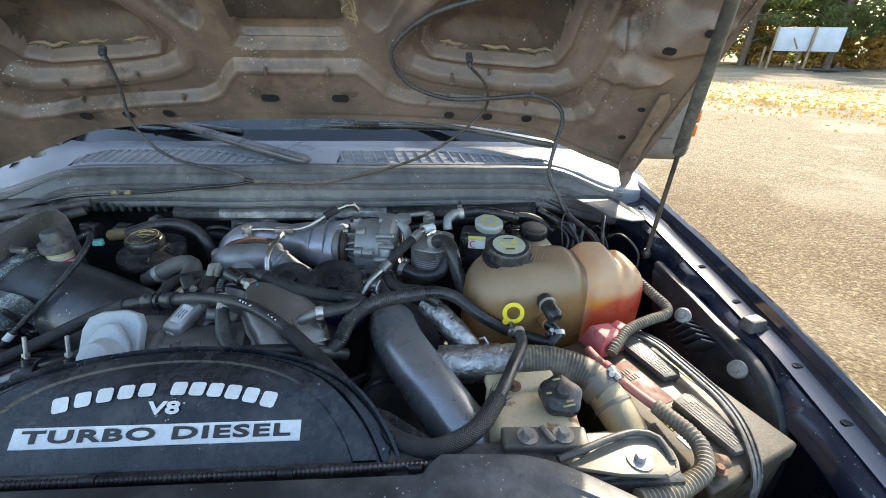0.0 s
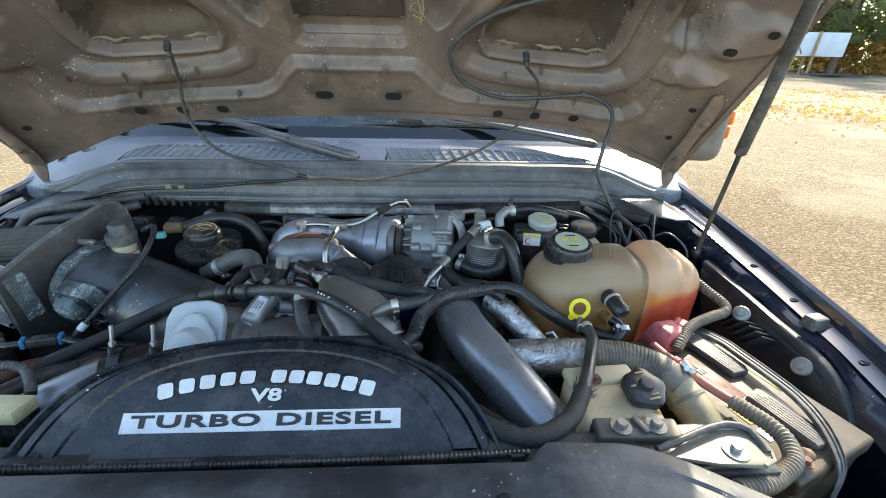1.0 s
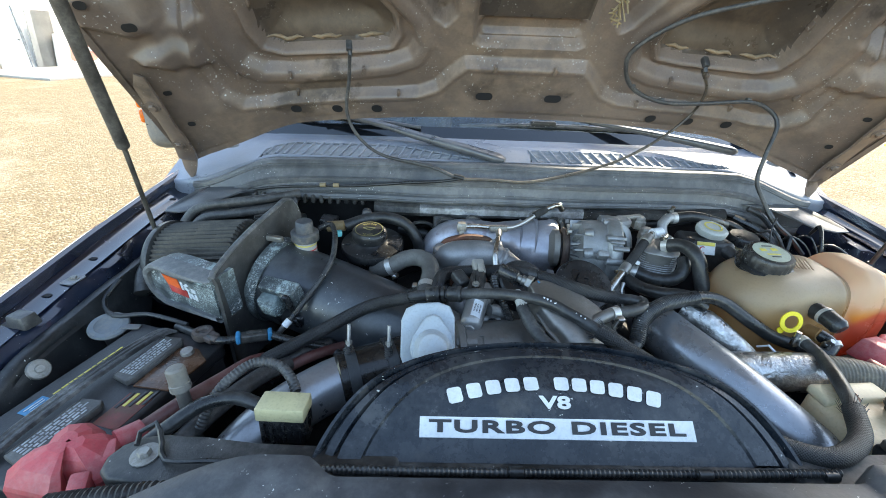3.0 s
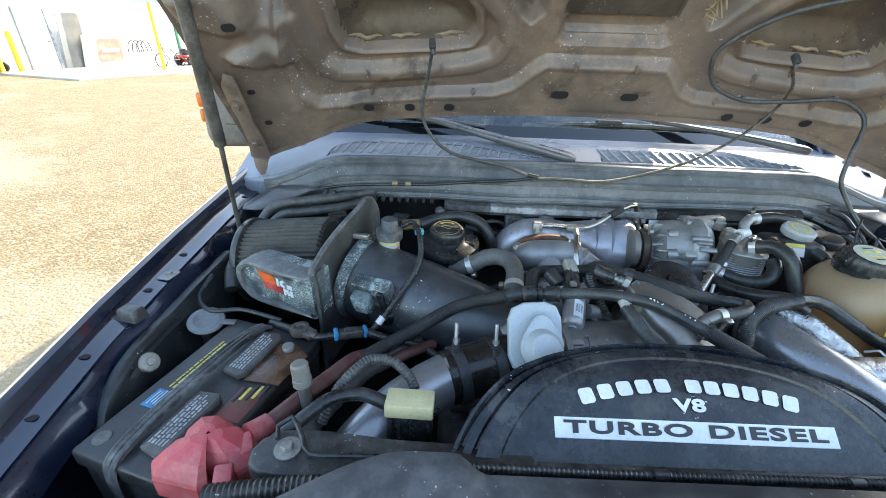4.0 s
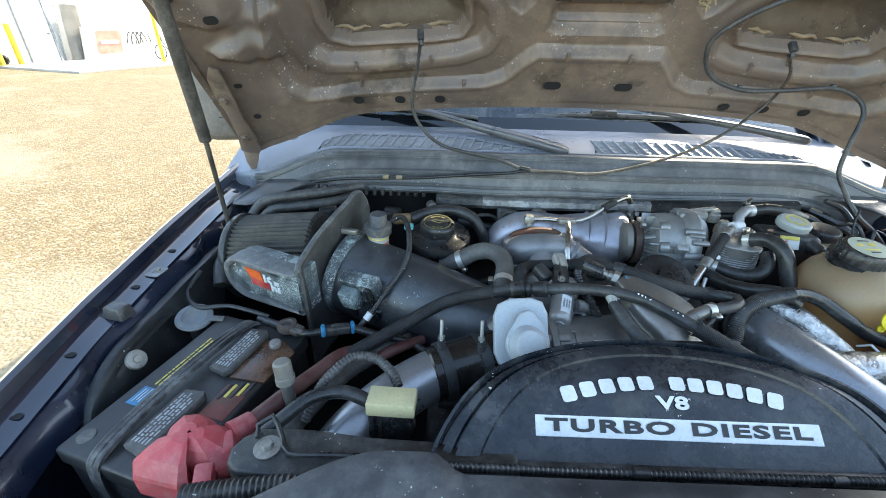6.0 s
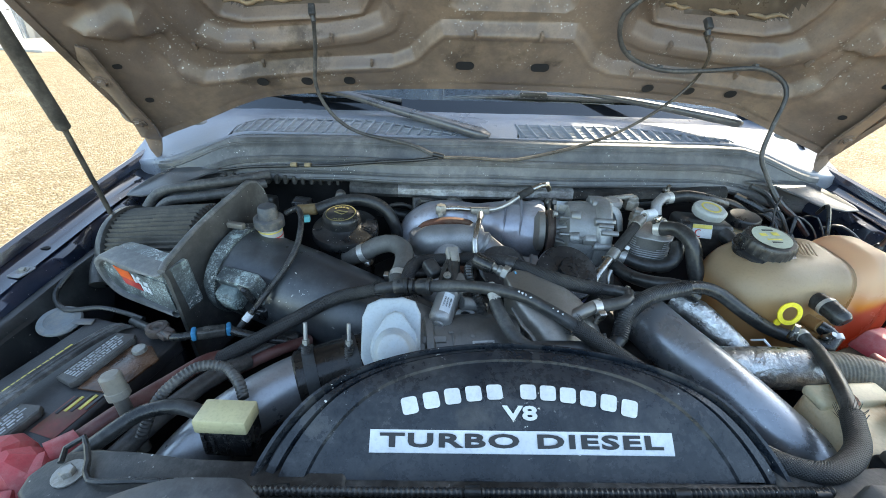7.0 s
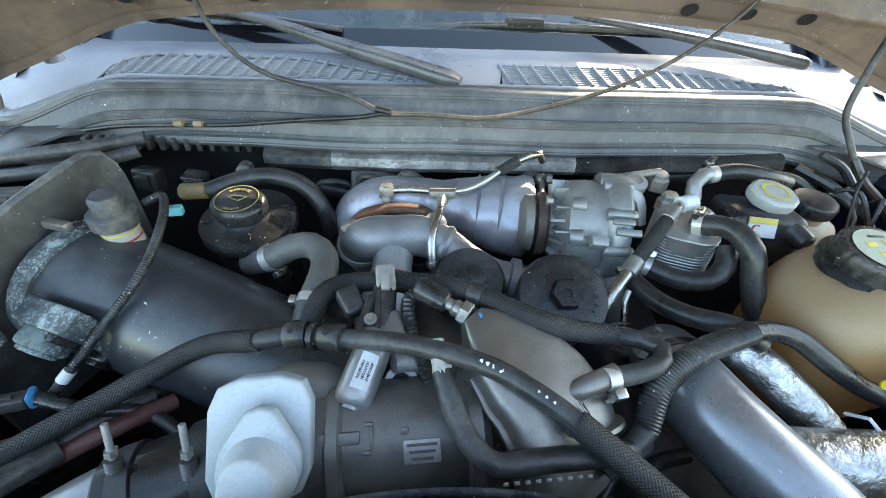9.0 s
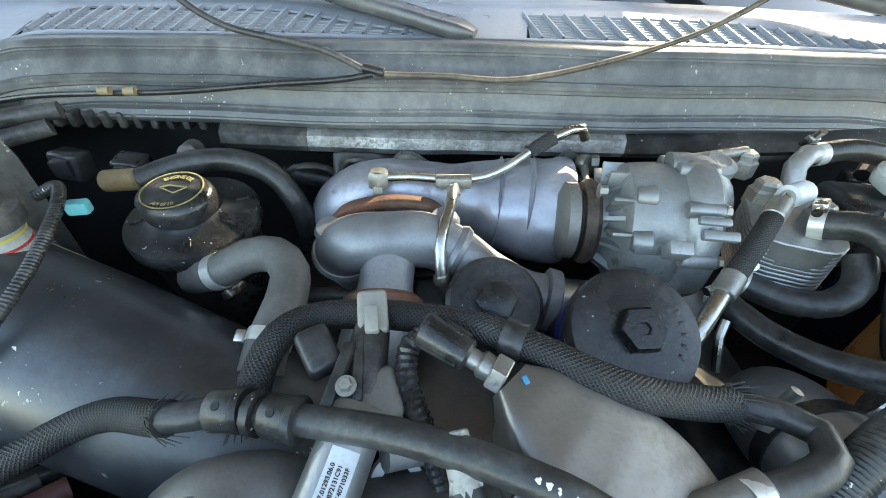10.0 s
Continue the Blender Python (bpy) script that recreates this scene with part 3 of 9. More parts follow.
def hood_relief(x, v):
    """Pressed beads and pockets of the inner panel; more is nearer the engine."""
    x, v = np.asarray(x, float), np.asarray(v, float)
    a = np.abs(x)
    h = np.zeros(np.broadcast(a, v).shape)
    a, v = np.broadcast_to(a, h.shape), np.broadcast_to(v, h.shape)
    def step(depth, wide, d):
        return depth * np.clip(0.5 - d / (2 * wide), 0, 1) * 0.7 + depth * 0.3 * ramp_np(wide * 1.3, -wide * 1.3, d)
    d = poly_sd(a, v, FRAME_LINE)
    h = h - step(0.024, 0.0075, d) + 0.003 * ramp_np(0.012, 0.0, np.abs(d - 0.012))
    d = poly_sd(a, v, RING_LINE)
    h = h - step(0.023, 0.0075, d) + 0.006 * ramp_np(0.02, 0.004, np.abs(d - 0.022))
    d = poly_sd(a, v, POCKET_LINE)
    h = h - step(0.028, 0.0055, d) + 0.008 * ramp_np(0.012, 0.0, np.abs(d - 0.012))
    h = h - 0.03 * ramp_np(0.0, -0.07, d)
    h = h - step(0.034, 0.008, poly_sd(a, v, WEDGE_LINE))
    h = h - step(0.026, 0.0055, poly_sd(a, v, MIDDLE_LINE))
    h = h - step(0.014, 0.005, poly_sd(a, v, BEAD_LINE))
    h = h + 0.026 * ramp_np(0.012, -0.022, poly_sd(a, v, LOBE_LINE))
    h = h - 0.05 * ramp_np(0.02, -0.03, poly_sd(a, v, SIDE_LINE))
    h = h + 0.02 * ramp_np(0.014, -0.014, poly_sd(a, v, SLOT_LINE))
    h = h - 0.022 * ramp_np(0.032, 0.004, np.abs(a - 0.738)) * ramp_np(0.02, 0.1, v)
    return h


def hood_point(x, v, n=0.0):
    """A place on the hood's underside: across, forward from the rear edge, and out of the panel."""
    k = hood_edge(x) * max(0.0, 1 - max(v, 0) / 0.5)
    return Vector((x, 0, 0)) + HO + HV * (v + k) + HN * (hood_crown(x) + n)


def flat_point(x, v, n=0.0):
    return Vector((x, 0, 0)) + HO + HV * v + HN * (hood_crown(x) + n)


def build_hood():
    left, right = -0.878, 0.888
    xs = list(np.linspace(left + 0.01, right - 0.01, 400))
    vs = list(np.linspace(0.0, 0.5, 150)) + list(np.linspace(0.51, 1.3, 42))
    bm = nb()
    flat = np.array([[v + hood_edge(x) * max(0.0, 1 - v / 0.5) for x in xs] for v in vs])
    deep = hood_relief(np.array(xs)[None, :], flat)
    sheet(bm, [[hood_point(x, v, deep[j, i] + 0.002 * noise.noise((x * 6, v * 6, 2.0))) for i, x in enumerate(xs)] for j, v in enumerate(vs)])
    inner = part("hood", bm, HOOD_IN, truck, "raised hood, dust-covered pressed inner panel")
    # faces inside the pockets and the middle recess take a darker brown
    inner.data.materials.append(HOOD_POCKET)
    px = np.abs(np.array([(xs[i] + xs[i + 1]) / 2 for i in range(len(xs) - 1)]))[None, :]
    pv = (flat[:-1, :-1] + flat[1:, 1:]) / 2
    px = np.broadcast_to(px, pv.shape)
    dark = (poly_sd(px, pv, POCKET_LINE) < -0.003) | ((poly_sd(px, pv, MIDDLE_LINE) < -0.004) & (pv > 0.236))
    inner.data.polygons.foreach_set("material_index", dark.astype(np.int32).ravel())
    # lumps of seam sealant along the pocket edges
    random.seed(31)
    for s in (-1, 1):
        for x0, x1 in ((0.33, 0.39), (0.43, 0.5), (0.52, 0.6)):
            bm = nb()
            pts = []
            for i in range(7):
                x = x0 + (x1 - x0) * i / 6
                v = float(np.interp(x, (0.316, 0.37, 0.47, 0.566, 0.6), (0.162, 0.152, 0.143, 0.134, 0.148))) + 0.007 + random.uniform(-0.002, 0.003)
                pts.append(flat_point(s * x, v, float(hood_relief(x, v)) + 0.001))
            tube(bm, pts, [0.002, 0.006, 0.008, 0.0075, 0.008, 0.006, 0.002], 10, 0.008, squash=0.6)
            part("seam_sealant", bm, SEALANT, inner, "tan lump of seam sealant")
    xs = list(np.linspace(left, right, 60))
    vs = list(np.linspace(-0.012, 1.32, 40))
    bm = nb()
    sheet(bm, [[hood_point(x, v, -0.045 - 0.1 * smoothstep(0.9, 0.78, abs(x)) * smoothstep(0.0, 0.12, v) * smoothstep(1.32, 1.2, v)) for x in xs] for v in vs], 0.004, -HN)
    part("hood_skin", bm, PAINT, inner, "navy painted outer skin")
    # folded rim that joins skin and inner panel
    loop = [(x, -0.012) for x in np.linspace(left, right, 60)] + [(right, v) for v in np.linspace(0.0, 1.32, 40)] + [(x, 1.32) for x in np.linspace(right, left, 60)] + [(left, v) for v in np.linspace(1.32, 0.0, 40)]
    bm = nb()
    ring = [[hood_point(x, v, -0.047) for x, v in loop], [hood_point(x * 1.004, v, -0.02) for x, v in loop], [hood_point(x, v, 0.004) for x, v in loop], [hood_point(x * 0.985, min(max(v, 0.006), 1.3), 0.004) for x, v in loop]]
    sheet(bm, ring)
    part("hood_hem", bm, HOOD_IN, inner)
    # punched holes along the rear flange: flat dark patches in place of shaded openings
    for x, v, w, l in [(-0.087, 0.06, 0.021, 0.0115), (0.084, 0.06, 0.021, 0.0115)] + [(s * q, 0.005 - 0.053 * (q - 0.358), 0.0135, 0.0115) for s in (-1, 1) for q in (0.358, 0.46, 0.567)] + [(s * 0.783, 0.278, 0.0135, 0.0085) for s in (-1, 1)] + [(s * 0.812, 0.106, 0.009, 0.006) for s in (-1, 1)] + [(s * 0.83, 0.33, 0.01, 0.008) for s in (-1, 1)] + [(s * 0.809, 0.006, 0.009, 0.007) for s in (-1, 1)]:
        bm = nb()
        e = 0.004
        nx = (flat_point(x + e, v) - flat_point(x - e, v)).normalized()
        nn = nx.cross(HV).normalized()
        if nn.dot(HN) < 0:
            nn = -nn
        t = Matrix((nx, nn.cross(nx), nn)).transposed()
        base = flat_point(x, v, float(hood_relief(x, v)) + 0.003)
        prism(bm, rounded(2 * w, 2 * l, l * 0.98), 0.001, 0, base, t)
        part("punched_hole", bm, DARK, inner, "flat dark patch for a shaded punched hole")
    for x, v in [(-0.556, 0.028), (-0.3, 0.05), (0.3, 0.048), (0.56, 0.028), (-0.071, 0.142), (0.068, 0.142), (-0.56, 0.083), (-0.38, 0.106), (0.453, 0.108), (0.36, 0.11), (0.671, 0.1), (-0.671, 0.1), (0.612, 0.238), (-0.612, 0.238)]:
        bm = nb()
        box(bm, flat_point(x, v, float(hood_relief(x, v)) + 0.003), (0.007, 0.019, 0.012), 0.002, turned(-52, 0, 8))
        part("weld_tab", bm, HOOD_IN, inner)
    for s in (-1, 1):
        # pressed hinge arm: bolted flat under the hood, bent down to the cowl corner
        spine = [(hood_point(s * x, v, 0.014), w) for x, v, w in ((0.832, 0.225, 0.01), (0.842, 0.195, 0.021), (0.847, 0.155, 0.024), (0.849, 0.115, 0.019), (0.851, 0.075, 0.022), (0.856, 0.035, 0.026), (0.864, 0.008, 0.026))]
        spine += [(Vector((s * x, y, z)), w) for x, y, z, w in ((0.872, 1.13, 1.318, 0.022), (0.878, 1.136, 1.288, 0.016), (0.88, 1.14, 1.262, 0.004))]
        bm = nb()
        rows = []
        for p, w in spine:
            wide = Vector((s * 0.93, -0.1, 0.36)).normalized() if p.z > 1.41 else Vector((s, 0.1, 0.05)).normalized()
            rows.append([p + wide * (w * a) + Vector((0, -0.004 * (1 - a * a), 0)) for a in (-1, -0.75, -0.3, 0.3, 0.75, 1)])
        sheet(bm, rows, 0.006, (0, 1, 0.3))
        arm = part("hinge_arm", bm, HOOD_IN, inner)
        for q in (hood_point(s * 0.846, 0.16, 0.018), hood_point(s * 0.853, 0.055, 0.018)):
            bm = nb()
            hex_bolt(bm, q, 0.009, 0.007, HN, 1.7)
            part("hinge_bolt", bm, HOOD_IN, arm)
    return inner


ZINC_R = mat("dusty_strut_rod", (0.1, 0.095, 0.085), 0.35, 0.5, 0.2, 20, 0.1, 260, 0.4, (0.2, 0.18, 0.15), 20)
STRUT = mat("dusty_strut_tube", (0.045, 0.042, 0.038), 0.4, 0.1, 0.25, 12, 0.1, 260, 0.55, (0.2, 0.185, 0.16), 14)
hood = build_hood()
for s, top, mid, foot in ((1, (0.735, 0.66, 1.83), (0.782, 0.775, 1.455), (0.815, 0.845, 1.2)), (-1, (-0.735, 0.66, 1.83), (-0.795, 0.805, 1.43), (-0.825, 0.865, 1.2))):
    bm = nb()
    cyl(bm, top, mid, 0.0112, seg=18, chamfer=0.003)
    strut = part("gas_strut", bm, STRUT, truck, "black gas strut holding the hood")
    bm = nb()
    cyl(bm, mid, foot, 0.0048, seg=12)
    part("strut_rod", bm, ZINC_R, strut, "dusty metal rod")
    bm = nb()
    end = Vector(mid).lerp(Vector(top), 0.05)
    cyl(bm, end, end.lerp(Vector(top), 0.006), 0.0118, seg=18)
    part("strut_crimp", bm, STRUT, strut)
    bm = nb()
    lathe(bm, [(0.004, -0.012), (0.01, -0.006), (0.011, 0.003), (0.006, 0.012)], foot, (0, 0, 1), 12)
    part("strut_socket", bm, BLACK, strut)


def fender_top(y):
    return float(np.interp(y, (0.1, 0.32, 0.39, 0.585, 0.83, 1.18, 1.4), (1.11, 1.17, 1.188, 1.22, 1.25, 1.282, 1.29)))


def fender_in(y):
    return float(np.interp(y, (0.1, 0.33, 0.4, 0.53, 0.72, 0.95, 1.25), (1.08, 1.128, 1.142, 1.168, 1.19, 1.212, 1.225)))


def build_fender(s):
    bm = nb()
    rows = []
    for y in np.linspace(0.02, 1.24, 62):
        t, f = fender_top(y), fender_in(y)
        nose = 0.1 * smoothstep(0.3, 0.0, y)
        prof = [(1.02, 0.35), (1.035, 0.7), (1.03, 0.95), (1.005, 1.08), (0.985, t - 0.06), (0.972, t - 0.018), (0.963, t - 0.003), (0.955, t), (0.947, t - 0.004), (0.941, t - 0.02), (0.937, f + 0.016), (0.93, f + 0.008), (0.918, f + 0.004), (0.895, f + 0.003)]
        rows.append([(s * (x - nose - (0.012 if x > 0.94 else 0.004)), y, z - (0.01 if x > 0.94 else 0.0)) for x, z in prof])
    sheet(bm, rows)
    fender = part("fender", bm, PAINT, truck, "navy painted front fender with dust")
    # bolted inner rail and its drop into the bay
    bm = nb()
    rows = []
    for y in np.linspace(0.05, 1.22, 118):
        f = fender_in(y)
        w = 0.006 * math.sin(y * 38) * smoothstep(0.3, 0.5, y)
        prof = [(0.935, f + 0.002), (0.915, f), (0.893, f - 0.002), (0.882 + w, f - 0.01), (0.872 + w, f - 0.035), (0.868 + w, f - 0.05), (0.884, f - 0.07), (0.9, f - 0.2), (0.905, f - 0.4), (0.88, 0.5)]
        rows.append([(s * x, y, z) for x, z in prof])
    sheet(bm, rows)
    rail = part("inner_rail", bm, PAINT_IN, fender, "dusty navy inner fender rail")
    # slots are flat dark patches that imitate the shade inside them
    for y in (0.4, 0.5, 0.66, 0.78, 1.08):
        bm = nb()
        prism(bm, rounded(0.017, 0.01, 0.0045), 0.001, 0, (s * 0.913, y, fender_in(y) + 0.0045))
        part("slot", bm, DARK, rail)
    # grey rubber rest for the hood
    bm = nb()
    box(bm, (s * 0.893, 0.588, fender_in(0.588) + 0.013), (0.042, 0.03, 0.024), 0.004, turned(0, 0, 12 * s), 2, 0.8)
    box(bm, (s * 0.915, 0.59, fender_in(0.588) + 0.004), (0.05, 0.022, 0.006), 0.002)
    part("hood_rest", bm, RUBBER_G, fender, "grey rubber hood rest")
    # liner panel with a rounded rim, towards the battery
    bm = nb()
    rim = [(p.y, p.z) for p, _ in smooth_path([Vector((0, y, z)) for y, z in ((0.86, 1.165), (0.74, 1.162), (0.64, 1.157), (0.565, 1.155), (0.515, 1.148), (0.47, 1.128), (0.437, 1.094), (0.418, 1.04), (0.412, 0.97), (0.415, 0.88))], 0.012)]
    core = (0.72, 0.98)
    rows = []
    for y, z in rim:
        a = Vector((core[0] - y, core[1] - z)).normalized()
        d = 0.004 * noise.noise((y * 12, z * 12, 3.0))
        rows.append([(s * x, y + a.x * q, z + a.y * q) for x, q in ((0.872, -0.004), (0.864, -0.006), (0.856, -0.004), (0.851, 0.003), (0.85, 0.014), (0.845, 0.02), (0.842 + d, 0.045), (0.836 + d, 0.09), (0.83, 0.15))])
    sheet(bm, rows)
    part("inner_liner", bm, LINER, fender, "dusty black plastic inner liner")
    bm = nb()
    lathe(bm, [(0.001, 0.007), (0.006, 0.007), (0.007, 0.004), (0.015, 0.0035), (0.017, 0.0), (0.016, -0.004)], (s * 0.84, 0.53, 1.132), (-s * 0.8, -0.25, 0.5), 24)
    part("liner_bolt", bm, ZINC, fender, "grey washer-head bolt")
    if s > 0:
        return fender
    # pale tab screwed to the rail
    bm = nb()
    prism(bm, rounded(0.028, 0.034, 0.005), 0.002, 0, (s * 0.9, 0.707, fender_in(0.707) + 0.0035), turned(0, 0, 8 * s))
    tab = part("rail_tab", bm, IRON if s < 0 else PAINT_IN, fender, "pale metal tab with a screw" if s < 0 else "")
    bm = nb()
    hex_bolt(bm, (s * 0.9, 0.71, fender_in(0.707) + 0.005), 0.006, 0.004)
    part("tab_screw", bm, ZINC, tab)
    return fender


fenders = [build_fender(1), build_fender(-1)]
for s in (1,):
    for k in range(6):
        bm = nb()
        box(bm, (0.832, 0.605 + 0.017 * k, 1.12), (0.06, 0.004, 0.045), 0.0015, turned(28, 18, 0))
        part("liner_rib", bm, LINER, fenders[0])
    bm = nb()
    lathe(bm, [(0.001, 0.008), (0.006, 0.008), (0.007, 0.004), (0.014, 0.0035), (0.016, 0.0), (0.015, -0.004)], (0.8, 0.648, 1.164), (-0.7, -0.4, 0.5), 24)
    part("liner_bolt", bm, ZINC, fenders[0])


def bow(x, k=0.19):
    return k * x * x


def sweep_x(profile, x0, x1, n=70, k=0.19, sag=0.05, thick=0.0, fray=0.0):
    """Carry a (y, z) profile along the bowed cowl line."""
    bm = nb()
    rows = []
    for x in np.linspace(x0, x1, n):
        rows.append([(x, y + bow(x, k) + fray * noise.noise((x * 9, y * 30, 0)), z - sag * x * x + fray * noise.noise((x * 7, z * 30, 5))) for y, z in profile])
    sheet(bm, rows, thick)
    return bm


WELL = mat("shaded_vent_plastic", (0.2, 0.215, 0.24), 0.5, 0.0, 0.25, 8, 0.2, 240, 0.4, (0.2, 0.195, 0.19), 9)


def seal_band(name, profile, parent, label="", x1=0.862, fray=0.0012):
    """A strip of the layered seal, bent down and back at both ends."""
    bm = nb()
    rows = []
    for x in np.linspace(-x1, x1, 150):
        e = smoothstep(0.5, 0.9, abs(x))
        w = 0.0035 * noise.noise((x * 5, 1.7, 0))
        d = smoothstep(0.64, 0.86, abs(x))
        up = lambda z: min(max((z - 1.265) / 0.085, 0.0), 1.0)
        rows.append([(x, y + 0.185 * x * x - 0.025 * e + w - d * (0.018 + 0.052 * up(z)) + fray * noise.noise((x * 11, y * 30, 0)), z - d * (0.006 + 0.042 * up(z)) - 0.05 * x * x - 0.045 * e * (1.2 - 13 * (z - 1.26)) + 0.6 * w + fray * noise.noise((x * 9, z * 30, 5))) for y, z in profile])
    sheet(bm, rows, 0.004)
    return part(name, bm, SEAL, parent, label)


cowl_seal = seal_band("cowl_seal", [(1.036, 1.255), (1.024, 1.256), (1.016, 1.26), (1.013, 1.266), (1.016, 1.272), (1.0225, 1.2745), (1.0215, 1.28), (1.0235, 1.283), (1.0265, 1.304), (1.0315, 1.3065)], truck, "dusty black rubber cowl seal in layers", 0.875)
seal_band("seal_rib", [(1.0275, 1.303), (1.0235, 1.306), (1.0235, 1.311), (1.0285, 1.3145), (1.034, 1.314)], cowl_seal)
seal_band("seal_web", [(1.033, 1.308), (1.0385, 1.313), (1.047, 1.329), (1.056, 1.338), (1.061, 1.339)], cowl_seal)
seal_band("seal_lip", [(1.058, 1.336), (1.0545, 1.342), (1.0585, 1.348), (1.067, 1.351), (1.078, 1.35), (1.0855, 1.3445), (1.0835, 1.337)], cowl_seal)
seal_band("seal_bead", [(1.0865, 1.337), (1.0865, 1.344), (1.0925, 1.349), (1.0985, 1.346), (1.1, 1.338)], cowl_seal)
END = 0.97
END_PLATE = ((0.66, 1.09), (0.72, 1.062), (0.75, 1.025), (0.785, 0.988), (0.83, 0.966), (0.866, 0.97), (0.87, 0.99), (0.845, 1.03), (0.83, 1.07), (0.81, 1.11), (0.7, 1.125))


def cowl_sweep(profile, x0, x1, n, thick=0.0):
    """A strip of the cowl; its outer ends turn up and back to the hinges."""
    bm = nb()
    rows = []
    for x in np.linspace(x0, x1, n):
        e = smoothstep(0.74, END, abs(x))
        d = smoothstep(0.64, 0.87, abs(x))
        rows.append([(x, y + bow(x) - 0.02 * e - 0.112 * d * smoothstep(1.24, 1.1, y), z - 0.05 * x * x - 0.012 * e * (1.25 - y) / 0.15 - 0.036 * d * smoothstep(1.24, 1.1, y)) for y, z in profile])
    sheet(bm, rows, thick)
    return bm


def vent_back(x):
    """Rear edge of the vent fields, which taper to the truck's right ends."""
    if x < 0:
        return 1.176 - 0.056 * smoothstep(-0.36, -0.06, x) - 0.04 * smoothstep(-0.6, -0.74, x)
    return 1.168 - 0.048 * smoothstep(0.3, 0.72, x)


def cowl_z(y):
    return float(np.interp(y, (1.09, 1.097, 1.11, 1.165, 1.19, 1.235, 1.25), (1.338, 1.345, 1.349, 1.366, 1.371, 1.372, 1.376)))


bm = cowl_sweep([(1.1, 1.29), (1.098, 1.334), (1.1, 1.345), (1.104, 1.3485), (1.109, 1.349)], -END, END, 90, 0.003)
cowl_front = part("cowl_panel", bm, COWL, truck, "grey plastic cowl with louvred vents")
VENTS = ((-0.7, -0.1, 22), (0.06, 0.66, 20))
bm = nb()
rows = []
for x in np.linspace(-END, END, 200):
    e = smoothstep(0.74, END, abs(x))
    inside = any(a <= x <= b for a, b, n in VENTS)
    y0 = vent_back(x) if inside else 1.108
    ys = list(np.linspace(y0, 1.262, 10))
    d = smoothstep(0.64, 0.87, abs(x))
    rows.append([(x, y + bow(x) - 0.02 * e - 0.112 * d * smoothstep(1.24, 1.1, y), cowl_z(y) - 0.05 * x * x - 0.012 * e * (1.25 - y) / 0.15 + 0.014 * e * smoothstep(1.16, 1.26, y) - 0.036 * d * smoothstep(1.24, 1.1, y)) for y in ys])
sheet(bm, rows, 0.003)
part("cowl_top", bm, COWL, cowl_front)
bm = cowl_sweep([(1.135, 1.3475), (1.15, 1.352), (1.165, 1.3565)], -0.1, 0.06, 8, 0.004)
part("cowl_seam", bm, WELL, cowl_front)
for x0, x1, n in VENTS:
    bm = cowl_sweep([(1.1, 1.3425), (1.18, 1.3648)], x0, x1, 30)
    part("vent_well", bm, WELL, cowl_front)
    for k in range(9):
        y = 1.112 + 0.0066 * k
        xs = [x for x in np.linspace(x0, x1, 60) if vent_back(x) > y + 0.002]
        if len(xs) < 3:
            continue
        bm = nb()
        sheet(bm, [[(x, y + bow(x) - 0.0023, cowl_z(y) - 0.05 * x * x - 0.0036), (x, y + bow(x) - 0.0017, cowl_z(y) - 0.05 * x * x - 0.0026), (x, y + bow(x) + 0.0023, cowl_z(y) - 0.05 * x * x - 0.002)] for x in xs], 0.002)
        part("vent_bar", bm, WELL, cowl_front)
    for i in range(n):
        x = x0 + (x1 - x0) * (i + 0.5) / n
        yb = vent_back(x) - 0.001
        if yb < 1.118:
            continue
        bm = nb()
        lean = 0.33 * (yb - 1.109) * (1 if x > 0 else -1)
        xt = x - lean
        w = 0.0022
        sheet(bm, [[(x + q, 1.109 + bow(x), cowl_z(1.109) - 0.05 * x * x + h), (xt + q, yb + bow(xt), cowl_z(yb) - 0.05 * xt * xt + h)] for q, h in ((-w, -0.003), (-w * 0.6, 0.0038), (w * 0.6, 0.0038), (w, -0.003))], 0.001)
        part("louvre", bm, COWL, cowl_front)
bm = nb()
lathe(bm, [(0.002, 0.016), (0.012, 0.014), (0.016, 0.006), (0.018, 0.0)], (-0.78, 1.2, 1.345), (0, -0.2, 1), 20)
part("cowl_plug", bm, COWL, cowl_front)
bm = nb()
lathe(bm, [(0.002, 0.016), (0.012, 0.014), (0.016, 0.006), (0.018, 0.0)], (0.79, 1.2, 1.345), (0, -0.2, 1), 20)
part("cowl_plug", bm, COWL, cowl_front)

for s in (-1, 1):
    bm = nb()
    pts = [(s * x, y) for x, y in END_PLATE]
    prism(bm, pts if s > 0 else pts[::-1], 0.004, 0.001, (0, 0, 1.252))
    for v in bm.verts:
        v.co.z -= 0.022 * smoothstep(1.06, 0.97, v.co.y)
    part("cowl_end", bm, SEAL, cowl_front)

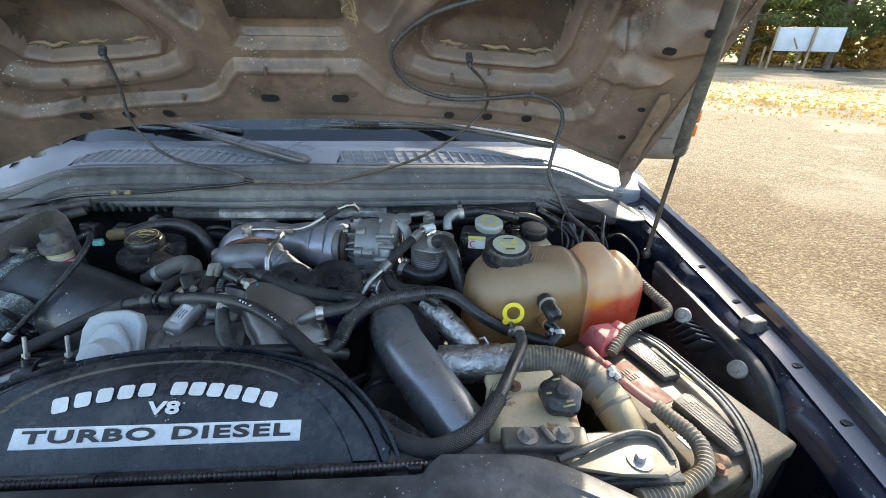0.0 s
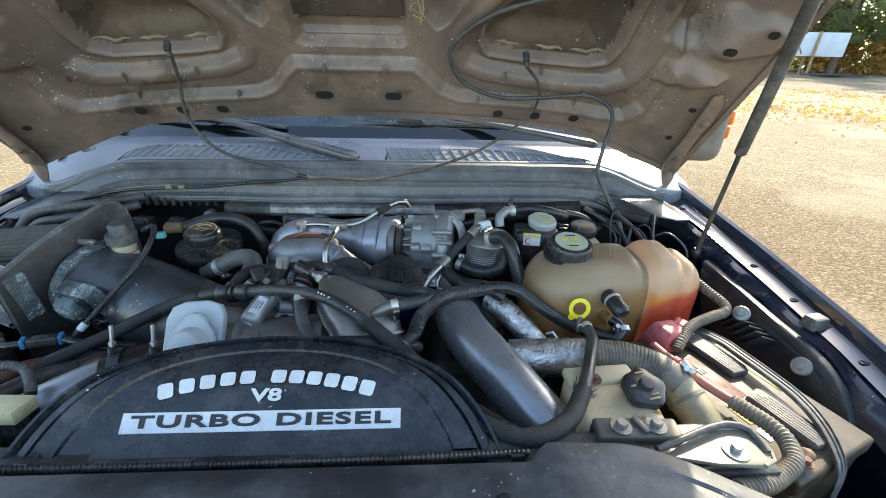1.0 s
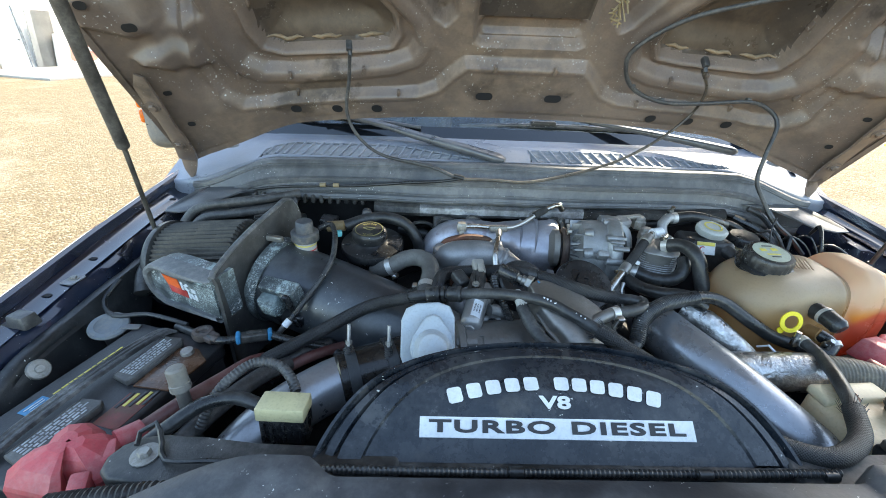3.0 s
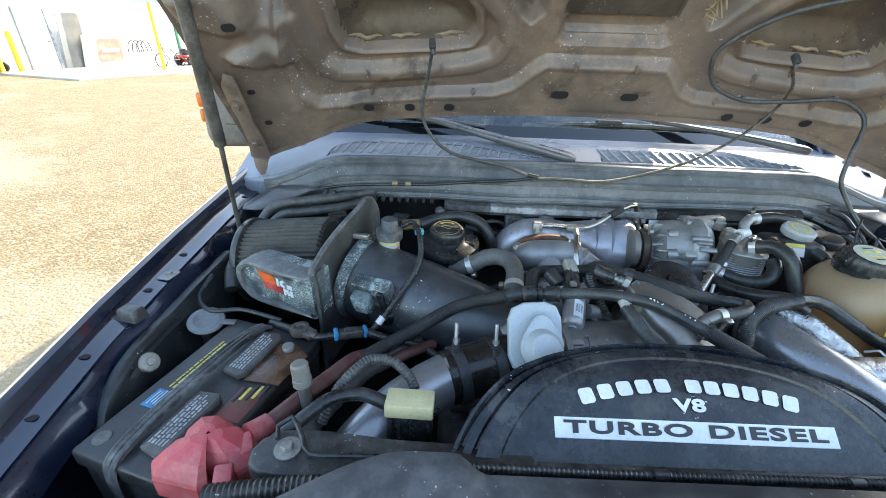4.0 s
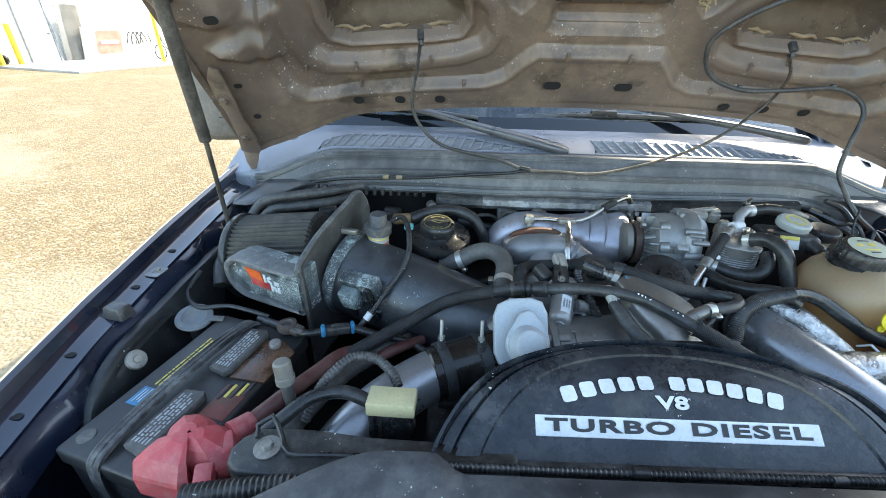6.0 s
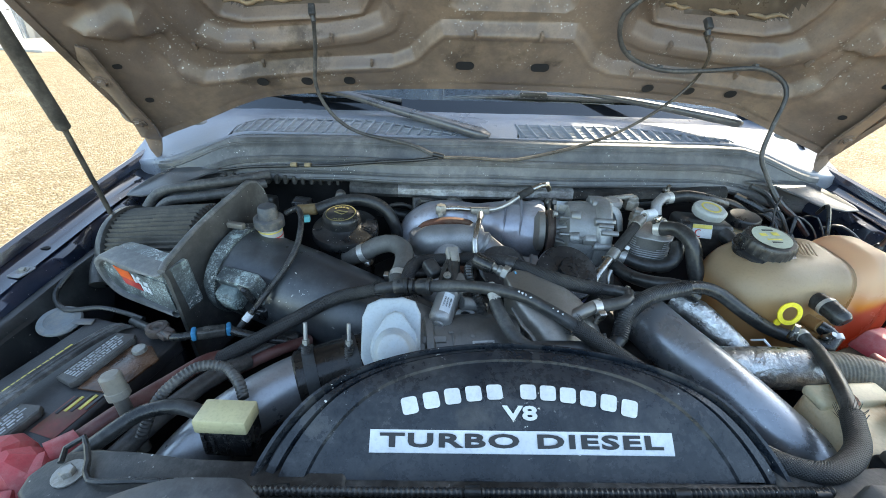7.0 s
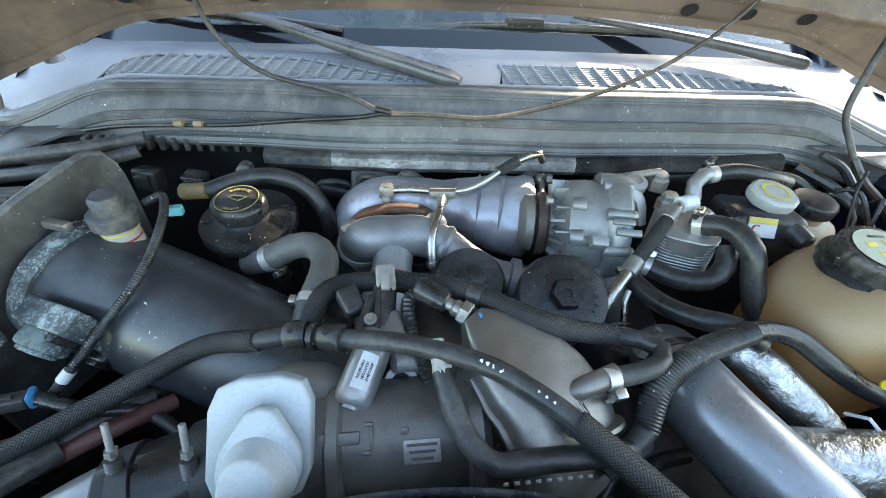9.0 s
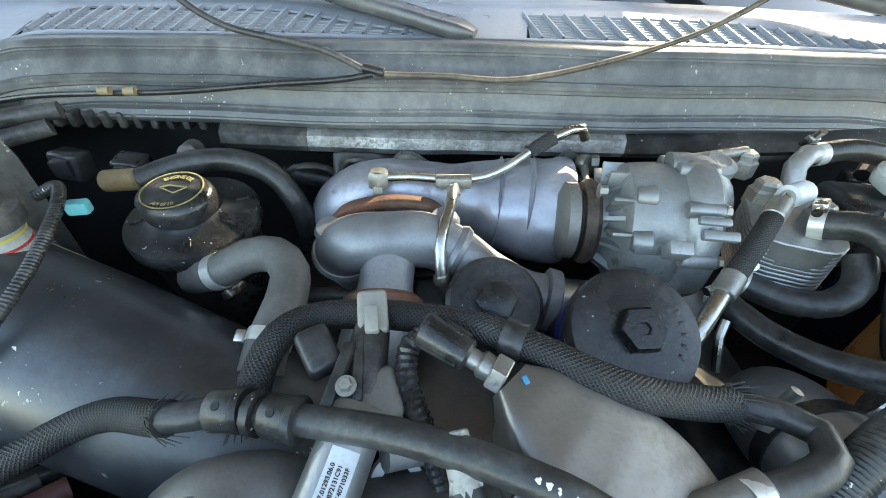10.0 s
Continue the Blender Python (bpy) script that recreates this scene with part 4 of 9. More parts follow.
# windshield and cab
bm = nb()
rows = []
for v in np.linspace(0, 1, 16):
    hw = 0.84 - 0.17 * v
    rows.append([(x * hw, 1.243 + 0.63 * v + (0.2 - 0.06 * v) * (x * hw) ** 2, 1.362 + 0.6 * v - 0.045 * (x * hw) ** 2) for x in np.linspace(-1, 1, 40)])
sheet(bm, rows, 0.005, (0, 0.5, -0.8))
shield = part("windshield", bm, GLASS, truck, "windshield glass reflecting the sky")
shield.visible_shadow = False
FRIT = mat("black_printed_glass_edge", (0.006, 0.008, 0.012), 0.12, 0.0, 0.2, 6, 0.0, coat=0.6)
bm = nb()
rows = []
for v in (-0.004, 0.02, 0.045, 0.06):
    hw = 0.84 - 0.17 * v
    rows.append([(x * hw, 1.243 + 0.63 * v + (0.2 - 0.06 * v) * (x * hw) ** 2 - 0.003, 1.366 + 0.6 * v - 0.045 * (x * hw) ** 2) for x in np.linspace(-1, 1, 40)])
sheet(bm, rows, 0.001, (0, 0.5, -0.8))
part("printed_band", bm, FRIT, shield, "black printed band along the glass edge")
# dashboard coloured pale blue to imitate the sky's reflection in the lower glass
bm = nb()
sheet(bm, [[(x, 1.3 + 0.2 * x * x, 1.36), (x, 1.55, 1.33), (x, 1.75, 1.15)] for x in np.linspace(-0.8, 0.8, 20)], 0.01)
part("dashboard", bm, mat("sky_reflection_dashboard", (0.42, 0.5, 0.56), 0.5, 0, 0.15, 5, 0.1), truck, "dashboard behind the glass, pale blue for the sky's reflection")
for s in (-1, 1):
    bm = nb()
    tube(bm, [(s * 0.855, 1.36, 1.33), (s * 0.8, 1.66, 1.66), (s * 0.74, 1.95, 1.94), (s * 0.74, 2.4, 1.99), (s * 0.74, 4.5, 1.98), (s * 0.76, 4.85, 1.35)], [0.03, 0.032, 0.035, 0.035, 0.035, 0.04], 10, 0.05)
    part("pillar", bm, PAINT, truck)
    bm = nb()
    rows = []
    for y in np.linspace(1.24, 4.9, 30):
        rows.append([(s * x, y, z) for x, z in ((0.9, 1.31), (0.93, 1.28), (0.98, 1.15), (1.0, 0.95), (0.99, 0.6), (0.95, 0.45))])
    sheet(bm, rows)
    part("door", bm, PAINT, truck, "navy painted door side")
    bm = nb()
    sheet(bm, [[(s * 0.895, y, 1.31), (s * 0.76, min(max(y, 1.95), 4.6), 1.95)] for y in np.linspace(1.4, 4.8, 18)])
    win = part("side_window", bm, GLASS, truck)
    win.visible_shadow = False
bm = nb()
sheet(bm, [[(x, y, 2.05 - 0.06 * x * x - 0.02 * ((y - 3.2) / 1.4) ** 2) for x in np.linspace(-0.77, 0.77, 16)] for y in np.linspace(1.84, 4.6, 24)], 0.03)
part("roof", bm, PAINT, truck)
bm = nb()
box(bm, (0, 4.62, 1.0), (1.9, 0.05, 1.8), 0.02)
part("cab_back", bm, BLACK, truck)
bm = nb()
box(bm, (0, 3.0, 0.62), (1.9, 3.6, 0.3), 0.05)
part("cab_floor", bm, BLACK, truck)
for s in (-1, 1):
    m = Vector((1.22 if s > 0 else -1.15, 1.6, 1.405))
    bm = nb()
    box(bm, m, (0.22, 0.13, 0.34), 0.05, turned(0, 0, -8 * s), 4, 0.96)
    mirror = part("side_mirror", bm, mat("grey_mirror_shell", (0.16, 0.15, 0.14), 0.5, 0, 0.2, 8, 0.1, 260, 0.4), truck, "grey towing mirror with orange turn signal")
    bm = nb()
    box(bm, m + Vector((s * 0.102, -0.04, 0.0)), (0.024, 0.034, 0.05), 0.008, turned(0, 0, -20 * s), 3)
    box(bm, m + Vector((s * 0.106, -0.036, -0.055)), (0.02, 0.032, 0.045), 0.008, turned(0, 0, -20 * s), 3)
    part("turn_signal", bm, SIGNAL, mirror, "orange turn signal lens")
    for z in (0.047, -0.077):
        bm = nb()
        sheet(bm, [[m + Vector((x, -0.064 + 0.01 * abs(x), h)) for x in np.linspace(-0.085, 0.085, 8)] for h in (z, z - 0.003)], 0.003, (0, -1, 0))
        part("mirror_seam", bm, BLACK, mirror)
    bm = nb()
    for dz in (-0.07, 0.06):
        cyl(bm, m + Vector((-s * 0.02, 0.01, dz)), (s * 0.9, 1.72, 1.32 + dz * 0.5), 0.018, seg=12)
    part("mirror_arm", bm, BLACK, mirror)

# firewall, bay floor and the front wall of the bay close the engine space, near-black for its shade
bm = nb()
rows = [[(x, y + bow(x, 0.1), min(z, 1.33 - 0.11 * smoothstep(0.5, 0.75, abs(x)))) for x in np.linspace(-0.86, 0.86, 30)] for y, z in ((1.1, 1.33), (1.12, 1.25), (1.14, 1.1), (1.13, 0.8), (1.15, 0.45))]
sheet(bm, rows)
firewall = part("firewall", bm, DARK, truck, "firewall in near-black for the bay's shade")
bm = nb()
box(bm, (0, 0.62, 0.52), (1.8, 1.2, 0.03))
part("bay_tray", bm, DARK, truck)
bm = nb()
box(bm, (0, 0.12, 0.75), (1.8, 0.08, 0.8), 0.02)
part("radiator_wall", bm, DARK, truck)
for s in (-1, 1):
    for y in (0.55, 5.2):
        bm = nb()
        lathe(bm, [(0.2, -0.12), (0.36, -0.13), (0.4, -0.1), (0.4, 0.1), (0.36, 0.13), (0.2, 0.12)], (s * 0.86, y, 0.35), (1, 0, 0), 40)
        part("wheel", bm, RUBBER, truck, "black tyre on the gravel")
for x in (-0.42, 0.42):
    bm = nb()
    box(bm, (x, 2.35, 1.3), (0.6, 0.2, 0.8), 0.08, turned(-12, 0, 0), 3)
    box(bm, (x, 2.42, 1.8), (0.28, 0.12, 0.2), 0.05, turned(-8, 0, 0), 3)
    part("seat", bm, BLACK, truck, "dark seat behind the windshield")
bm = nb()
sheet(bm, [[(x, y, 1.98 - 0.05 * x * x) for x in np.linspace(-0.72, 0.72, 8)] for y in np.linspace(1.95, 4.7, 6)])
part("headliner", bm, BLACK, truck)


# ---- front of the bay ----
AX, AY, AA, AB = -0.043, 0.334, 0.266, 0.148


def face_z(y):
    """Height of the fan shroud's sloping face."""
    q = 1.19 + 0.86 * (y - 0.335)
    k = 0.012
    return 1.251 - k * math.log1p(math.exp((1.251 - q) / k)) if (1.251 - q) / k < 30 else q


def build_shroud():
    shroud = thing("fan_shroud", "arched black plastic fan shroud with white lettering", "fan shroud", (AX, 0.34, 1.15))
    bm = nb()
    rows = []
    for rho, dz in [(0.0, 0), (0.2, 0), (0.4, 0), (0.6, 0), (0.75, 0), (0.785, 0.0), (0.792, 0.0035), (0.86, 0.004), (0.885, 0.0035), (0.89, -0.005), (0.902, -0.006), (0.908, 0.001), (0.945, -0.001), (0.952, -0.008), (0.965, -0.009), (0.97, 0.003), (0.985, 0.003), (0.992, -0.003), (0.997, -0.02), (1.0, -0.06), (1.005, -0.16)]:
        row = []
        for i in range(61):
            f = math.pi * i / 60
            x, y = AX - rho * AA * math.cos(f) * (1 + 0.13 * (1 - math.sin(f)) ** 2), AY + rho * AB * math.sin(f)
            row.append((x, y, face_z(y) + dz))
        rows.append(row)
    sheet(bm, rows)
    part("arch_cover", bm, SHROUD, shroud)
    bm = nb()
    box(bm, (AX, 0.329, 1.165), (0.56, 0.012, 0.05), 0.003)
    part("front_lip", bm, BLACK_D, shroud)
    bm = nb()
    prism(bm, [(-0.33, 0.32), (0.31, 0.32), (0.31, 0.36), (0.235, 0.42), (0.16, 0.455), (-0.25, 0.455), (-0.31, 0.42), (-0.33, 0.37)], 0.03, 0.006, (0, 0, 1.15), None, 2)
    part("base_flange", bm, SHROUD, shroud)
    lift = lambda v, up=0.0012: Vector((v[0], v[1], face_z(v[1]) + up))
    # white strip with dark letters
    bm = nb()
    rows = [[lift((x, y)) for x in np.linspace(-0.213, 0.128, 24)] for y in np.linspace(0.3545, 0.3725, 4)]
    sheet(bm, rows, 0.001)
    part("letter_strip", bm, WHITE, shroud, "white worn strip")

    def lay(bm, y0, squeeze, x0, up=0.0022, arch=0.0):
        for v in bm.verts:
            x, s = v.co.x + x0, v.co.y
            y = y0 + s * 0.76 * squeeze - arch * (x - AX) ** 2
            v.co = Vector((x, y, face_z(y) + up + v.co.z))

    def letters(bm, name, material):
        left = set(bm.verts)
        while left:
            seen, todo = set(), [min(left, key=lambda v: v.co.x)]
            while todo:
                v = todo.pop()
                if v in seen:
                    continue
                seen.add(v)
                todo.extend(e.other_vert(v) for e in v.link_edges)
            left -= seen
            one = nb()
            twin = {v: one.verts.new(v.co) for v in seen}
            for f in bm.faces:
                if f.verts[0] in seen:
                    one.faces.new([twin[v] for v in f.verts])
            part(name, one, material, shroud, smooth=False)
        bm.free()

    bm = words("TURBO DIESEL", 0.0262, 0.0004, 1.12)
    w = max(v.co.x for v in bm.verts) - min(v.co.x for v in bm.verts)
    for v in bm.verts:
        v.co.x *= 0.318 / w
        v.co.y *= 0.74
    lay(bm, 0.3632, 1.0, -0.043)
    letters(bm, "dark_letter", BLACKPRINT)
    bm = words("V8", 0.0225, 0.0004)
    for v in bm.verts:
        v.co.x *= 1.55
    lay(bm, 0.3866, 1.0, -0.043)
    letters(bm, "white_letter", WHITE)
    # the arched word pair is kept as plain blocks
    n = 0
    for x0, k in ((-0.113, 5), (0.027, 6)):
        for i in range(k):
            x = AX + (-0.127 + i * 0.0246 if k == 5 else 0.011 + i * 0.0232)
            bm = nb()
            prism(bm, rounded(0.0185, 0.0212, 0.004, 3), 0.001)
            a = -math.atan(1.9 * (x - AX))
            for v in bm.verts:
                p = Vector((v.co.x, v.co.y, 0))
                p.rotate(Euler((0, 0, a)))
                xx = x + p.x
                y = 0.4085 + p.y * 0.74 - 0.95 * (x - AX) ** 2
                v.co = Vector((xx, y, face_z(y) + 0.0012 + v.co.z))
            part("white_block", bm, WHITE, shroud)
    return shroud


build_shroud()


def build_support():
    ob = thing("radiator_support", "dusty black plastic radiator support cover", "support cover", (0, 0.25, 1.1))
    bm = nb()
    rows = []
    for x in np.linspace(-0.62, 0.62, 125):
        k = smoothstep(0.275, 0.30, x) + smoothstep(-0.3, -0.335, x)
        out = smoothstep(0.38, 0.62, abs(x))
        e = 0.294 + 0.018 * k - 0.085 * out
        z = 1.222 + 0.009 * k - 0.02 * out - 0.006 * smoothstep(0.28, 0.42, x)
        w = 0.0015 * noise.noise((x * 12, 0, 1))
        rows.append([(x, e + 0.004, z - 0.05), (x, e + 0.003, z - 0.01), (x, e, z - 0.002), (x, e - 0.006, z + w), (x, e - 0.03, z + 0.004 + w), (x, e - 0.035, z + 0.002), (x, e - 0.05, z + 0.004), (x, e - 0.1, z - 0.005), (x, e - 0.14, z - 0.03), (x, e - 0.17, z - 0.09)])
    sheet(bm, rows)
    part("cover", bm, STRIP, ob)
    for x in (-0.26, -0.02, 0.24):
        bm = nb()
        lathe(bm, [(0.011, 0), (0.011, 0.003), (0.007, 0.005), (0.002, 0.004)], (x, 0.245, 1.223), seg=18)
        part("push_pin", bm, BLACK, ob)
    for s in (-1, 1):
        bm = nb()
        pts = [(s * x, y) for x, y in ((0.235, 0.352), (0.41, 0.353), (0.47, 0.36), (0.52, 0.366), (0.548, 0.362), (0.566, 0.35), (0.574, 0.333), (0.57, 0.315), (0.556, 0.304), (0.46, 0.295), (0.235, 0.3))]
        prism(bm, pts, 0.03, 0.006, (0, 0, 1.163), None, 3)
        part("side_bracket", bm, BLACK_D, ob, "black corner bracket with a bolt")
    for x, y in ((-0.53, 0.335),):
        bm = nb()
        hex_bolt(bm, (x, y, 1.193), 0.0075, 0.007, washer=2.1)
        part("bracket_bolt", bm, ZINC, ob)
    bm = nb()
    box(bm, (0, 0.315, 1.08), (1.16, 0.03, 0.1), 0.008)
    part("cross_beam", bm, BLACK_D, ob)
    return ob


# Dusty metal whose tan also carries the sunlight that falls there.
SUNTAN = mat("sunlit_dusty_bracket", (0.2, 0.185, 0.15), 0.42, 0.1, 0.2, 9, 0.12, 260, 0.5, (0.3, 0.26, 0.19), 9, stain=(0.2, 0.15, 0.1), stain_at=0.68)
build_support()


def hose(name, pts, r, label, material=None, ends=(), sink=True, category="hose", ripple=None, seg=14, group="", step=0.012):
    """One hose as a thing; ends: clamps as (point index, screw angle)."""
    line = sunk(pts, r if not isinstance(r, list) else max(r)) if sink else [Vector(p) for p in pts]
    ob = thing(name, label, category, line[0], group)
    bm = nb()
    tube(bm, line, r, seg, step, ripple)
    part("hose_wall" if category == "hose" else "tube_wall", bm, material or RUBBER, ob)
    for i, a in ends:
        way = line[min(i + 1, len(line) - 1)] - line[max(i - 1, 0)]
        rr = r if not isinstance(r, list) else r[i]
        clamp_band("hose_clamp", line[i], way, rr, ob, screw_turn=a)
    return ob


def sleeve(ob, pts, r, material=BRAID, name="sleeve", label="", fray=(0, 1)):
    """A woven sleeve over part of a hose, with frayed ends."""
    bm = nb()
    line = [Vector(p) for p in pts]
    tube(bm, line, r, 16, 0.01)
    s = part(name, bm, material, ob, label)
    for e in fray:
        a, b = (line[0], line[1]) if e == 0 else (line[-1], line[-2])
        way = (a - b).normalized()
        t = frame_to(way)
        bm = nb()
        for k in range(22):
            an = 2 * math.pi * k / 22 + random.uniform(-0.1, 0.1)
            rad = r * random.uniform(0.95, 1.08)
            q = a + t @ Vector((rad * math.cos(an), rad * math.sin(an), -0.004))
            tip = a + t @ Vector((rad * 1.35 * math.cos(an + 0.2), rad * 1.35 * math.sin(an + 0.2), random.uniform(0.004, 0.014)))
            cyl(bm, q, tip, 0.0005, 0.0003, 4)
        tagged(part("frayed_strands", bm, BRAID, ob), kind="stuff")
    return s


# wire loom in the channel before the shroud
loom = hose("wire_loom", [(-0.33, 0.316, 1.2), (-0.15, 0.318, 1.196), (0.0, 0.319, 1.196), (0.15, 0.32, 1.196), (0.285, 0.322, 1.199)], 0.0052, "black corrugated wire loom along the support", BLACK, sink=False, category="wire loom", ripple=(0.0055, 0.0015), seg=10)
for x in (-0.3, -0.1, 0.12, 0.27):
    bm = nb()
    cyl(bm, (x - 0.008, 0.3185, 1.1968), (x + 0.008, 0.3188, 1.1968), 0.006, seg=14)
    part("tape_wrap", bm, RUBBER, loom)

# ---- hoses across the engine ----
A = [(-0.575, 0.479, 1.12), (-0.505, 0.539, 1.14), (-0.412, 0.602, 1.163), (-0.322, 0.648, 1.194), (-0.24, 0.63, 1.231), (-0.2, 0.633, 1.236), (-0.161, 0.624, 1.243), (-0.085, 0.604, 1.259), (-0.018, 0.58, 1.263), (0.02, 0.566, 1.252), (0.066, 0.537, 1.238), (0.133, 0.477, 1.22), (0.187, 0.416, 1.21), (0.222, 0.372, 1.206), (0.262, 0.347, 1.203), (0.3, 0.338, 1.207), (0.35, 0.363, 1.21), (0.386, 0.412, 1.21), (0.42, 0.477, 1.207), (0.45, 0.54, 1.197), (0.452, 0.573, 1.196)]
A = sunk(A, 0.0105)
main_hose = hose("breather_hose", A, 0.0098, "long black rubber hose looping over the engine", RUBBER_M, sink=False)
sleeve(main_hose, A[0:5], 0.0118)
sleeve(main_hose, A[10:18], 0.0125)
for q, w in ((A[5], A[6] - A[4]), (A[6], A[7] - A[5])):
    w = w.normalized()
    bm = nb()
    lathe(bm, [(0.0098, -0.012), (0.0128, -0.012), (0.0138, -0.01), (0.0138, 0.006), (0.0148, 0.007), (0.0148, 0.01), (0.0138, 0.012), (0.0098, 0.012)], q, w, 28)
    coupling = part("coupling", bm, BLACK_D, main_hose)
    bm = nb()
    n = Vector((0, -0.35, 0.94))
    n = (n - w * n.dot(w)).normalized()
    cyl(bm, q + n * 0.013 - w * 0.002, q + n * 0.0142 - w * 0.002, 0.0028, seg=12)
    part("clip_hole", bm, DARK, coupling)
bm = nb()
lathe(bm, [(0.0098, -0.003), (0.0145, -0.003), (0.0145, 0.003), (0.0098, 0.003)], (A[5] + A[6]) / 2, A[6] - A[5], 10)
part("locking_collar", bm, BLACK_D, main_hose)
for i, (k, d, w_) in enumerate(((0.0, 0, 0.0035), (0.14, 1, 0.004), (0.28, 0, 0.004), (0.46, 1, 0.005), (1.0, 0, 0.0025), (1.14, 1, 0.003), (1.28, 0, 0.003))):
    bm = nb()
    q = (A[8] + (A[9] - A[8]) * k if k < 1 else A[9] + (A[10] - A[9]) * (k - 0.75)) + Vector((0.1, -0.42, 0.9)).normalized() * 0.0099
    lathe(bm, [(w_ * 0.5, 0), (w_ * 0.42, 0.0007), (0.0004, 0.0009)], q, (0.1, -0.42, 0.9), 9, wobble=lambda a, h: 1 + 0.25 * math.sin(3 * a + i))
    part("white_mark", bm, WHITE, main_hose, "white paint dab")
clamp_band("spring_clamp", A[-1], A[-1] - A[-2], 0.01, main_hose, 0.01)

B = sunk([(0.10, 0.522, 1.18), (0.142, 0.549, 1.205), (0.16, 0.578, 1.23), (0.205, 0.606, 1.245), (0.283, 0.64, 1.24), (0.337, 0.644, 1.23), (0.39, 0.62, 1.2), (0.435, 0.612, 1.175), (0.48, 0.595, 1.166), (0.515, 0.58, 1.165), (0.532, 0.592, 1.176), (0.515, 0.612, 1.185)], 0.0115)
cool = hose("coolant_hose", B, 0.0115, "black coolant hose running to the coolant tank", RUBBER, sink=False)
bm = nb()
tube(bm, B[1:5], 0.0132, 14, ripple=(0.0036, 0.0011))
part("split_loom", bm, BLACK, cool, "corrugated split loom")
clamp_band("spring_clamp", B[10], B[11] - B[9], 0.012, cool, 0.009)
lower_hose = hose("lower_coolant_hose", [(-0.051, 0.579, 1.25), (-0.042, 0.55, 1.24), (-0.027, 0.522, 1.229), (-0.006, 0.508, 1.222), (0.022, 0.512, 1.219), (0.07, 0.519, 1.213), (0.11, 0.527, 1.204), (0.15, 0.55, 1.175)], 0.0105, "grey rubber hose in front of the crossover tube", RUBBER_M)
D = sunk([(-0.19, 0.632, 1.222), (-0.192, 0.655, 1.236), (-0.184, 0.688, 1.243), (-0.162, 0.709, 1.24), (-0.115, 0.71, 1.243), (-0.067, 0.695, 1.254), (-0.037, 0.683, 1.259), (-0.013, 0.672, 1.26), (0.014, 0.656, 1.26), (0.038, 0.643, 1.258), (0.066, 0.635, 1.253), (0.102, 0.635, 1.243), (0.134, 0.637, 1.236), (0.16, 0.63, 1.238), (0.174, 0.614, 1.243), (0.166, 0.596, 1.246), (0.14, 0.584, 1.246), (0.108, 0.577, 1.245)], 0.0125)
rear_hose = hose("heater_hose", D, 0.0098, "braided heater hose across the engine valley", RUBBER_M, sink=False)
sleeve(rear_hose, D[0:13], 0.0118, fray=(0, 1))
bm = nb()
lathe(bm, [(0.0115, -0.008), (0.0138, -0.008), (0.0142, 0.008), (0.0115, 0.008)], D[7], D[8] - D[6], 24)
part("retaining_clip", bm, BLACK, rear_hose)
clamp_band("hose_clamp", D[17], D[16] - D[17], 0.0102, rear_hose, 0.012, screw_turn=200)
E1 = sunk([(-0.335, 0.825, 1.175), (-0.297, 0.813, 1.195), (-0.264, 0.82, 1.211), (-0.232, 0.813, 1.219), (-0.21, 0.787, 1.219), (-0.206, 0.75, 1.213), (-0.212, 0.716, 1.204), (-0.214, 0.69, 1.192)], 0.021)
elbow = hose("elbow_hose", E1, 0.019, "grey rubber elbow hose with worm-drive clamps", mat("tan_grey_rubber", (0.1, 0.098, 0.092), 0.45, 0, 0.2, 14, 0.15, 260, 0.4, (0.22, 0.21, 0.19), 16), sink=False, ends=((1, 250), (6, 190)))
hose("cooler_hose", [(0.309, 0.815, 1.262), (0.333, 0.79, 1.274), (0.346, 0.755, 1.264), (0.356, 0.738, 1.225), (0.372, 0.722, 1.181), (0.395, 0.706, 1.15)], 0.0145, "black hose bending down from the oil cooler", RUBBER, ends=((0, 90),))
hose("cooler_return_hose", [(0.24, 0.79, 1.208), (0.277, 0.767, 1.203), (0.312, 0.757, 1.21), (0.332, 0.765, 1.228), (0.338, 0.785, 1.245)], 0.0135, "black hose under the oil cooler", RUBBER, ends=((0, 60),))
hose("crossing_hose", [(0.206, 0.765, 1.208), (0.222, 0.718, 1.211), (0.243, 0.68, 1.222), (0.278, 0.655, 1.232), (0.31, 0.645, 1.215)], 0.0125, "black hose joining the coolant line", RUBBER, ends=((0, 100),))

for i in range(9):
    bm = nb()
    q = Vector((0.0, 0.505, 1.2125)).lerp(Vector((0.075, 0.516, 1.2015)), i / 8) + Vector((0, -0.006, -0.001))
    box(bm, q, (0.0045, 0.003, 0.0008), 0.0003, turned(40, 0, 8))
    part("worn_print", bm, ZINC, lower_hose)

# ---- charge air pipes ----
hot = thing("hot_charge_pipe", "fat grey metal charge pipe curving forward", "pipe", (0.3, 0.5, 1.05))
HP = [(0.30, 0.72, 1.06), (0.245, 0.69, 1.13), (0.225, 0.64, 1.165), (0.24, 0.58, 1.168), (0.275, 0.515, 1.16), (0.315, 0.455, 1.142), (0.352, 0.405, 1.12), (0.375, 0.375, 1.095)]
bm = nb()
tube(bm, HP, [0.04, 0.042, 0.0435, 0.0435, 0.043, 0.043, 0.043, 0.042], 28, 0.01)
part("pipe_wall", bm, PIPE_MET, hot)
clamp_band("band_clamp", HP[2], Vector(HP[3]) - Vector(HP[1]), 0.0425, hot, 0.012, BLACK, False)
ZINC_D = mat("dull_spring_steel", (0.12, 0.12, 0.12), 0.4, 0.7, 0.2, 20, 0.05)
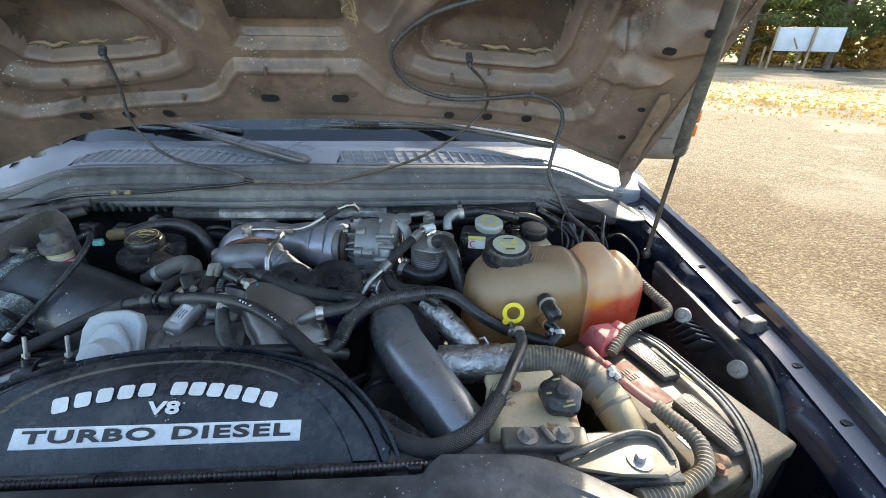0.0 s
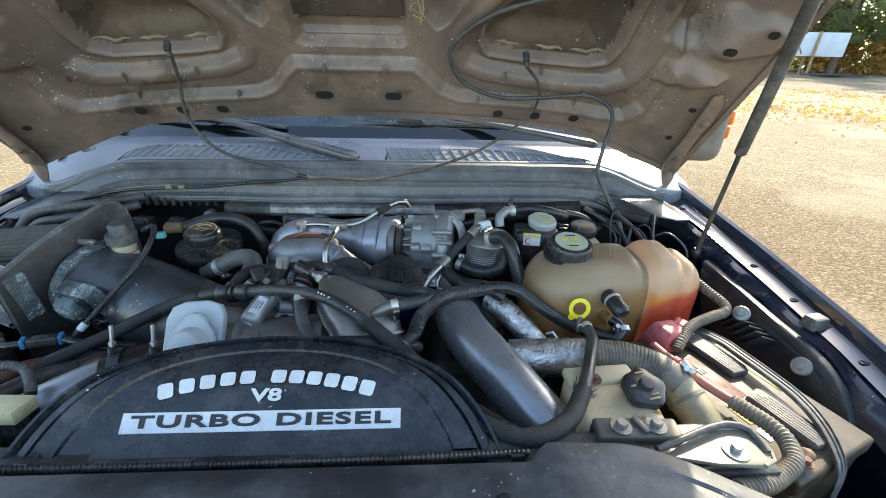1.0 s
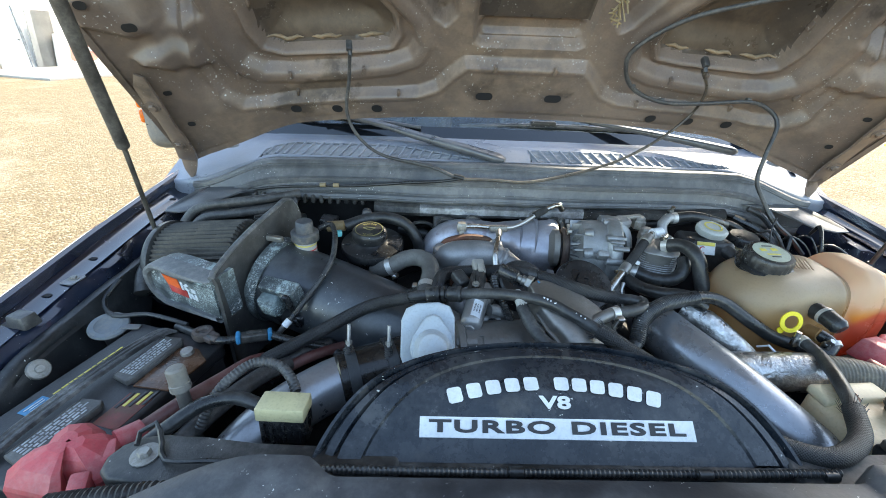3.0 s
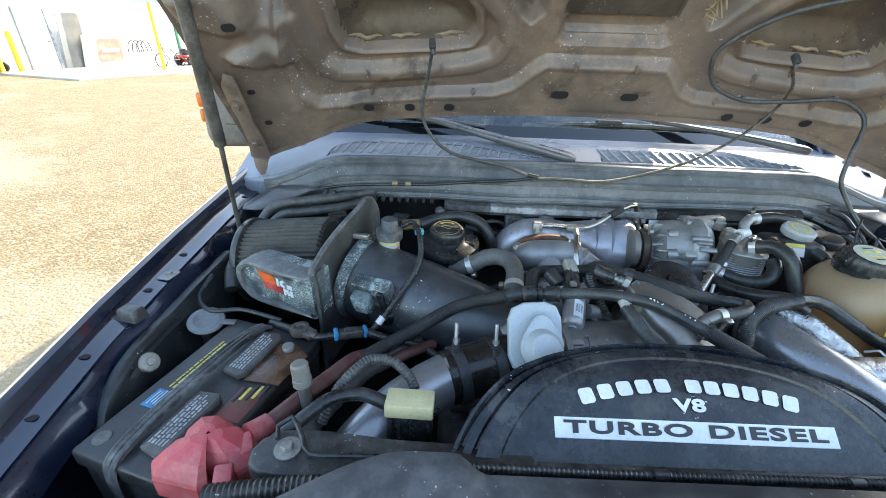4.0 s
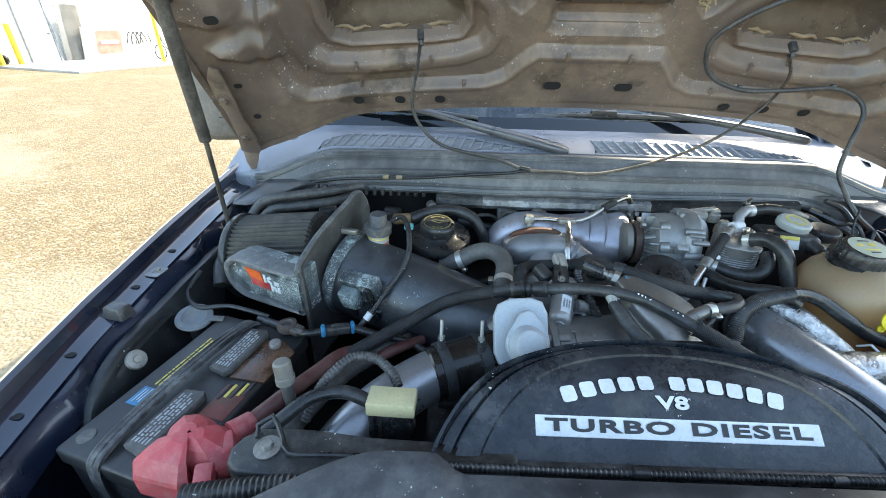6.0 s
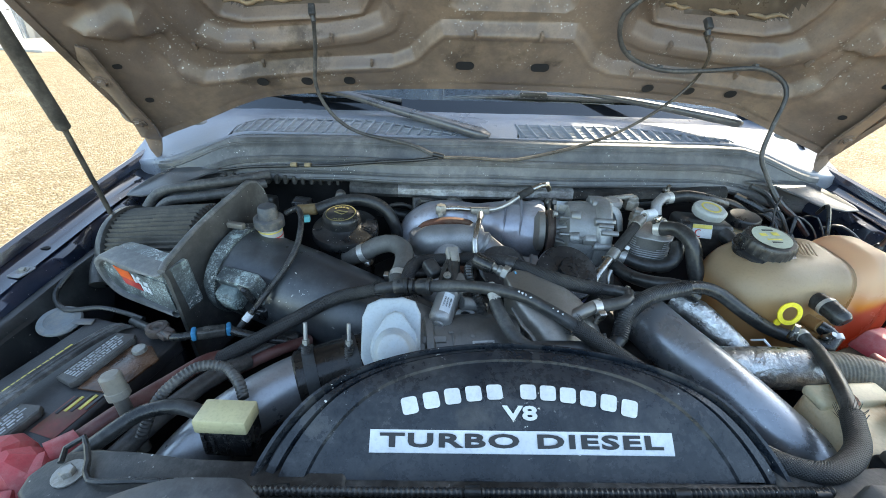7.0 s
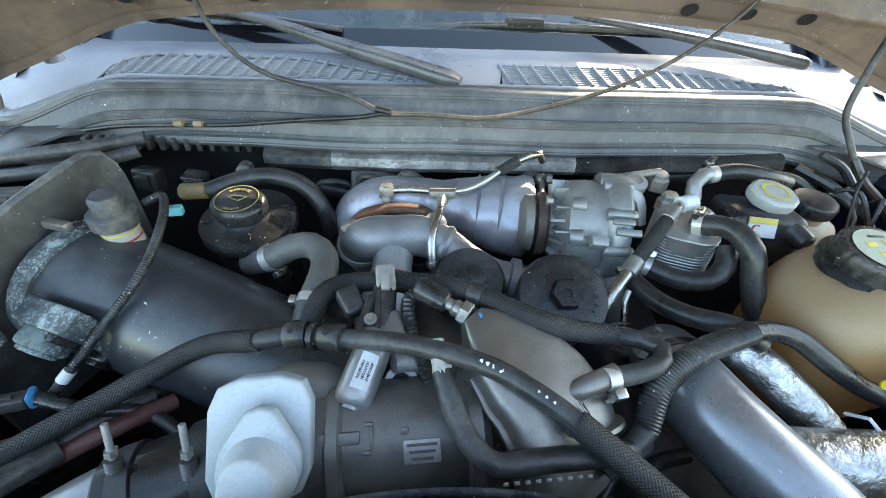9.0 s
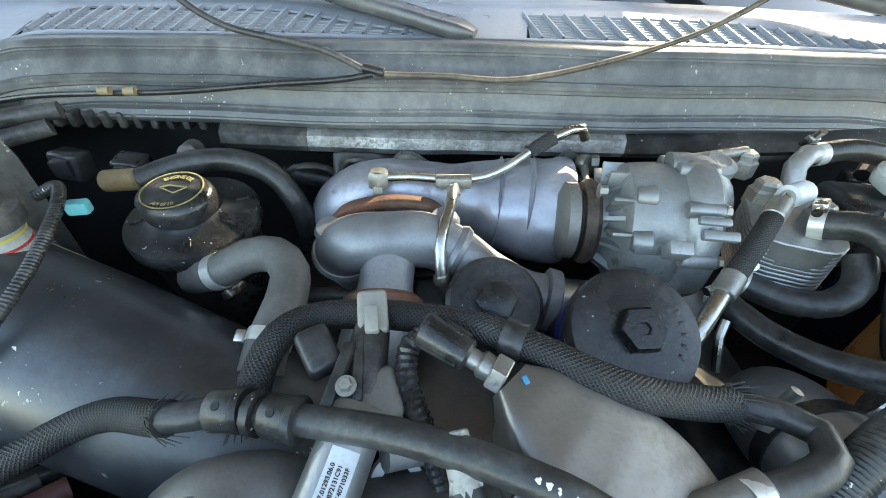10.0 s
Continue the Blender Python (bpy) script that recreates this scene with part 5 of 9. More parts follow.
cold = thing("cold_charge_pipe", "grey metal charge pipe with black coupler and T-bolt clamps", "pipe", (-0.4, 0.48, 1.05))
CP = [(-0.5, 0.36, 1.06), (-0.465, 0.405, 1.105), (-0.42, 0.452, 1.128), (-0.37, 0.492, 1.139), (-0.335, 0.514, 1.143)]
bm = nb()
tube(bm, CP, 0.04, 26, 0.01)
part("pipe_wall", bm, PIPE_MET, cold)
CA, CB = Vector((-0.347, 0.51, 1.141)), Vector((-0.235, 0.552, 1.15))
bm = nb()
cyl(bm, CA, CB, 0.0445, seg=32, chamfer=0.004)
part("rubber_coupler", bm, mat("smooth_black_coupler", (0.008, 0.008, 0.009), 0.24, 0, 0.2, 10, 0.03, 200, 0.05), cold, "smooth black silicone coupler")
for k in (0.2, 0.72):
    q = CA + (CB - CA) * k
    way = (CB - CA).normalized()
    band = clamp_band("tbolt_clamp", q, way, 0.0455, cold, 0.017, LINER, False)
    side = Vector((0.05, -0.62, 0.45)).normalized()
    top = Vector((-0.331 if k < 0.5 else -0.268, 0.515, 1.175))
    up = Vector((0, 0.36, 0.93)).normalized()
    bm = nb()
    cyl(bm, top - up * 0.02, top + up * 0.062, 0.003, seg=10, chamfer=0.0006)
    part("bolt_stud", bm, ALU, band)
    bm = nb()
    lathe(bm, [(0.0072 - 0.0024 * (i % 2), 0.002 + i * 0.0018) for i in range(15)], top, up, 12)
    part("bolt_spring", bm, ZINC_D, band)
    bm = nb()
    lathe(bm, [(0.0055, 0), (0.0055, 0.006)], top + up * 0.03, up, 6)
    part("bolt_nut", bm, ZINC, band)
    for dz in (-0.006, -0.024):
        bm = nb()
        p2 = top + up * dz + Vector((0, -0.002, 0))
        cyl(bm, p2 - Vector((0.0105, 0, 0)), p2 + Vector((0.0105, 0, 0)), 0.0068, seg=12, chamfer=0.001)
        lathe(bm, [(0.0048, 0), (0.0048, 0.004)], p2 + Vector((0, -0.006, 0)), (0, -1, 0.2), 6)
        part("trunnion", bm, BLACK, band)

# ---- throttle body with its bluegrey cover ----
throttle = thing("throttle_body", "cast throttle body with bluegrey motor cover", "throttle body", (-0.15, 0.55, 1.08))
bm = nb()
cyl(bm, (-0.24, 0.56, 1.145), (-0.005, 0.582, 1.15), 0.058, seg=40, chamfer=0.006)
part("casting", bm, ALU_D, throttle)
for q, w_ in (((-0.16, 0.567, 1.147), 0.018), ((-0.03, 0.58, 1.15), 0.02)):
    bm = nb()
    lathe(bm, [(0.057, 0), (0.064, 0.004), (0.064, w_ - 0.004), (0.057, w_)], q, (1, 0.09, 0.02), 40)
    part("casting_flange", bm, ALU_D, throttle)
for q, sz in (((-0.143, 0.5428, 1.1985), (0.036, 0.011, 0.008)), ((-0.118, 0.5545, 1.203), (0.008, 0.004, 0.005)), ((-0.118, 0.5335, 1.192), (0.008, 0.004, 0.005)), ((-0.1145, 0.544, 1.1985), (0.003, 0.02, 0.004)), ((-0.085, 0.55, 1.2005), (0.008, 0.007, 0.003))):
    bm = nb()
    box(bm, q, sz, 0.0015, turned(38, 0, 5))
    part("cast_mark", bm, ALU_D, throttle)
bm = nb()
box(bm, (-0.0684, 0.5362, 1.1905), (0.034, 0.021, 0.003), 0.001, turned(42, 0, 5))
plate_n = part("number_plate", bm, ALU, throttle, "small stamped metal plate")
for k in range(3):
    bm = nb()
    box(bm, Vector((-0.0684, 0.5362, 1.1905)) + turned(42, 0, 5) @ Vector((0, 0.006 - 0.006 * k, 0.0018)), (0.028 - 0.004 * k, 0.0026, 0.0006), 0, turned(42, 0, 5))
    part("stamped_row", bm, ALU_D, plate_n)
bm = nb()
PT = Matrix((Vector((0.99, 0.1, 0.02)).normalized(), Vector((-0.02, 0.66, 0.75)).normalized(), Vector((0.02, -0.75, 0.66)).normalized())).transposed()
prism(bm, rounded(0.086, 0.108, 0.026, 2), 0.02, 0.004, (-0.207, 0.545, 1.205), PT, 3)
cover = part("motor_cover", bm, BLUEGREY, throttle, "bluegrey stained motor cover")
bm = nb()
bump_at = Vector((-0.2, 0.522, 1.204)) + PT @ Vector((0, 0, 0.008))
foot = [(0.034 * math.cos(radians(a_)), 0.034 * math.sin(radians(a_))) for a_ in range(150, 391, 15)] + [(0.012, 0.046), (0.0, 0.05), (-0.012, 0.046)]
prism(bm, foot, 0.013, 0.004, bump_at, PT, 3)
part("motor_foot", bm, BLUEGREY, cover)
bm = nb()
lathe(bm, [(0.031, 0.01), (0.03, 0.014), (0.026, 0.02), (0.023, 0.033), (0.0215, 0.0355), (0.019, 0.0365), (0.002, 0.037)], bump_at + PT @ Vector((0, -0.004, 0)), PT @ Vector((0, 0, 1)), 36, wobble=lambda a, h: 1 + 0.03 * math.cos(3 * a + 0.7))
part("motor_boss", bm, BLUEGREY, cover)
bm = nb()
tube(bm, [(-0.235, 0.595, 1.165), (-0.21, 0.598, 1.188), (-0.175, 0.602, 1.19), (-0.15, 0.602, 1.17)], 0.026, 18)
part("casting_shoulder", bm, ALU_D, throttle)

# sensor with label, on the throttle body
sensor = thing("egr_actuator", "grey cylindrical actuator with a printed label and plug", "actuator", (-0.12, 0.6, 1.18))
S0, S1 = Vector((-0.137, 0.571, 1.206)), Vector((-0.12, 0.629, 1.223))
bm = nb()
lathe(bm, [(0.011, -0.001), (0.015, 0.001), (0.0175, 0.004), (0.019, 0.009), (0.019, (S1 - S0).length), (0.015, (S1 - S0).length + 0.002)], S0, S1 - S0, 32)
lathe(bm, [(0.008, -0.004), (0.0085, 0.001), (0.012, 0.001), (0.013, 0.003)], S0, S1 - S0, 20)
part("motor_can", bm, ALU, sensor)
bm = nb()
cyl(bm, S1 - (S1 - S0) * 0.05, S1 + (S1 - S0) * 0.2, 0.023, 0.021, 24, 0.003)
box(bm, S1 + Vector((0.006, 0.018, -0.002)), (0.046, 0.036, 0.034), 0.006, turned(14, 0, 16), 3)
part("gear_case", bm, ALU_D, sensor)
bm = nb()
tube(bm, [S1 + Vector((0.02, -0.012, -0.012)), S1 + Vector((0.042, -0.004, -0.02)), S1 + Vector((0.06, 0.0, -0.034))], 0.011, 14)
part("outlet_boss", bm, ALU, sensor)
bm = nb()
box(bm, (-0.15, 0.676, 1.238), (0.024, 0.034, 0.02), 0.005, turned(20, 0, 34), 3)
part("side_boot", bm, BLACK, sensor, "black rubber side boot")
bm = nb()
box(bm, (-0.131, 0.652, 1.236), (0.009, 0.052, 0.024), 0.003, turned(15, 0, -14), 2)
box(bm, (-0.119, 0.66, 1.242), (0.007, 0.046, 0.012), 0.002, turned(15, 0, 4), 2)
part("latch_arm", bm, BLACK_D, sensor, "dark latch arm beside the plug")
bm = nb()
hex_bolt(bm, (-0.124, 0.643, 1.247), 0.0045, 0.005, (0, -0.3, 0.95), 1.5)
part("case_screw", bm, ZINC, sensor)
lab = nb()
way = (S1 - S0).normalized()
upv = Vector((0.25, -0.35, 0.9))
upv = (upv - way * upv.dot(way)).normalized()
sidev = way.cross(upv)
rows = []
for i in range(7):
    a = radians(-26 + 52 * i / 6)
    n = upv * math.cos(a) - sidev * math.sin(a)
    rows.append([S0 + way * d + n * 0.0194 for d in (0.012, 0.048)])
sheet(lab, rows, 0.0004, -upv)
plate_lab = part("label", lab, WHITE, sensor, "white label with rows of print")
for j, off in enumerate((-0.0045, 0.0, 0.0045)):
    bm = words(("7.01293.06.0", "1872131C91", "314071033F")[j], 0.0036, 0.0001)
    mt = Matrix((way, sidev * -1, upv)).transposed().to_4x4()
    n = (upv * 0.0211 - sidev * off * -1 * 1.0)
    for v in bm.verts:
        d = math.asin(max(-1, min(1, (v.co.y - off) / 0.0196)))
        v.co = S0 + way * (0.03 + v.co.x) + (upv * math.cos(d) - sidev * math.sin(d)) * (0.0199 + v.co.z * 0.2)
    part("print_row", bm, BLACKPRINT, plate_lab, smooth=False)
bm = nb()
PL = [Vector((-0.117, 0.65, 1.224)), Vector((-0.116, 0.676, 1.236)), Vector((-0.114, 0.694, 1.242))]
tube(bm, PL, [0.017, 0.015, 0.013], 14)
part("plug_body", bm, BLACK_D, sensor)
bm = nb()
box(bm, PL[2] + Vector((0, 0.008, 0.006)), (0.022, 0.034, 0.018), 0.004, turned(20, 0, 8), 3)
box(bm, PL[2] + Vector((0.001, -0.004, 0.014)), (0.01, 0.02, 0.008), 0.002, turned(20, 0, 8), 2)
part("plug", bm, mat("grey_plug", (0.24, 0.24, 0.23), 0.45, 0, 0.15, 20, 0.1, 260, 0.3), sensor, "grey electrical plug")
bm = nb()
lathe(bm, [(0.0105, 0), (0.0175, 0), (0.019, 0.002), (0.019, 0.006), (0.0175, 0.008), (0.0105, 0.008)], (-0.093, 0.614, 1.181), (0.1, -0.6, 0.8), 26, ring=True)
ring = part("flange_ring", bm, ALU, sensor, "pale machined flange ring")
bm = nb()
cyl(bm, (-0.0932, 0.6145, 1.1805), (-0.0928, 0.6125, 1.1835), 0.0112, seg=22)
part("flange_bore", bm, DARK, ring)

QCW = mat("dirty_white_plastic", (0.36, 0.36, 0.34), 0.45, 0.0, 0.2, 30, 0.1, 260, 0.6, (0.16, 0.15, 0.13), 30)
# white quick-connect at the hose end
qc = thing("quick_connect", "white plastic quick connector on the coolant line", "connector", (-0.05, 0.585, 1.24))
bm = nb()
cyl(bm, (-0.058, 0.61, 1.255), (-0.047, 0.568, 1.236), 0.0085, seg=16, chamfer=0.001)
part("stem", bm, QCW, qc)
for k, (w, h) in enumerate(((0.015, 0.0035), (0.018, 0.003), (0.015, 0.0035))):
    bm = nb()
    box(bm, Vector((-0.055, 0.597, 1.25)) + Vector((0.0035, -0.013, -0.006)) * k, (w, h, 0.013), 0.0015, turned(-24, 0, -12 + 14 * k))
    part("clip", bm, QCW, qc)

# ---- stamped crossover tube ----
cross = thing("crossover_tube", "flattened stamped steel crossover tube with weld seam", "intake tube", (0.04, 0.56, 1.12))
XP = [(-0.02, 0.648, 1.247), (-0.012, 0.64, 1.243), (0.006, 0.624, 1.226), (0.028, 0.606, 1.211), (0.048, 0.588, 1.2), (0.061, 0.568, 1.187), (0.069, 0.549, 1.166), (0.074, 0.536, 1.125)]
XR = [0.0145, 0.024, 0.045, 0.055, 0.058, 0.058, 0.056, 0.05]
bm = nb()
tube(bm, XP, XR, 56, 0.006, squash=0.58, power=0.48)
part("tube_body", bm, STEEL, cross)
bm = nb()
tube(bm, XP[2:], [r * 1.09 for r in XR[2:]], 48, 0.006, squash=0.07, power=0.48)
part("side_flange", bm, STEEL, cross, "welded side flange")
bm = nb()
p0, pw = Vector(XP[5]).lerp(Vector(XP[6]), 0.5), (Vector(XP[6]) - Vector(XP[5])).normalized()
tube(bm, [p0 - pw * 0.0022, p0 + pw * 0.0022], 0.0615, 48, 0.004, squash=0.62, power=0.48)
part("weld_seam", bm, STEEL, cross, "raised weld flange")
bm = nb()
F0, F1 = Vector((-0.022, 0.649, 1.247)), Vector((-0.068, 0.676, 1.256))
lathe(bm, [(0.0125, 0.0), (0.0135, 0.001), (0.0135, 0.01), (0.0125, 0.011)], F0, F1 - F0, 6)
lathe(bm, [(0.009, 0.01), (0.0095, 0.018), (0.008, 0.02)], F0, F1 - F0, 18)
cyl(bm, F0 + (F1 - F0) * 0.2, F0 + (F1 - F0) * 0.55, 0.007, seg=14)
fit = part("sensor_nut", bm, ZINC, cross, "plated sensor nut")
bm = nb()
cyl(bm, F0 + (F1 - F0) * 0.5, F0 + (F1 - F0) * 1.2, 0.0115, 0.013, 16, 0.002)
for k in range(5):
    an = k * 1.256
    t = frame_to(F1 - F0)
    q = F0 + (F1 - F0) * 0.85 + t @ Vector((0.0122 * math.cos(an), 0.0122 * math.sin(an), 0))
    box(bm, q, (0.003, 0.003, 0.028), 0.0008, t)
part("sensor_plug", bm, BLACK, fit, "ribbed black sensor plug")
bm = nb()
box(bm, F0 + Vector((0.01, -0.007, 0.0092)), (0.004, 0.0055, 0.0008), 0.0002, turned(20, 10, 30))
part("paint_dab", bm, BLUEPL, cross, "blue paint dab")
hose("sensor_loom", [(-0.078, 0.684, 1.246), (-0.087, 0.672, 1.244), (-0.085, 0.65, 1.232), (-0.071, 0.622, 1.214), (-0.059, 0.592, 1.185), (-0.056, 0.562, 1.14), (-0.055, 0.545, 1.1)], 0.0082, "black corrugated sensor wire loom", BLACK, sink=False, category="wire loom", ripple=(0.0048, 0.0013), seg=10)

bm = nb()
tube(bm, [(0.07, 0.578, 1.215), (0.09, 0.581, 1.228), (0.116, 0.588, 1.236)], 0.0105, 14)
part("hose_spigot", bm, STEEL, cross)
bm = nb()
tube(bm, [(-0.012, 0.612, 1.2), (-0.004, 0.6, 1.212), (0.0, 0.582, 1.21), (0.0, 0.566, 1.18)], [0.004, 0.012, 0.012, 0.006], 14, squash=0.5)
part("rusty_bracket", bm, RUST, cross, "rust-stained bracket beside the tube")

# ---- filter caps ----
oil = thing("oil_filter_housing", "round black oil filter cap with hexagon", "filter cap", (0.095, 0.715, 1.1))
ON = Vector((0.03, -0.5, 0.86)).normalized()
OC = Vector((0.103, 0.724, 1.202))
bm = nb()
lathe(bm, [(0.05, -0.09), (0.05, -0.02), (0.0555, -0.016), (0.0575, -0.012), (0.0575, 0.003), (0.0555, 0.0065), (0.04, 0.009), (0.02, 0.01), (0.003, 0.01)], OC, ON, 56)
part("cap", bm, BLACK, oil)
bm = nb()
lathe(bm, [(0.021, 0.006), (0.021, 0.018), (0.0185, 0.021), (0.006, 0.021), (0.005, 0.019), (0.001, 0.019)], OC, ON, 6)
part("hexagon", bm, BLACK, oil)
bm = nb()
lathe(bm, [(0.052, -0.13), (0.052, -0.06), (0.056, -0.055), (0.056, -0.04)], OC + Vector((0.004, 0.0, 0)), ON, 36)
part("filter_bowl", bm, OILBLUE, oil, "dark blue filter bowl")
bm = nb()
for k in range(5):
    a = radians(-35 + 14 * k)
    t = frame_to(ON)
    q = OC + ON * 0.0085 + t @ Vector((0.04 * math.cos(a), 0.04 * math.sin(a), 0))
    bm2 = nb()
    box(bm2, q, (0.007, 0.004, 0.0014), 0.0004, t @ turned(0, 0, math.degrees(a)))
    part("embossed_bar", bm2, BLACK, oil)
bm.free()
fuel = thing("fuel_filter_cap", "small black filter cap behind the braided hose", "filter cap", (-0.01, 0.79, 1.08))
bm = nb()
FC = Vector((-0.008, 0.782, 1.174))
lathe(bm, [(0.046, -0.09), (0.046, -0.01), (0.0495, -0.006), (0.0495, 0.004), (0.045, 0.008), (0.003, 0.01)], FC, ON, 40)
part("cap", bm, BLACK, fuel)
bm = nb()
lathe(bm, [(0.021, 0.006), (0.021, 0.02), (0.018, 0.022), (0.002, 0.022)], FC, ON, 6)
part("hexagon", bm, BLACK, fuel)

# ---- engine body under the pipes ----
block = thing("engine_block", "grimy engine block below the pipes, crankcase in shade black", "engine", (0, 0.72, 0.6))
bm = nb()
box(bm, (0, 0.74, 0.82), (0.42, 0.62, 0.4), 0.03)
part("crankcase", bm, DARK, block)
for s in (-1, 1):
    bm = nb()
    box(bm, (s * 0.24, 0.74, 0.98), (0.2, 0.56, 0.16), 0.03, turned(0, 28 * s, 0), 3)
    part("valve_cover", bm, BLACK_D, block)
    for k in range(6):
        bm = nb()
        hex_bolt(bm, (s * 0.2, 0.52 + 0.09 * k, 1.075), 0.008, 0.008)
        part("cover_bolt", bm, ZINC, block)
bm = nb()
box(bm, (0.0, 0.72, 1.06), (0.2, 0.4, 0.08), 0.02, None, 3)
part("valley_cover", bm, ALU_D, block)
random.seed(11)
for k in range(16):
    x, y = random.uniform(-0.3, 0.32), random.uniform(0.5, 0.9)
    bm = nb()
    a = random.uniform(0, 6.28)
    p = Vector((x, y, random.uniform(1.03, 1.1)))
    d = Vector((math.cos(a), math.sin(a), 0)) * random.uniform(0.05, 0.12)
    tube(bm, [p - d, p + Vector((0, 0, random.uniform(0.0, 0.03))), p + d + Vector((0, 0, random.uniform(-0.04, 0.0)))], random.uniform(0.005, 0.012), 10)
    part("fuel_pipe", bm, random.choice((RUBBER, BLACK_D, ALU_D)), block)

plate = thing("corner_plate", "dusty metal plate in sunlit tan with a bolt before the battery", "bracket", (0.53, 0.325, 1.17))
bm = nb()
PO = [(0.446, 0.311), (0.511, 0.299), (0.563, 0.294), (0.58, 0.301), (0.585, 0.325), (0.578, 0.347), (0.525, 0.348)]
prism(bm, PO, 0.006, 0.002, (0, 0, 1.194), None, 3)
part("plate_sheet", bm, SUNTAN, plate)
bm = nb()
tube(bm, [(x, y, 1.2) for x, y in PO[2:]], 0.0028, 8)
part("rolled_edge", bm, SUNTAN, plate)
bm = nb()
hex_bolt(bm, (0.541, 0.316, 1.2), 0.0065, 0.007, washer=2.4)
part("plate_bolt", bm, ALU, plate)
bm = nb()
box(bm, (0.53, 0.318, 1.16), (0.13, 0.045, 0.05), 0.006)
part("plate_stand", bm, BLACK_D, plate)


# ---- turbocharger at the back ----
turbo = thing("turbocharger", "turbocharger with bluish steel heat shield and cast pipes", "turbocharger", (0.0, 0.9, 1.05))
bm = nb()
TP = [(-0.2, 0.965, 1.12), (-0.19, 0.962, 1.16), (-0.16, 0.96, 1.186), (-0.115, 0.962, 1.193), (-0.06, 0.965, 1.188), (-0.02, 0.965, 1.184), (0.01, 0.962, 1.18), (0.05, 0.958, 1.176), (0.085, 0.955, 1.173), (0.1, 0.954, 1.172)]
tube(bm, TP, [0.038, 0.042, 0.044, 0.043, 0.043, 0.047, 0.058, 0.068, 0.0735, 0.071], 48, 0.005)
for v in bm.verts:
    d = 0.003 * noise.noise(v.co * 26) + 0.0075 * max(0.0, noise.noise(v.co * 15 + Vector((3, 1, 0)))) + 0.0012 * noise.noise(v.co * 70)
    v.co += (v.co - Vector((v.co.x, 0.962, 1.182))).normalized() * -d
shield_t = part("turbine_shield", bm, TURBO_MET, turbo, "bluish heat-tinted steel shield")
for k, x in enumerate((0.012, 0.048)):
    bm = nb()
    lathe(bm, [(0.055 + k * 0.009, -0.003), (0.0605 + k * 0.009, 0), (0.055 + k * 0.009, 0.003)], (x, 0.962, 1.18), (1, -0.08, -0.08), 40)
    part("pressed_rib", bm, TURBO_MET, shield_t)
bm = nb()
cyl(bm, (0.068, 0.908, 1.155), (0.067, 0.903, 1.157), 0.0075, seg=18)
part("rusty_hole", bm, RUST, shield_t)
bm = nb()
tube(bm, [(-0.188, 0.893, 1.196), (-0.165, 0.896, 1.212), (-0.12, 0.9, 1.219), (-0.075, 0.898, 1.216), (-0.055, 0.893, 1.203)], [0.006, 0.009, 0.01, 0.009, 0.006], 12, 0.006, squash=0.6, power=0.6)
part("rusty_flange", bm, RUST, turbo, "rust brown flange")
LP = [(-0.165, 0.885, 1.13), (-0.172, 0.868, 1.17), (-0.155, 0.855, 1.192), (-0.12, 0.853, 1.198), (-0.08, 0.858, 1.196), (-0.045, 0.852, 1.184), (-0.01, 0.838, 1.164), (0.03, 0.825, 1.147), (0.06, 0.818, 1.143)]
bm = nb()
tube(bm, LP, [0.031, 0.034, 0.033, 0.032, 0.031, 0.029, 0.028, 0.028, 0.029], 28, 0.006)
low = part("exhaust_pipe", bm, IRON, turbo, "grey cast exhaust crossover")
for i, r_ in ((1, 0.0355), (5, 0.0305)):
    bm = nb()
    lathe(bm, [(r_ - 0.006, -0.009), (r_, -0.006), (r_ + 0.0025, 0.0), (r_, 0.006), (r_ - 0.006, 0.009)], LP[i], Vector(LP[i + 1]) - Vector(LP[i - 1]), 32)
    part("cast_collar", bm, IRON, low)
for a_ in (-0.5, 0.0, 0.5):
    bm = nb()
    box(bm, (-0.12 + 0.03 * math.sin(a_), 0.816, 1.168 + 0.006 * math.cos(a_)), (0.004, 0.03, 0.018), 0.0015, turned(38, 0, 20 * a_))
    part("neck_web", bm, IRON, low)
bm = nb()
lathe(bm, [(0.032, -0.008), (0.036, -0.006), (0.036, 0.006), (0.032, 0.008)], LP[-1], (1, -0.2, -0.15), 30)
part("pipe_collar", bm, IRON, low)
bm = nb()
cyl(bm, (0.065, 0.817, 1.145), (0.19, 0.8, 1.142), 0.026, seg=28)
part("bright_pipe", bm, CHROME, turbo, "polished connecting pipe")
for q in ((-0.185, 0.868, 1.2), (-0.058, 0.872, 1.212)):
    bm = nb()
    lathe(bm, [(0.017, -0.02), (0.018, 0.0), (0.014, 0.008), (0.004, 0.01)], q, (0, -0.3, 0.9), 18)
    part("cast_boss", bm, IRON, low)
bm = nb()
tube(bm, [(-0.118, 0.848, 1.185), (-0.12, 0.815, 1.168), (-0.122, 0.785, 1.15)], [0.03, 0.029, 0.034], 26)
part("outlet_neck", bm, IRON, low)
bm = nb()
lathe(bm, [(0.036, -0.009), (0.042, -0.004), (0.042, 0.004), (0.036, 0.009)], (-0.122, 0.797, 1.157), (0, -0.8, -0.5), 34)
part("vband_clamp", bm, RUST, turbo, "dark rusty V-band clamp")
bm = nb()
tube(bm, [(-0.122, 0.785, 1.15), (-0.13, 0.76, 1.12), (-0.14, 0.76, 1.05)], [0.036, 0.04, 0.042], 24)
part("lower_casting", bm, IRON, turbo)
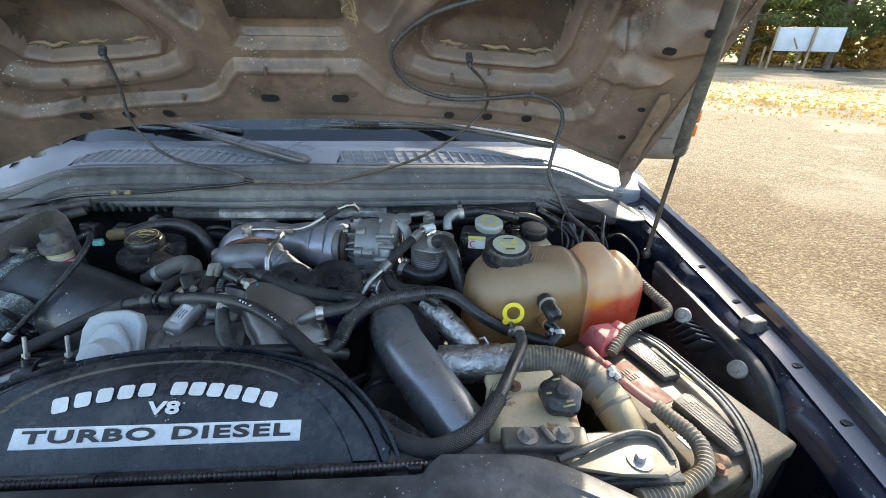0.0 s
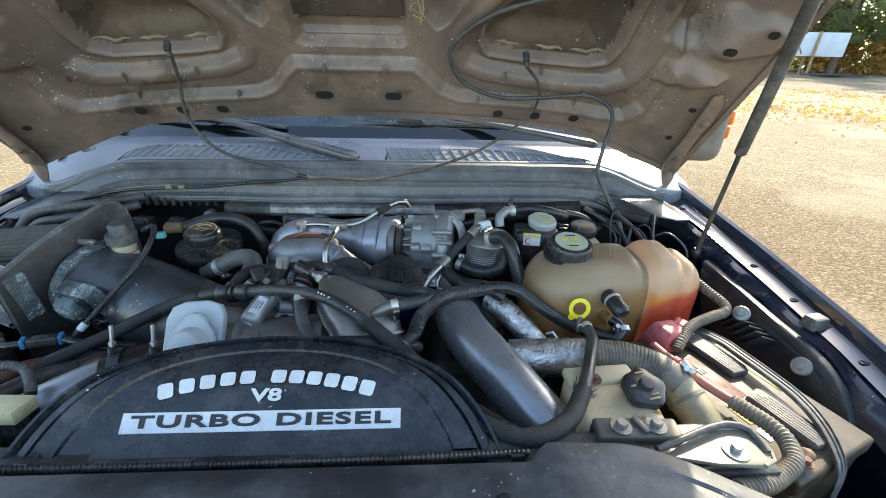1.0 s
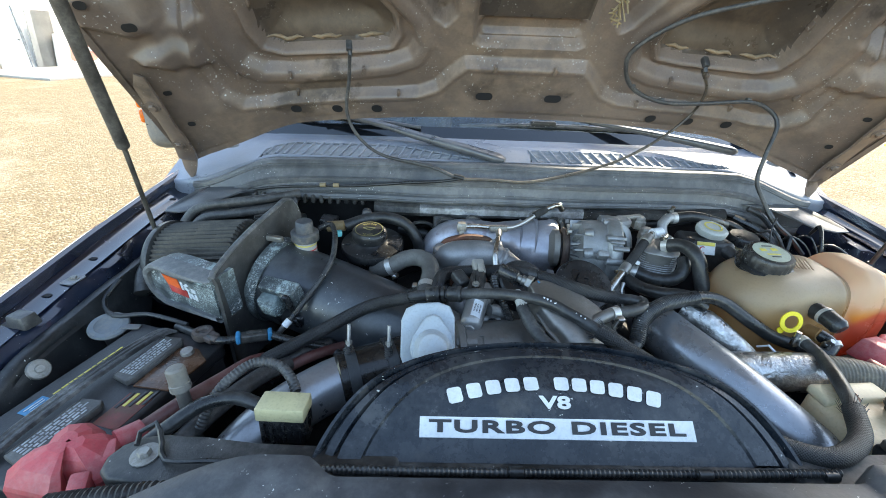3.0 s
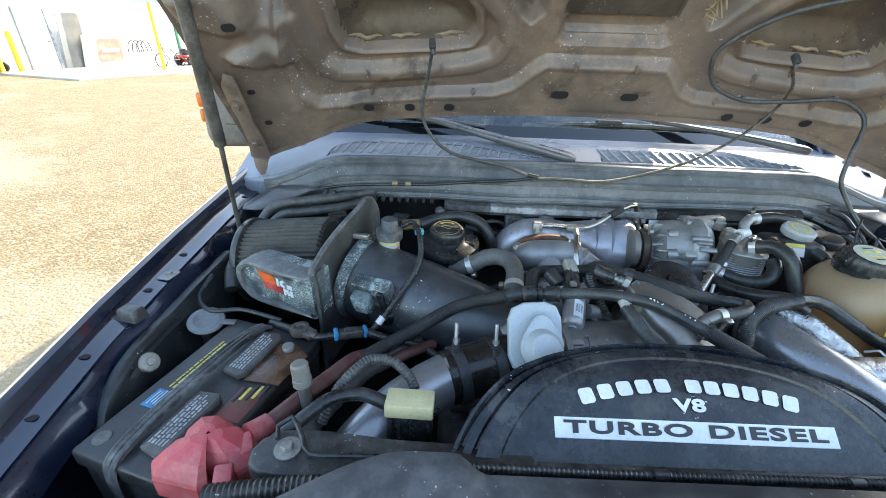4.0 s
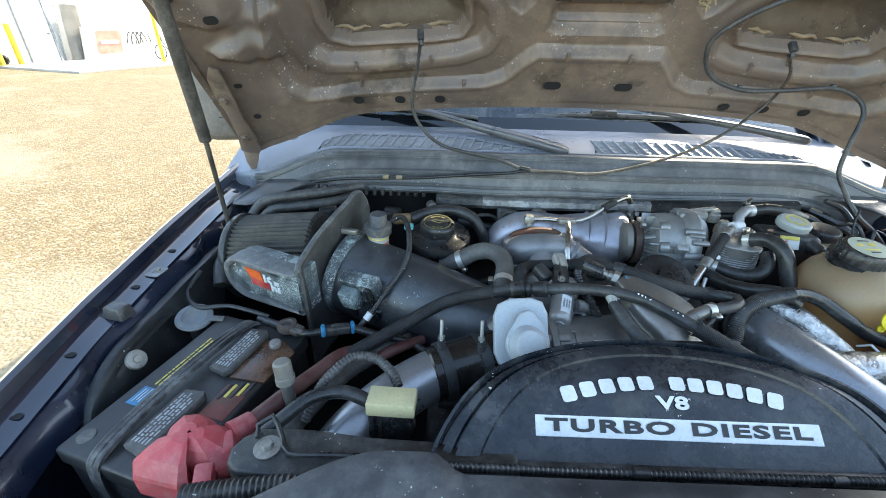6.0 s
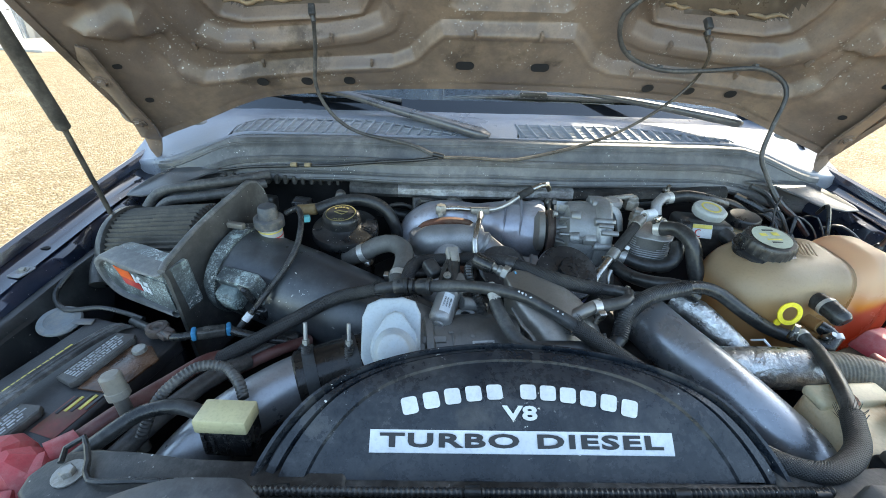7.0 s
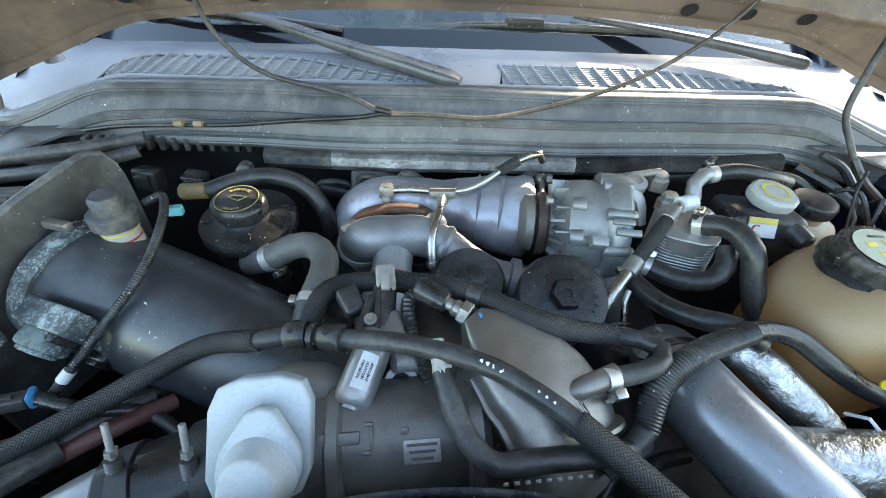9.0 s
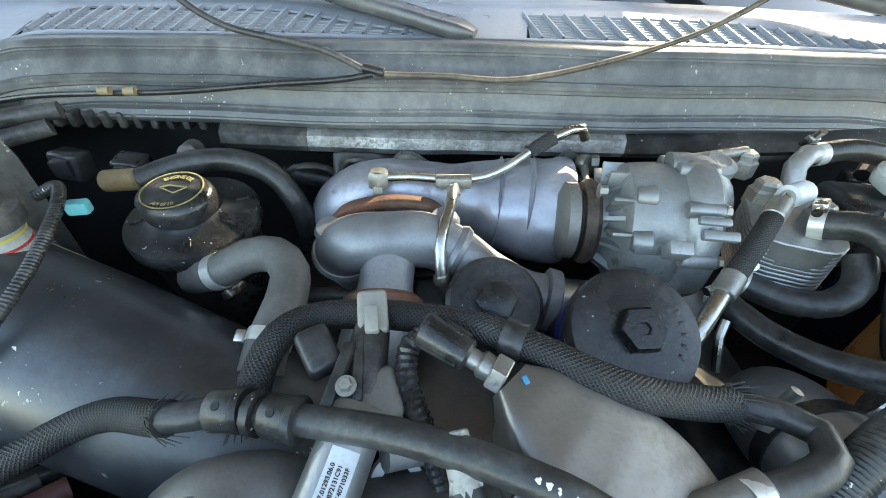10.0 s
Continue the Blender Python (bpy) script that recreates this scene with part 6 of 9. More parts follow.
# drain line with fittings over the shield
oil_line = thing("oil_feed_line", "bright metal oil feed line with braided joint", "oil line", (-0.13, 0.93, 1.2))
bm = nb()
OL = [(-0.135, 0.925, 1.235), (-0.1, 0.928, 1.236), (-0.05, 0.93, 1.232), (-0.01, 0.935, 1.233), (0.02, 0.945, 1.243), (0.045, 0.955, 1.257)]
tube(bm, OL, 0.0055, 10)
part("metal_line", bm, CHROME, oil_line)
bm = nb()
tube(bm, [(0.045, 0.955, 1.257), (0.075, 0.968, 1.27)], 0.009, 12)
part("braided_joint", bm, BRAID, oil_line)
bm = nb()
tube(bm, [(0.075, 0.968, 1.27), (0.095, 0.975, 1.277), (0.113, 0.985, 1.275), (0.122, 0.99, 1.26)], 0.0065, 10)
part("end_line", bm, CHROME, oil_line)
bm = nb()
lathe(bm, [(0.013, 0), (0.013, 0.016), (0.01, 0.02)], (-0.135, 0.925, 1.225), (0, 0, 1), 6)
box(bm, (-0.135, 0.915, 1.21), (0.012, 0.006, 0.04), 0.002)
part("banjo_bolt", bm, ZINC, oil_line)
bm = nb()
box(bm, (-0.047, 0.918, 1.236), (0.042, 0.014, 0.014), 0.003)
lathe(bm, [(0.008, 0), (0.008, 0.01)], (-0.047, 0.908, 1.234), (0, -0.6, -0.3), 6)
part("bracket", bm, ZINC, oil_line)
bm = nb()
tube(bm, [(-0.047, 0.908, 1.234), (-0.05, 0.885, 1.23), (-0.058, 0.854, 1.222), (-0.063, 0.83, 1.205), (-0.06, 0.815, 1.18), (-0.052, 0.808, 1.15), (-0.046, 0.808, 1.12)], 0.0068, 12)
lathe(bm, [(0.009, -0.005), (0.01, 0), (0.009, 0.005)], (-0.06, 0.814, 1.178), (0.2, -0.3, -0.9), 16)
part("drop_line", bm, CHROME, oil_line)

comp = thing("compressor_housing", "cast aluminium compressor housing with bolted flange", "compressor", (0.16, 0.88, 1.05))
CW = Vector((1, -0.12, 0.02)).normalized()
C0 = Vector((0.098, 0.893, 1.2))
bm = nb()
lathe(bm, [(0.03, 0), (0.036, 0.002), (0.038, 0.026), (0.046, 0.034), (0.062, 0.038), (0.069, 0.042), (0.071, 0.05), (0.073, 0.07), (0.071, 0.095), (0.078, 0.1), (0.08, 0.104), (0.08, 0.122), (0.076, 0.127), (0.06, 0.132), (0.035, 0.134), (0.03, 0.128), (0.005, 0.126)], C0, CW, 56, wobble=lambda a, h: 1 + 0.03 * math.cos(3 * a + 1))
COMP = mat("dull_compressor_casting", (0.29, 0.3, 0.305), 0.42, 0.55, 0.3, 14, 0.16, 300, 0.4, (0.22, 0.215, 0.205), 18, stain=(0.13, 0.125, 0.12), stain_at=0.6)
body = part("housing", bm, COMP, comp)
t = frame_to(CW)
for k in range(9):
    a = 2 * math.pi * k / 9 + 0.2
    q = C0 + t @ Vector((0.074 * math.cos(a), 0.074 * math.sin(a), 0.09))
    bm = nb()
    cyl(bm, q, q + CW * 0.034, 0.0085, seg=14, chamfer=0.001)
    part("flange_lug", bm, COMP, body)
    bm = nb()
    hex_bolt(bm, q + CW * 0.034, 0.006, 0.006, CW, 1.3)
    part("flange_bolt", bm, ZINC, body)
for a in (35, 65, 95, 125, 155):
    q = C0 + t @ Vector((0.055 * math.cos(radians(a)), 0.055 * math.sin(radians(a)), 0.034))
    bm = nb()
    box(bm, q, (0.03, 0.004, 0.024), 0.001, t @ turned(0, 0, a))
    part("cooling_rib", bm, COMP, body)
bm = nb()
box(bm, C0 + t @ Vector((0.0, 0.0, 0.05)) + Vector((0.0, -0.062, 0.02)), (0.024, 0.014, 0.028), 0.003, t)
part("cast_pad", bm, COMP, body)
bm = nb()
tube(bm, [(0.185, 0.9, 1.276), (0.22, 0.895, 1.274), (0.245, 0.88, 1.252), (0.252, 0.865, 1.22)], [0.014, 0.016, 0.015, 0.012], 14, squash=0.6)
part("bracket_arm", bm, COMP, comp)
bm = nb()
lathe(bm, [(0.02, 0), (0.02, 0.01), (0.012, 0.014), (0.008, 0.013)], (0.238, 0.9, 1.266), (0, -0.2, 1), 22)
part("washer_boss", bm, COMP, comp)
bm = nb()
cyl(bm, (0.2, 0.915, 1.268), (0.3, 0.945, 1.268), 0.006, seg=12)
part("tie_rod", bm, ZINC, comp)
bm = nb()
tube(bm, [(0.119, 0.966, 1.237), (0.114, 0.93, 1.23), (0.107, 0.89, 1.218)], [0.006, 0.0042, 0.006], 10)
lathe(bm, [(0.009, -0.007), (0.011, -0.004), (0.011, 0.004), (0.009, 0.007)], (0.119, 0.966, 1.238), (0.5, -0.8, 0.3), 16)
lathe(bm, [(0.009, 0), (0.009, 0.009)], (0.126, 0.962, 1.241), (1, -0.2, 0.1), 6)
lathe(bm, [(0.008, -0.006), (0.01, -0.003), (0.01, 0.003), (0.008, 0.006)], (0.107, 0.889, 1.216), (0.5, -0.8, 0.3), 16)
part("actuator_link", bm, ALU_D, comp)
for q, sz, tn in (((0.165, 0.80, 1.232), (0.022, 0.014, 0.022), (35, 0, -8)), ((0.205, 0.806, 1.245), (0.034, 0.01, 0.008), (35, 0, -8)), ((0.197, 0.812, 1.258), (0.03, 0.008, 0.006), (35, 0, -8)), ((0.19, 0.82, 1.15), (0.024, 0.02, 0.05), (0, 0, -8))):
    bm = nb()
    box(bm, q, sz, 0.002, turned(*tn), 2)
    part("cast_pad", bm, COMP, comp)
for a in (100, 140, 175, 215, 250):
    ca, sa = math.cos(radians(a)), math.sin(radians(a))
    bm = nb()
    pts = [C0 + t @ Vector((r_ * ca, r_ * sa, h_)) for r_, h_ in ((0.036, 0.006), (0.067, 0.05), (0.034, 0.05))]
    side = t @ Vector((-sa, ca, 0)) * 0.0022
    lo, hi = [bm.verts.new(p - side) for p in pts], [bm.verts.new(p + side) for p in pts]
    bm.faces.new(lo)
    bm.faces.new(hi[::-1])
    for i in range(3):
        bm.faces.new((lo[i], lo[(i + 1) % 3], hi[(i + 1) % 3], hi[i]))
    part("gusset", bm, COMP, comp)
for a, h_ in ((120, 0.05), (205, 0.05), (160, 0.048)):
    q = C0 + t @ Vector((0.066 * math.cos(radians(a)), 0.066 * math.sin(radians(a)), h_ - 0.006))
    bm = nb()
    cyl(bm, q, q + CW * 0.02, 0.011, 0.013, 16, 0.002)
    part("cast_boss", bm, COMP, comp)
bm = nb()
lathe(bm, [(0.03, -0.02), (0.045, -0.012), (0.045, 0.0), (0.03, 0.006)], C0 - CW * 0.004, CW, 36)
part("centre_section", bm, ALU_D, comp, "dark centre housing")
bm = nb()
lathe(bm, [(0.036, -0.006), (0.046, -0.006), (0.05, -0.001), (0.05, 0.005), (0.046, 0.01), (0.036, 0.01)], C0 + CW * 0.008, CW, 40)
vband = part("vband_ring", bm, mat("dark_rusty_band", (0.05, 0.033, 0.028), 0.6, 0.4, 0.4, 30, 0.4, 260, 0.3), comp, "dark rusty V-band ring")
bm = nb()
hex_bolt(bm, C0 + t @ Vector((-0.02, 0.054, 0.01)), 0.006, 0.008, CW, 1.3)
part("vband_bolt", bm, ZINC, vband)
bm = nb()
tube(bm, [(0.2, 0.83, 1.15), (0.21, 0.81, 1.11), (0.22, 0.8, 1.0)], 0.035, 20)
part("outlet", bm, ALU_D, comp)

# ---- oil cooler, its fittings and lines ----
cooler = thing("oil_cooler", "stacked-plate aluminium oil cooler", "oil cooler", (0.3, 0.84, 1.12))
for k in range(13):
    bm = nb()
    prism(bm, rounded(0.085, 0.1, 0.026, 4), 0.0034, 0.001, (0.307, 0.846, 1.175 + 0.0052 * k), turned(4, 0, -22), 1)
    part("plate", bm, ALU, cooler)
bm = nb()
prism(bm, rounded(0.078, 0.094, 0.024, 4), 0.066, 0, (0.307, 0.846, 1.173), turned(4, 0, -22))
part("core", bm, ALU_D, cooler)
for q, r in (((0.29, 0.88, 1.246), 0.016), ((0.318, 0.835, 1.246), 0.014), ((0.3, 0.94, 1.25), 0.016)):
    bm = nb()
    lathe(bm, [(r, -0.01), (r, 0.008), (r * 0.8, 0.011), (r * 0.8, 0.017), (r * 0.62, 0.02)], q, (0, 0, 1), 6)
    part("fitting_nut", bm, ZINC, cooler)
bm = nb()
tube(bm, [(0.345, 0.905, 1.24), (0.345, 0.918, 1.262), (0.362, 0.93, 1.272), (0.385, 0.935, 1.27)], 0.0115, 14)
part("bent_fitting", bm, ALU, cooler)
hose("upper_rear_hose", [(0.378, 0.935, 1.27), (0.42, 0.94, 1.274), (0.47, 0.94, 1.266), (0.52, 0.95, 1.25)], 0.013, "black hose behind the oil cooler", RUBBER, sink=False, ends=((0, 30),))
fl = thing("fuel_line", "black flexible line with crimped metal ends and a paper tag", "fuel line", (0.22, 0.77, 1.19))
FL = [Vector(p) for p in ((0.158, 0.722, 1.18), (0.174, 0.738, 1.2), (0.204, 0.768, 1.218), (0.238, 0.8, 1.242), (0.27, 0.833, 1.258), (0.288, 0.848, 1.265), (0.312, 0.858, 1.265))]
bm = nb()
tube(bm, FL[:3], 0.0078, 12)
part("metal_end", bm, CHROME, fl)
bm = nb()
tube(bm, FL[2:5], 0.0098, 14)
part("rubber_line", bm, BRAID, fl)
bm = nb()
tube(bm, FL[4:], 0.0075, 12)
part("metal_end", bm, CHROME, fl)
for q, w in ((FL[2], FL[3] - FL[2]), (FL[4], FL[4] - FL[3])):
    bm = nb()
    cyl(bm, q - w.normalized() * 0.012, q + w.normalized() * 0.012, 0.0112, seg=18, chamfer=0.001)
    part("crimp", bm, ZINC, fl)
bm = nb()
tube(bm, [FL[5], FL[5] + Vector((0.022, 0.008, 0.001))], 0.0122, 14)
part("paper_tag", bm, WHITE, fl, "white paper tag")
bm = nb()
tube(bm, [(0.19, 0.715, 1.16), (0.188, 0.73, 1.19), (0.195, 0.74, 1.2)], 0.004, 8)
part("thin_line", bm, CHROME, fl)
stud = nb()
cyl(stud, (0.178, 0.652, 1.185), (0.19, 0.656, 1.222), 0.0045, seg=12)
lathe(stud, [(0.009, 0), (0.009, 0.008)], (0.178, 0.652, 1.185), (0.3, 0.1, 0.95), 6)
single("threaded_stud", stud, ZINC, "plated threaded stud beside the oil filter", "stud")

# ---- module with caps behind the coolant tank ----
mod = thing("fuel_module", "black fuel conditioning module with a yellow warning tag", "engine module", (0.42, 0.87, 1.1))
bm = nb()
box(bm, (0.425, 0.868, 1.215), (0.105, 0.085, 0.075), 0.012, turned(-6, 0, -10), 3)
part("module_body", bm, BLACK, mod)
bm = nb()
cyl(bm, (0.452, 0.835, 1.238), (0.462, 0.805, 1.23), 0.016, 0.014, 18, 0.003)
part("port", bm, BLACK, mod)
bm = nb()
lathe(bm, [(0.026, -0.012), (0.031, -0.01), (0.033, -0.004), (0.033, 0.004), (0.029, 0.008), (0.003, 0.0085)], (0.438, 0.875, 1.268), (0.05, -0.15, 1), 28, wobble=lambda a, h: 1 + 0.025 * math.cos(8 * a))
cap = part("cap", bm, mat("pale_grey_cap", (0.4, 0.43, 0.42), 0.5, 0, 0.15, 20, 0.1, 260, 0.3), mod, "pale cap with a yellow symbol")
bm = nb()
lathe(bm, [(0.016, 0.0086), (0.02, 0.0086), (0.02, 0.0094), (0.016, 0.0094)], (0.438, 0.875, 1.268), (0.05, -0.15, 1), 24, ring=True)
part("cap_symbol", bm, LABEL_Y, cap)
bm = nb()
box(bm, (0.405, 0.828, 1.243), (0.038, 0.002, 0.028), 0.0005, turned(-28, 0, -10))
tag = part("warning_tag", bm, WHITE, mod, "white tag with yellow band")
bm = nb()
box(bm, (0.4042, 0.8305, 1.2525), (0.037, 0.002, 0.008), 0.0004, turned(-28, 0, -10))
part("yellow_band", bm, LABEL_Y, tag)
bm = nb()
lathe(bm, [(0.006, -0.0012), (0.008, -0.0012), (0.008, 0.0012), (0.006, 0.0012)], (0.3975, 0.8265, 1.2395), (0.1, -0.85, 0.45), 18, ring=True)
part("tag_symbol", bm, LABEL_R, tag)
brake = thing("brake_reservoir", "ivory brake fluid reservoir with black cap", "reservoir", (0.56, 0.93, 1.1))
bm = nb()
box(bm, (0.552, 0.93, 1.165), (0.13, 0.09, 0.075), 0.025, turned(0, 0, 5), 4, 0.9)
lathe(bm, [(0.026, -0.02), (0.026, 0.015)], (0.56, 0.925, 1.205), (0, -0.1, 1), 24)
part("tank", bm, IVORY, brake)
bm = nb()
lathe(bm, [(0.03, -0.01), (0.034, -0.006), (0.034, 0.01), (0.031, 0.014), (0.02, 0.0155), (0.003, 0.0155)], (0.56, 0.925, 1.222), (0, -0.1, 1), 30, wobble=lambda a, h: 1 + 0.02 * math.cos(16 * a))
part("cap", bm, BLACK, brake)

# ---- coolant expansion tank ----
def build_tank():
    ob = thing("coolant_tank", "milky tan coolant expansion tank part full of orange coolant", "coolant tank", (0.55, 0.72, 1.0))

    def loft(x0, x1, material, name, n=16, label="", cut=None):
        bm = nb()
        rows = []
        for x in np.linspace(x0, x1, n):
            k = (x - 0.365) / 0.39
            end = math.sqrt(max(0.0, 1 - ((k - 0.5) / 0.5) ** 6)) if 0 < k < 1 else 0.0
            dip = math.exp(-((x - 0.604) / 0.013) ** 2)
            dip2 = math.exp(-((x - 0.676) / 0.012) ** 2)
            bulge = 0.006 * math.cos((x - 0.44) * 26) - 0.012 * dip - 0.006 * dip2
            yf = 0.628 - bulge + 0.06 * k * k + 0.02 * (1 - end)
            yb = 0.825 - 0.04 * abs(k - 0.5) * 2
            zt = 1.262 + 0.004 * math.sin(k * 9) - 0.02 * smoothstep(0.78, 1.0, k) - 0.04 * (1 - end) + 0.01 * smoothstep(0.6, 0.68, k) * smoothstep(0.85, 0.75, k) - 0.012 * dip - 0.016 * dip2
            zb = 1.04
            cy, cz, hy, hz = (yf + yb) / 2, (zt + zb) / 2, (yb - yf) / 2 * (0.3 + 0.7 * end), (zt - zb) / 2 * (0.5 + 0.5 * end)
            ring = []
            for j in range(40):
                a = 2 * math.pi * j / 40
                c, s = math.cos(a), math.sin(a)
                e = 0.55
                ring.append((x, cy + hy * math.copysign(abs(c) ** e, c), cz + hz * math.copysign(abs(s) ** e, s)))
            ring.append(ring[0])
            rows.append(ring)
        sheet(bm, rows)
        bmesh.ops.remove_doubles(bm, verts=bm.verts[:], dist=1e-5)
        bmesh.ops.holes_fill(bm, edges=bm.edges[:])
        if cut is not None:
            lo, hi = cut
            bmesh.ops.remove_doubles(bm, verts=bm.verts[:], dist=1e-5)
            if hi is not None:
                bmesh.ops.bisect_plane(bm, geom=bm.verts[:] + bm.edges[:] + bm.faces[:], plane_co=(0, 0, hi), plane_no=(0, 0, 1), clear_outer=True)
            if lo is not None:
                bmesh.ops.bisect_plane(bm, geom=bm.verts[:] + bm.edges[:] + bm.faces[:], plane_co=(0, 0, lo), plane_no=(0, 0, 1), clear_inner=True)
        bmesh.ops.remove_doubles(bm, verts=bm.verts[:], dist=1e-5)
        return part(name, bm, material, ob, label)

    loft(0.366, 0.606, TAN, "tank_chamber", 40)
    loft(0.604, 0.754, COOLANT, "coolant_chamber", 48, "orange and red coolant behind milky plastic")
    # cap
    at, up = Vector((0.452, 0.722, 1.258)), Vector((0.0, -0.16, 1)).normalized()
    bm = nb()
    lathe(bm, [(0.046, -0.012), (0.046, 0.0), (0.05, 0.003), (0.05, 0.008), (0.042, 0.01), (0.042, 0.03), (0.039, 0.034), (0.003, 0.035)], at, up, 72, wobble=lambda a, h: 1 + (0.022 * math.cos(24 * a) if h > 0.009 else 0))
    cap = part("pressure_cap", bm, BLACK, ob, "ribbed black pressure cap")
    bm = nb()
    lathe(bm, [(0.004, 0.0352), (0.032, 0.0352), (0.032, 0.0358), (0.004, 0.0358)], at, up, 40)
    disc = part("cap_label", bm, mat("pale_cap_label", (0.42, 0.45, 0.35), 0.5, 0, 0.1, 30, 0.05, 260, 0.3), cap, "pale cap label with yellow symbols")
    t = frame_to(up)
    for x, y, w, h in ((-0.012, 0.006, 0.012, 0.008), (0.01, 0.008, 0.012, 0.009), (0, -0.008, 0.026, 0.004), (0, -0.016, 0.018, 0.003), (0.002, 0.019, 0.02, 0.003)):
        bm = nb()
        box(bm, at + t @ Vector((x, y, 0.0362)), (w, h, 0.0006), 0.0002, t)
        part("symbol_bar", bm, BLACKPRINT if y > 0.01 or y < -0.01 else LABEL_Y, disc)
    # yellow ring badge on the front
    q, n = Vector((0.447, 0.612, 1.205)), Vector((-0.05, -0.96, 0.28)).normalized()
    bm = nb()
    lathe(bm, [(0.0125, 0), (0.02, 0), (0.02, 0.0022), (0.0125, 0.0022)], q, n, 30, ring=True)
    badge = part("yellow_ring", bm, YRING, ob, "yellow ring mark")
    bm = nb()
    lathe(bm, [(0.001, 0), (0.006, 0), (0.006, 0.0024), (0.001, 0.0024)], q + Vector((-0.013, 0, -0.018)), n, 16)
    part("ring_tab", bm, YRING, badge)
    # outlet elbow
    bm = nb()
    tube(bm, [(0.512, 0.64, 1.212), (0.514, 0.612, 1.214), (0.517, 0.597, 1.211)], [0.016, 0.0155, 0.015], 18)
    lathe(bm, [(0.015, 0), (0.0155, 0.006), (0.011, 0.013), (0.002, 0.015)], (0.517, 0.6, 1.2115), (0.2, -0.9, -0.3), 18)
    outlet = part("outlet_plug", bm, RUBBER, ob, "black rubber outlet plug")
    clamp_band("plug_clamp", (0.513, 0.62, 1.214), (0.05, -1, 0), 0.016, outlet, 0.006, screw=False)
    bm = nb()
    tube(bm, [(0.512, 0.645, 1.17), (0.513, 0.625, 1.173), (0.515, 0.612, 1.176)], 0.012, 16)
    part("lower_spigot", bm, TAN, ob)
    for i in range(7):
        bm = nb()
        box(bm, (0.505 + 0.007 * i, 0.725, 1.2665 - 0.0004 * i), (0.003, 0.05 - 0.003 * (i % 3), 0.0012), 0.0004, turned(0, 0, -24))
        part("moulded_print", bm, TAN, ob)
    return ob


build_tank()
hose("overflow_hose", [(0.745, 0.745, 1.2), (0.765, 0.7, 1.187), (0.776, 0.664, 1.18), (0.76, 0.64, 1.178), (0.72, 0.624, 1.178), (0.67, 0.6, 1.176), (0.635, 0.57, 1.17), (0.618, 0.553, 1.16)], 0.0105, "brown corrugated hose past the coolant tank", mat("tan_loom", (0.06, 0.052, 0.04), 0.5, 0, 0.2, 14, 0.1, 260, 0.5, (0.3, 0.25, 0.17), 14), ripple=(0.006, 0.0013))

# ---- batteries ----
STRAP = mat("worn_strap_rubber", (0.028, 0.028, 0.03), 0.4, 0.0, 0.3, 12, 0.2, 240, 0.55, (0.26, 0.26, 0.25), 14)
CAPPRINT = mat("worn_cap_print", (0.34, 0.35, 0.36), 0.6, 0.0, 0.3, 60, 0.05)


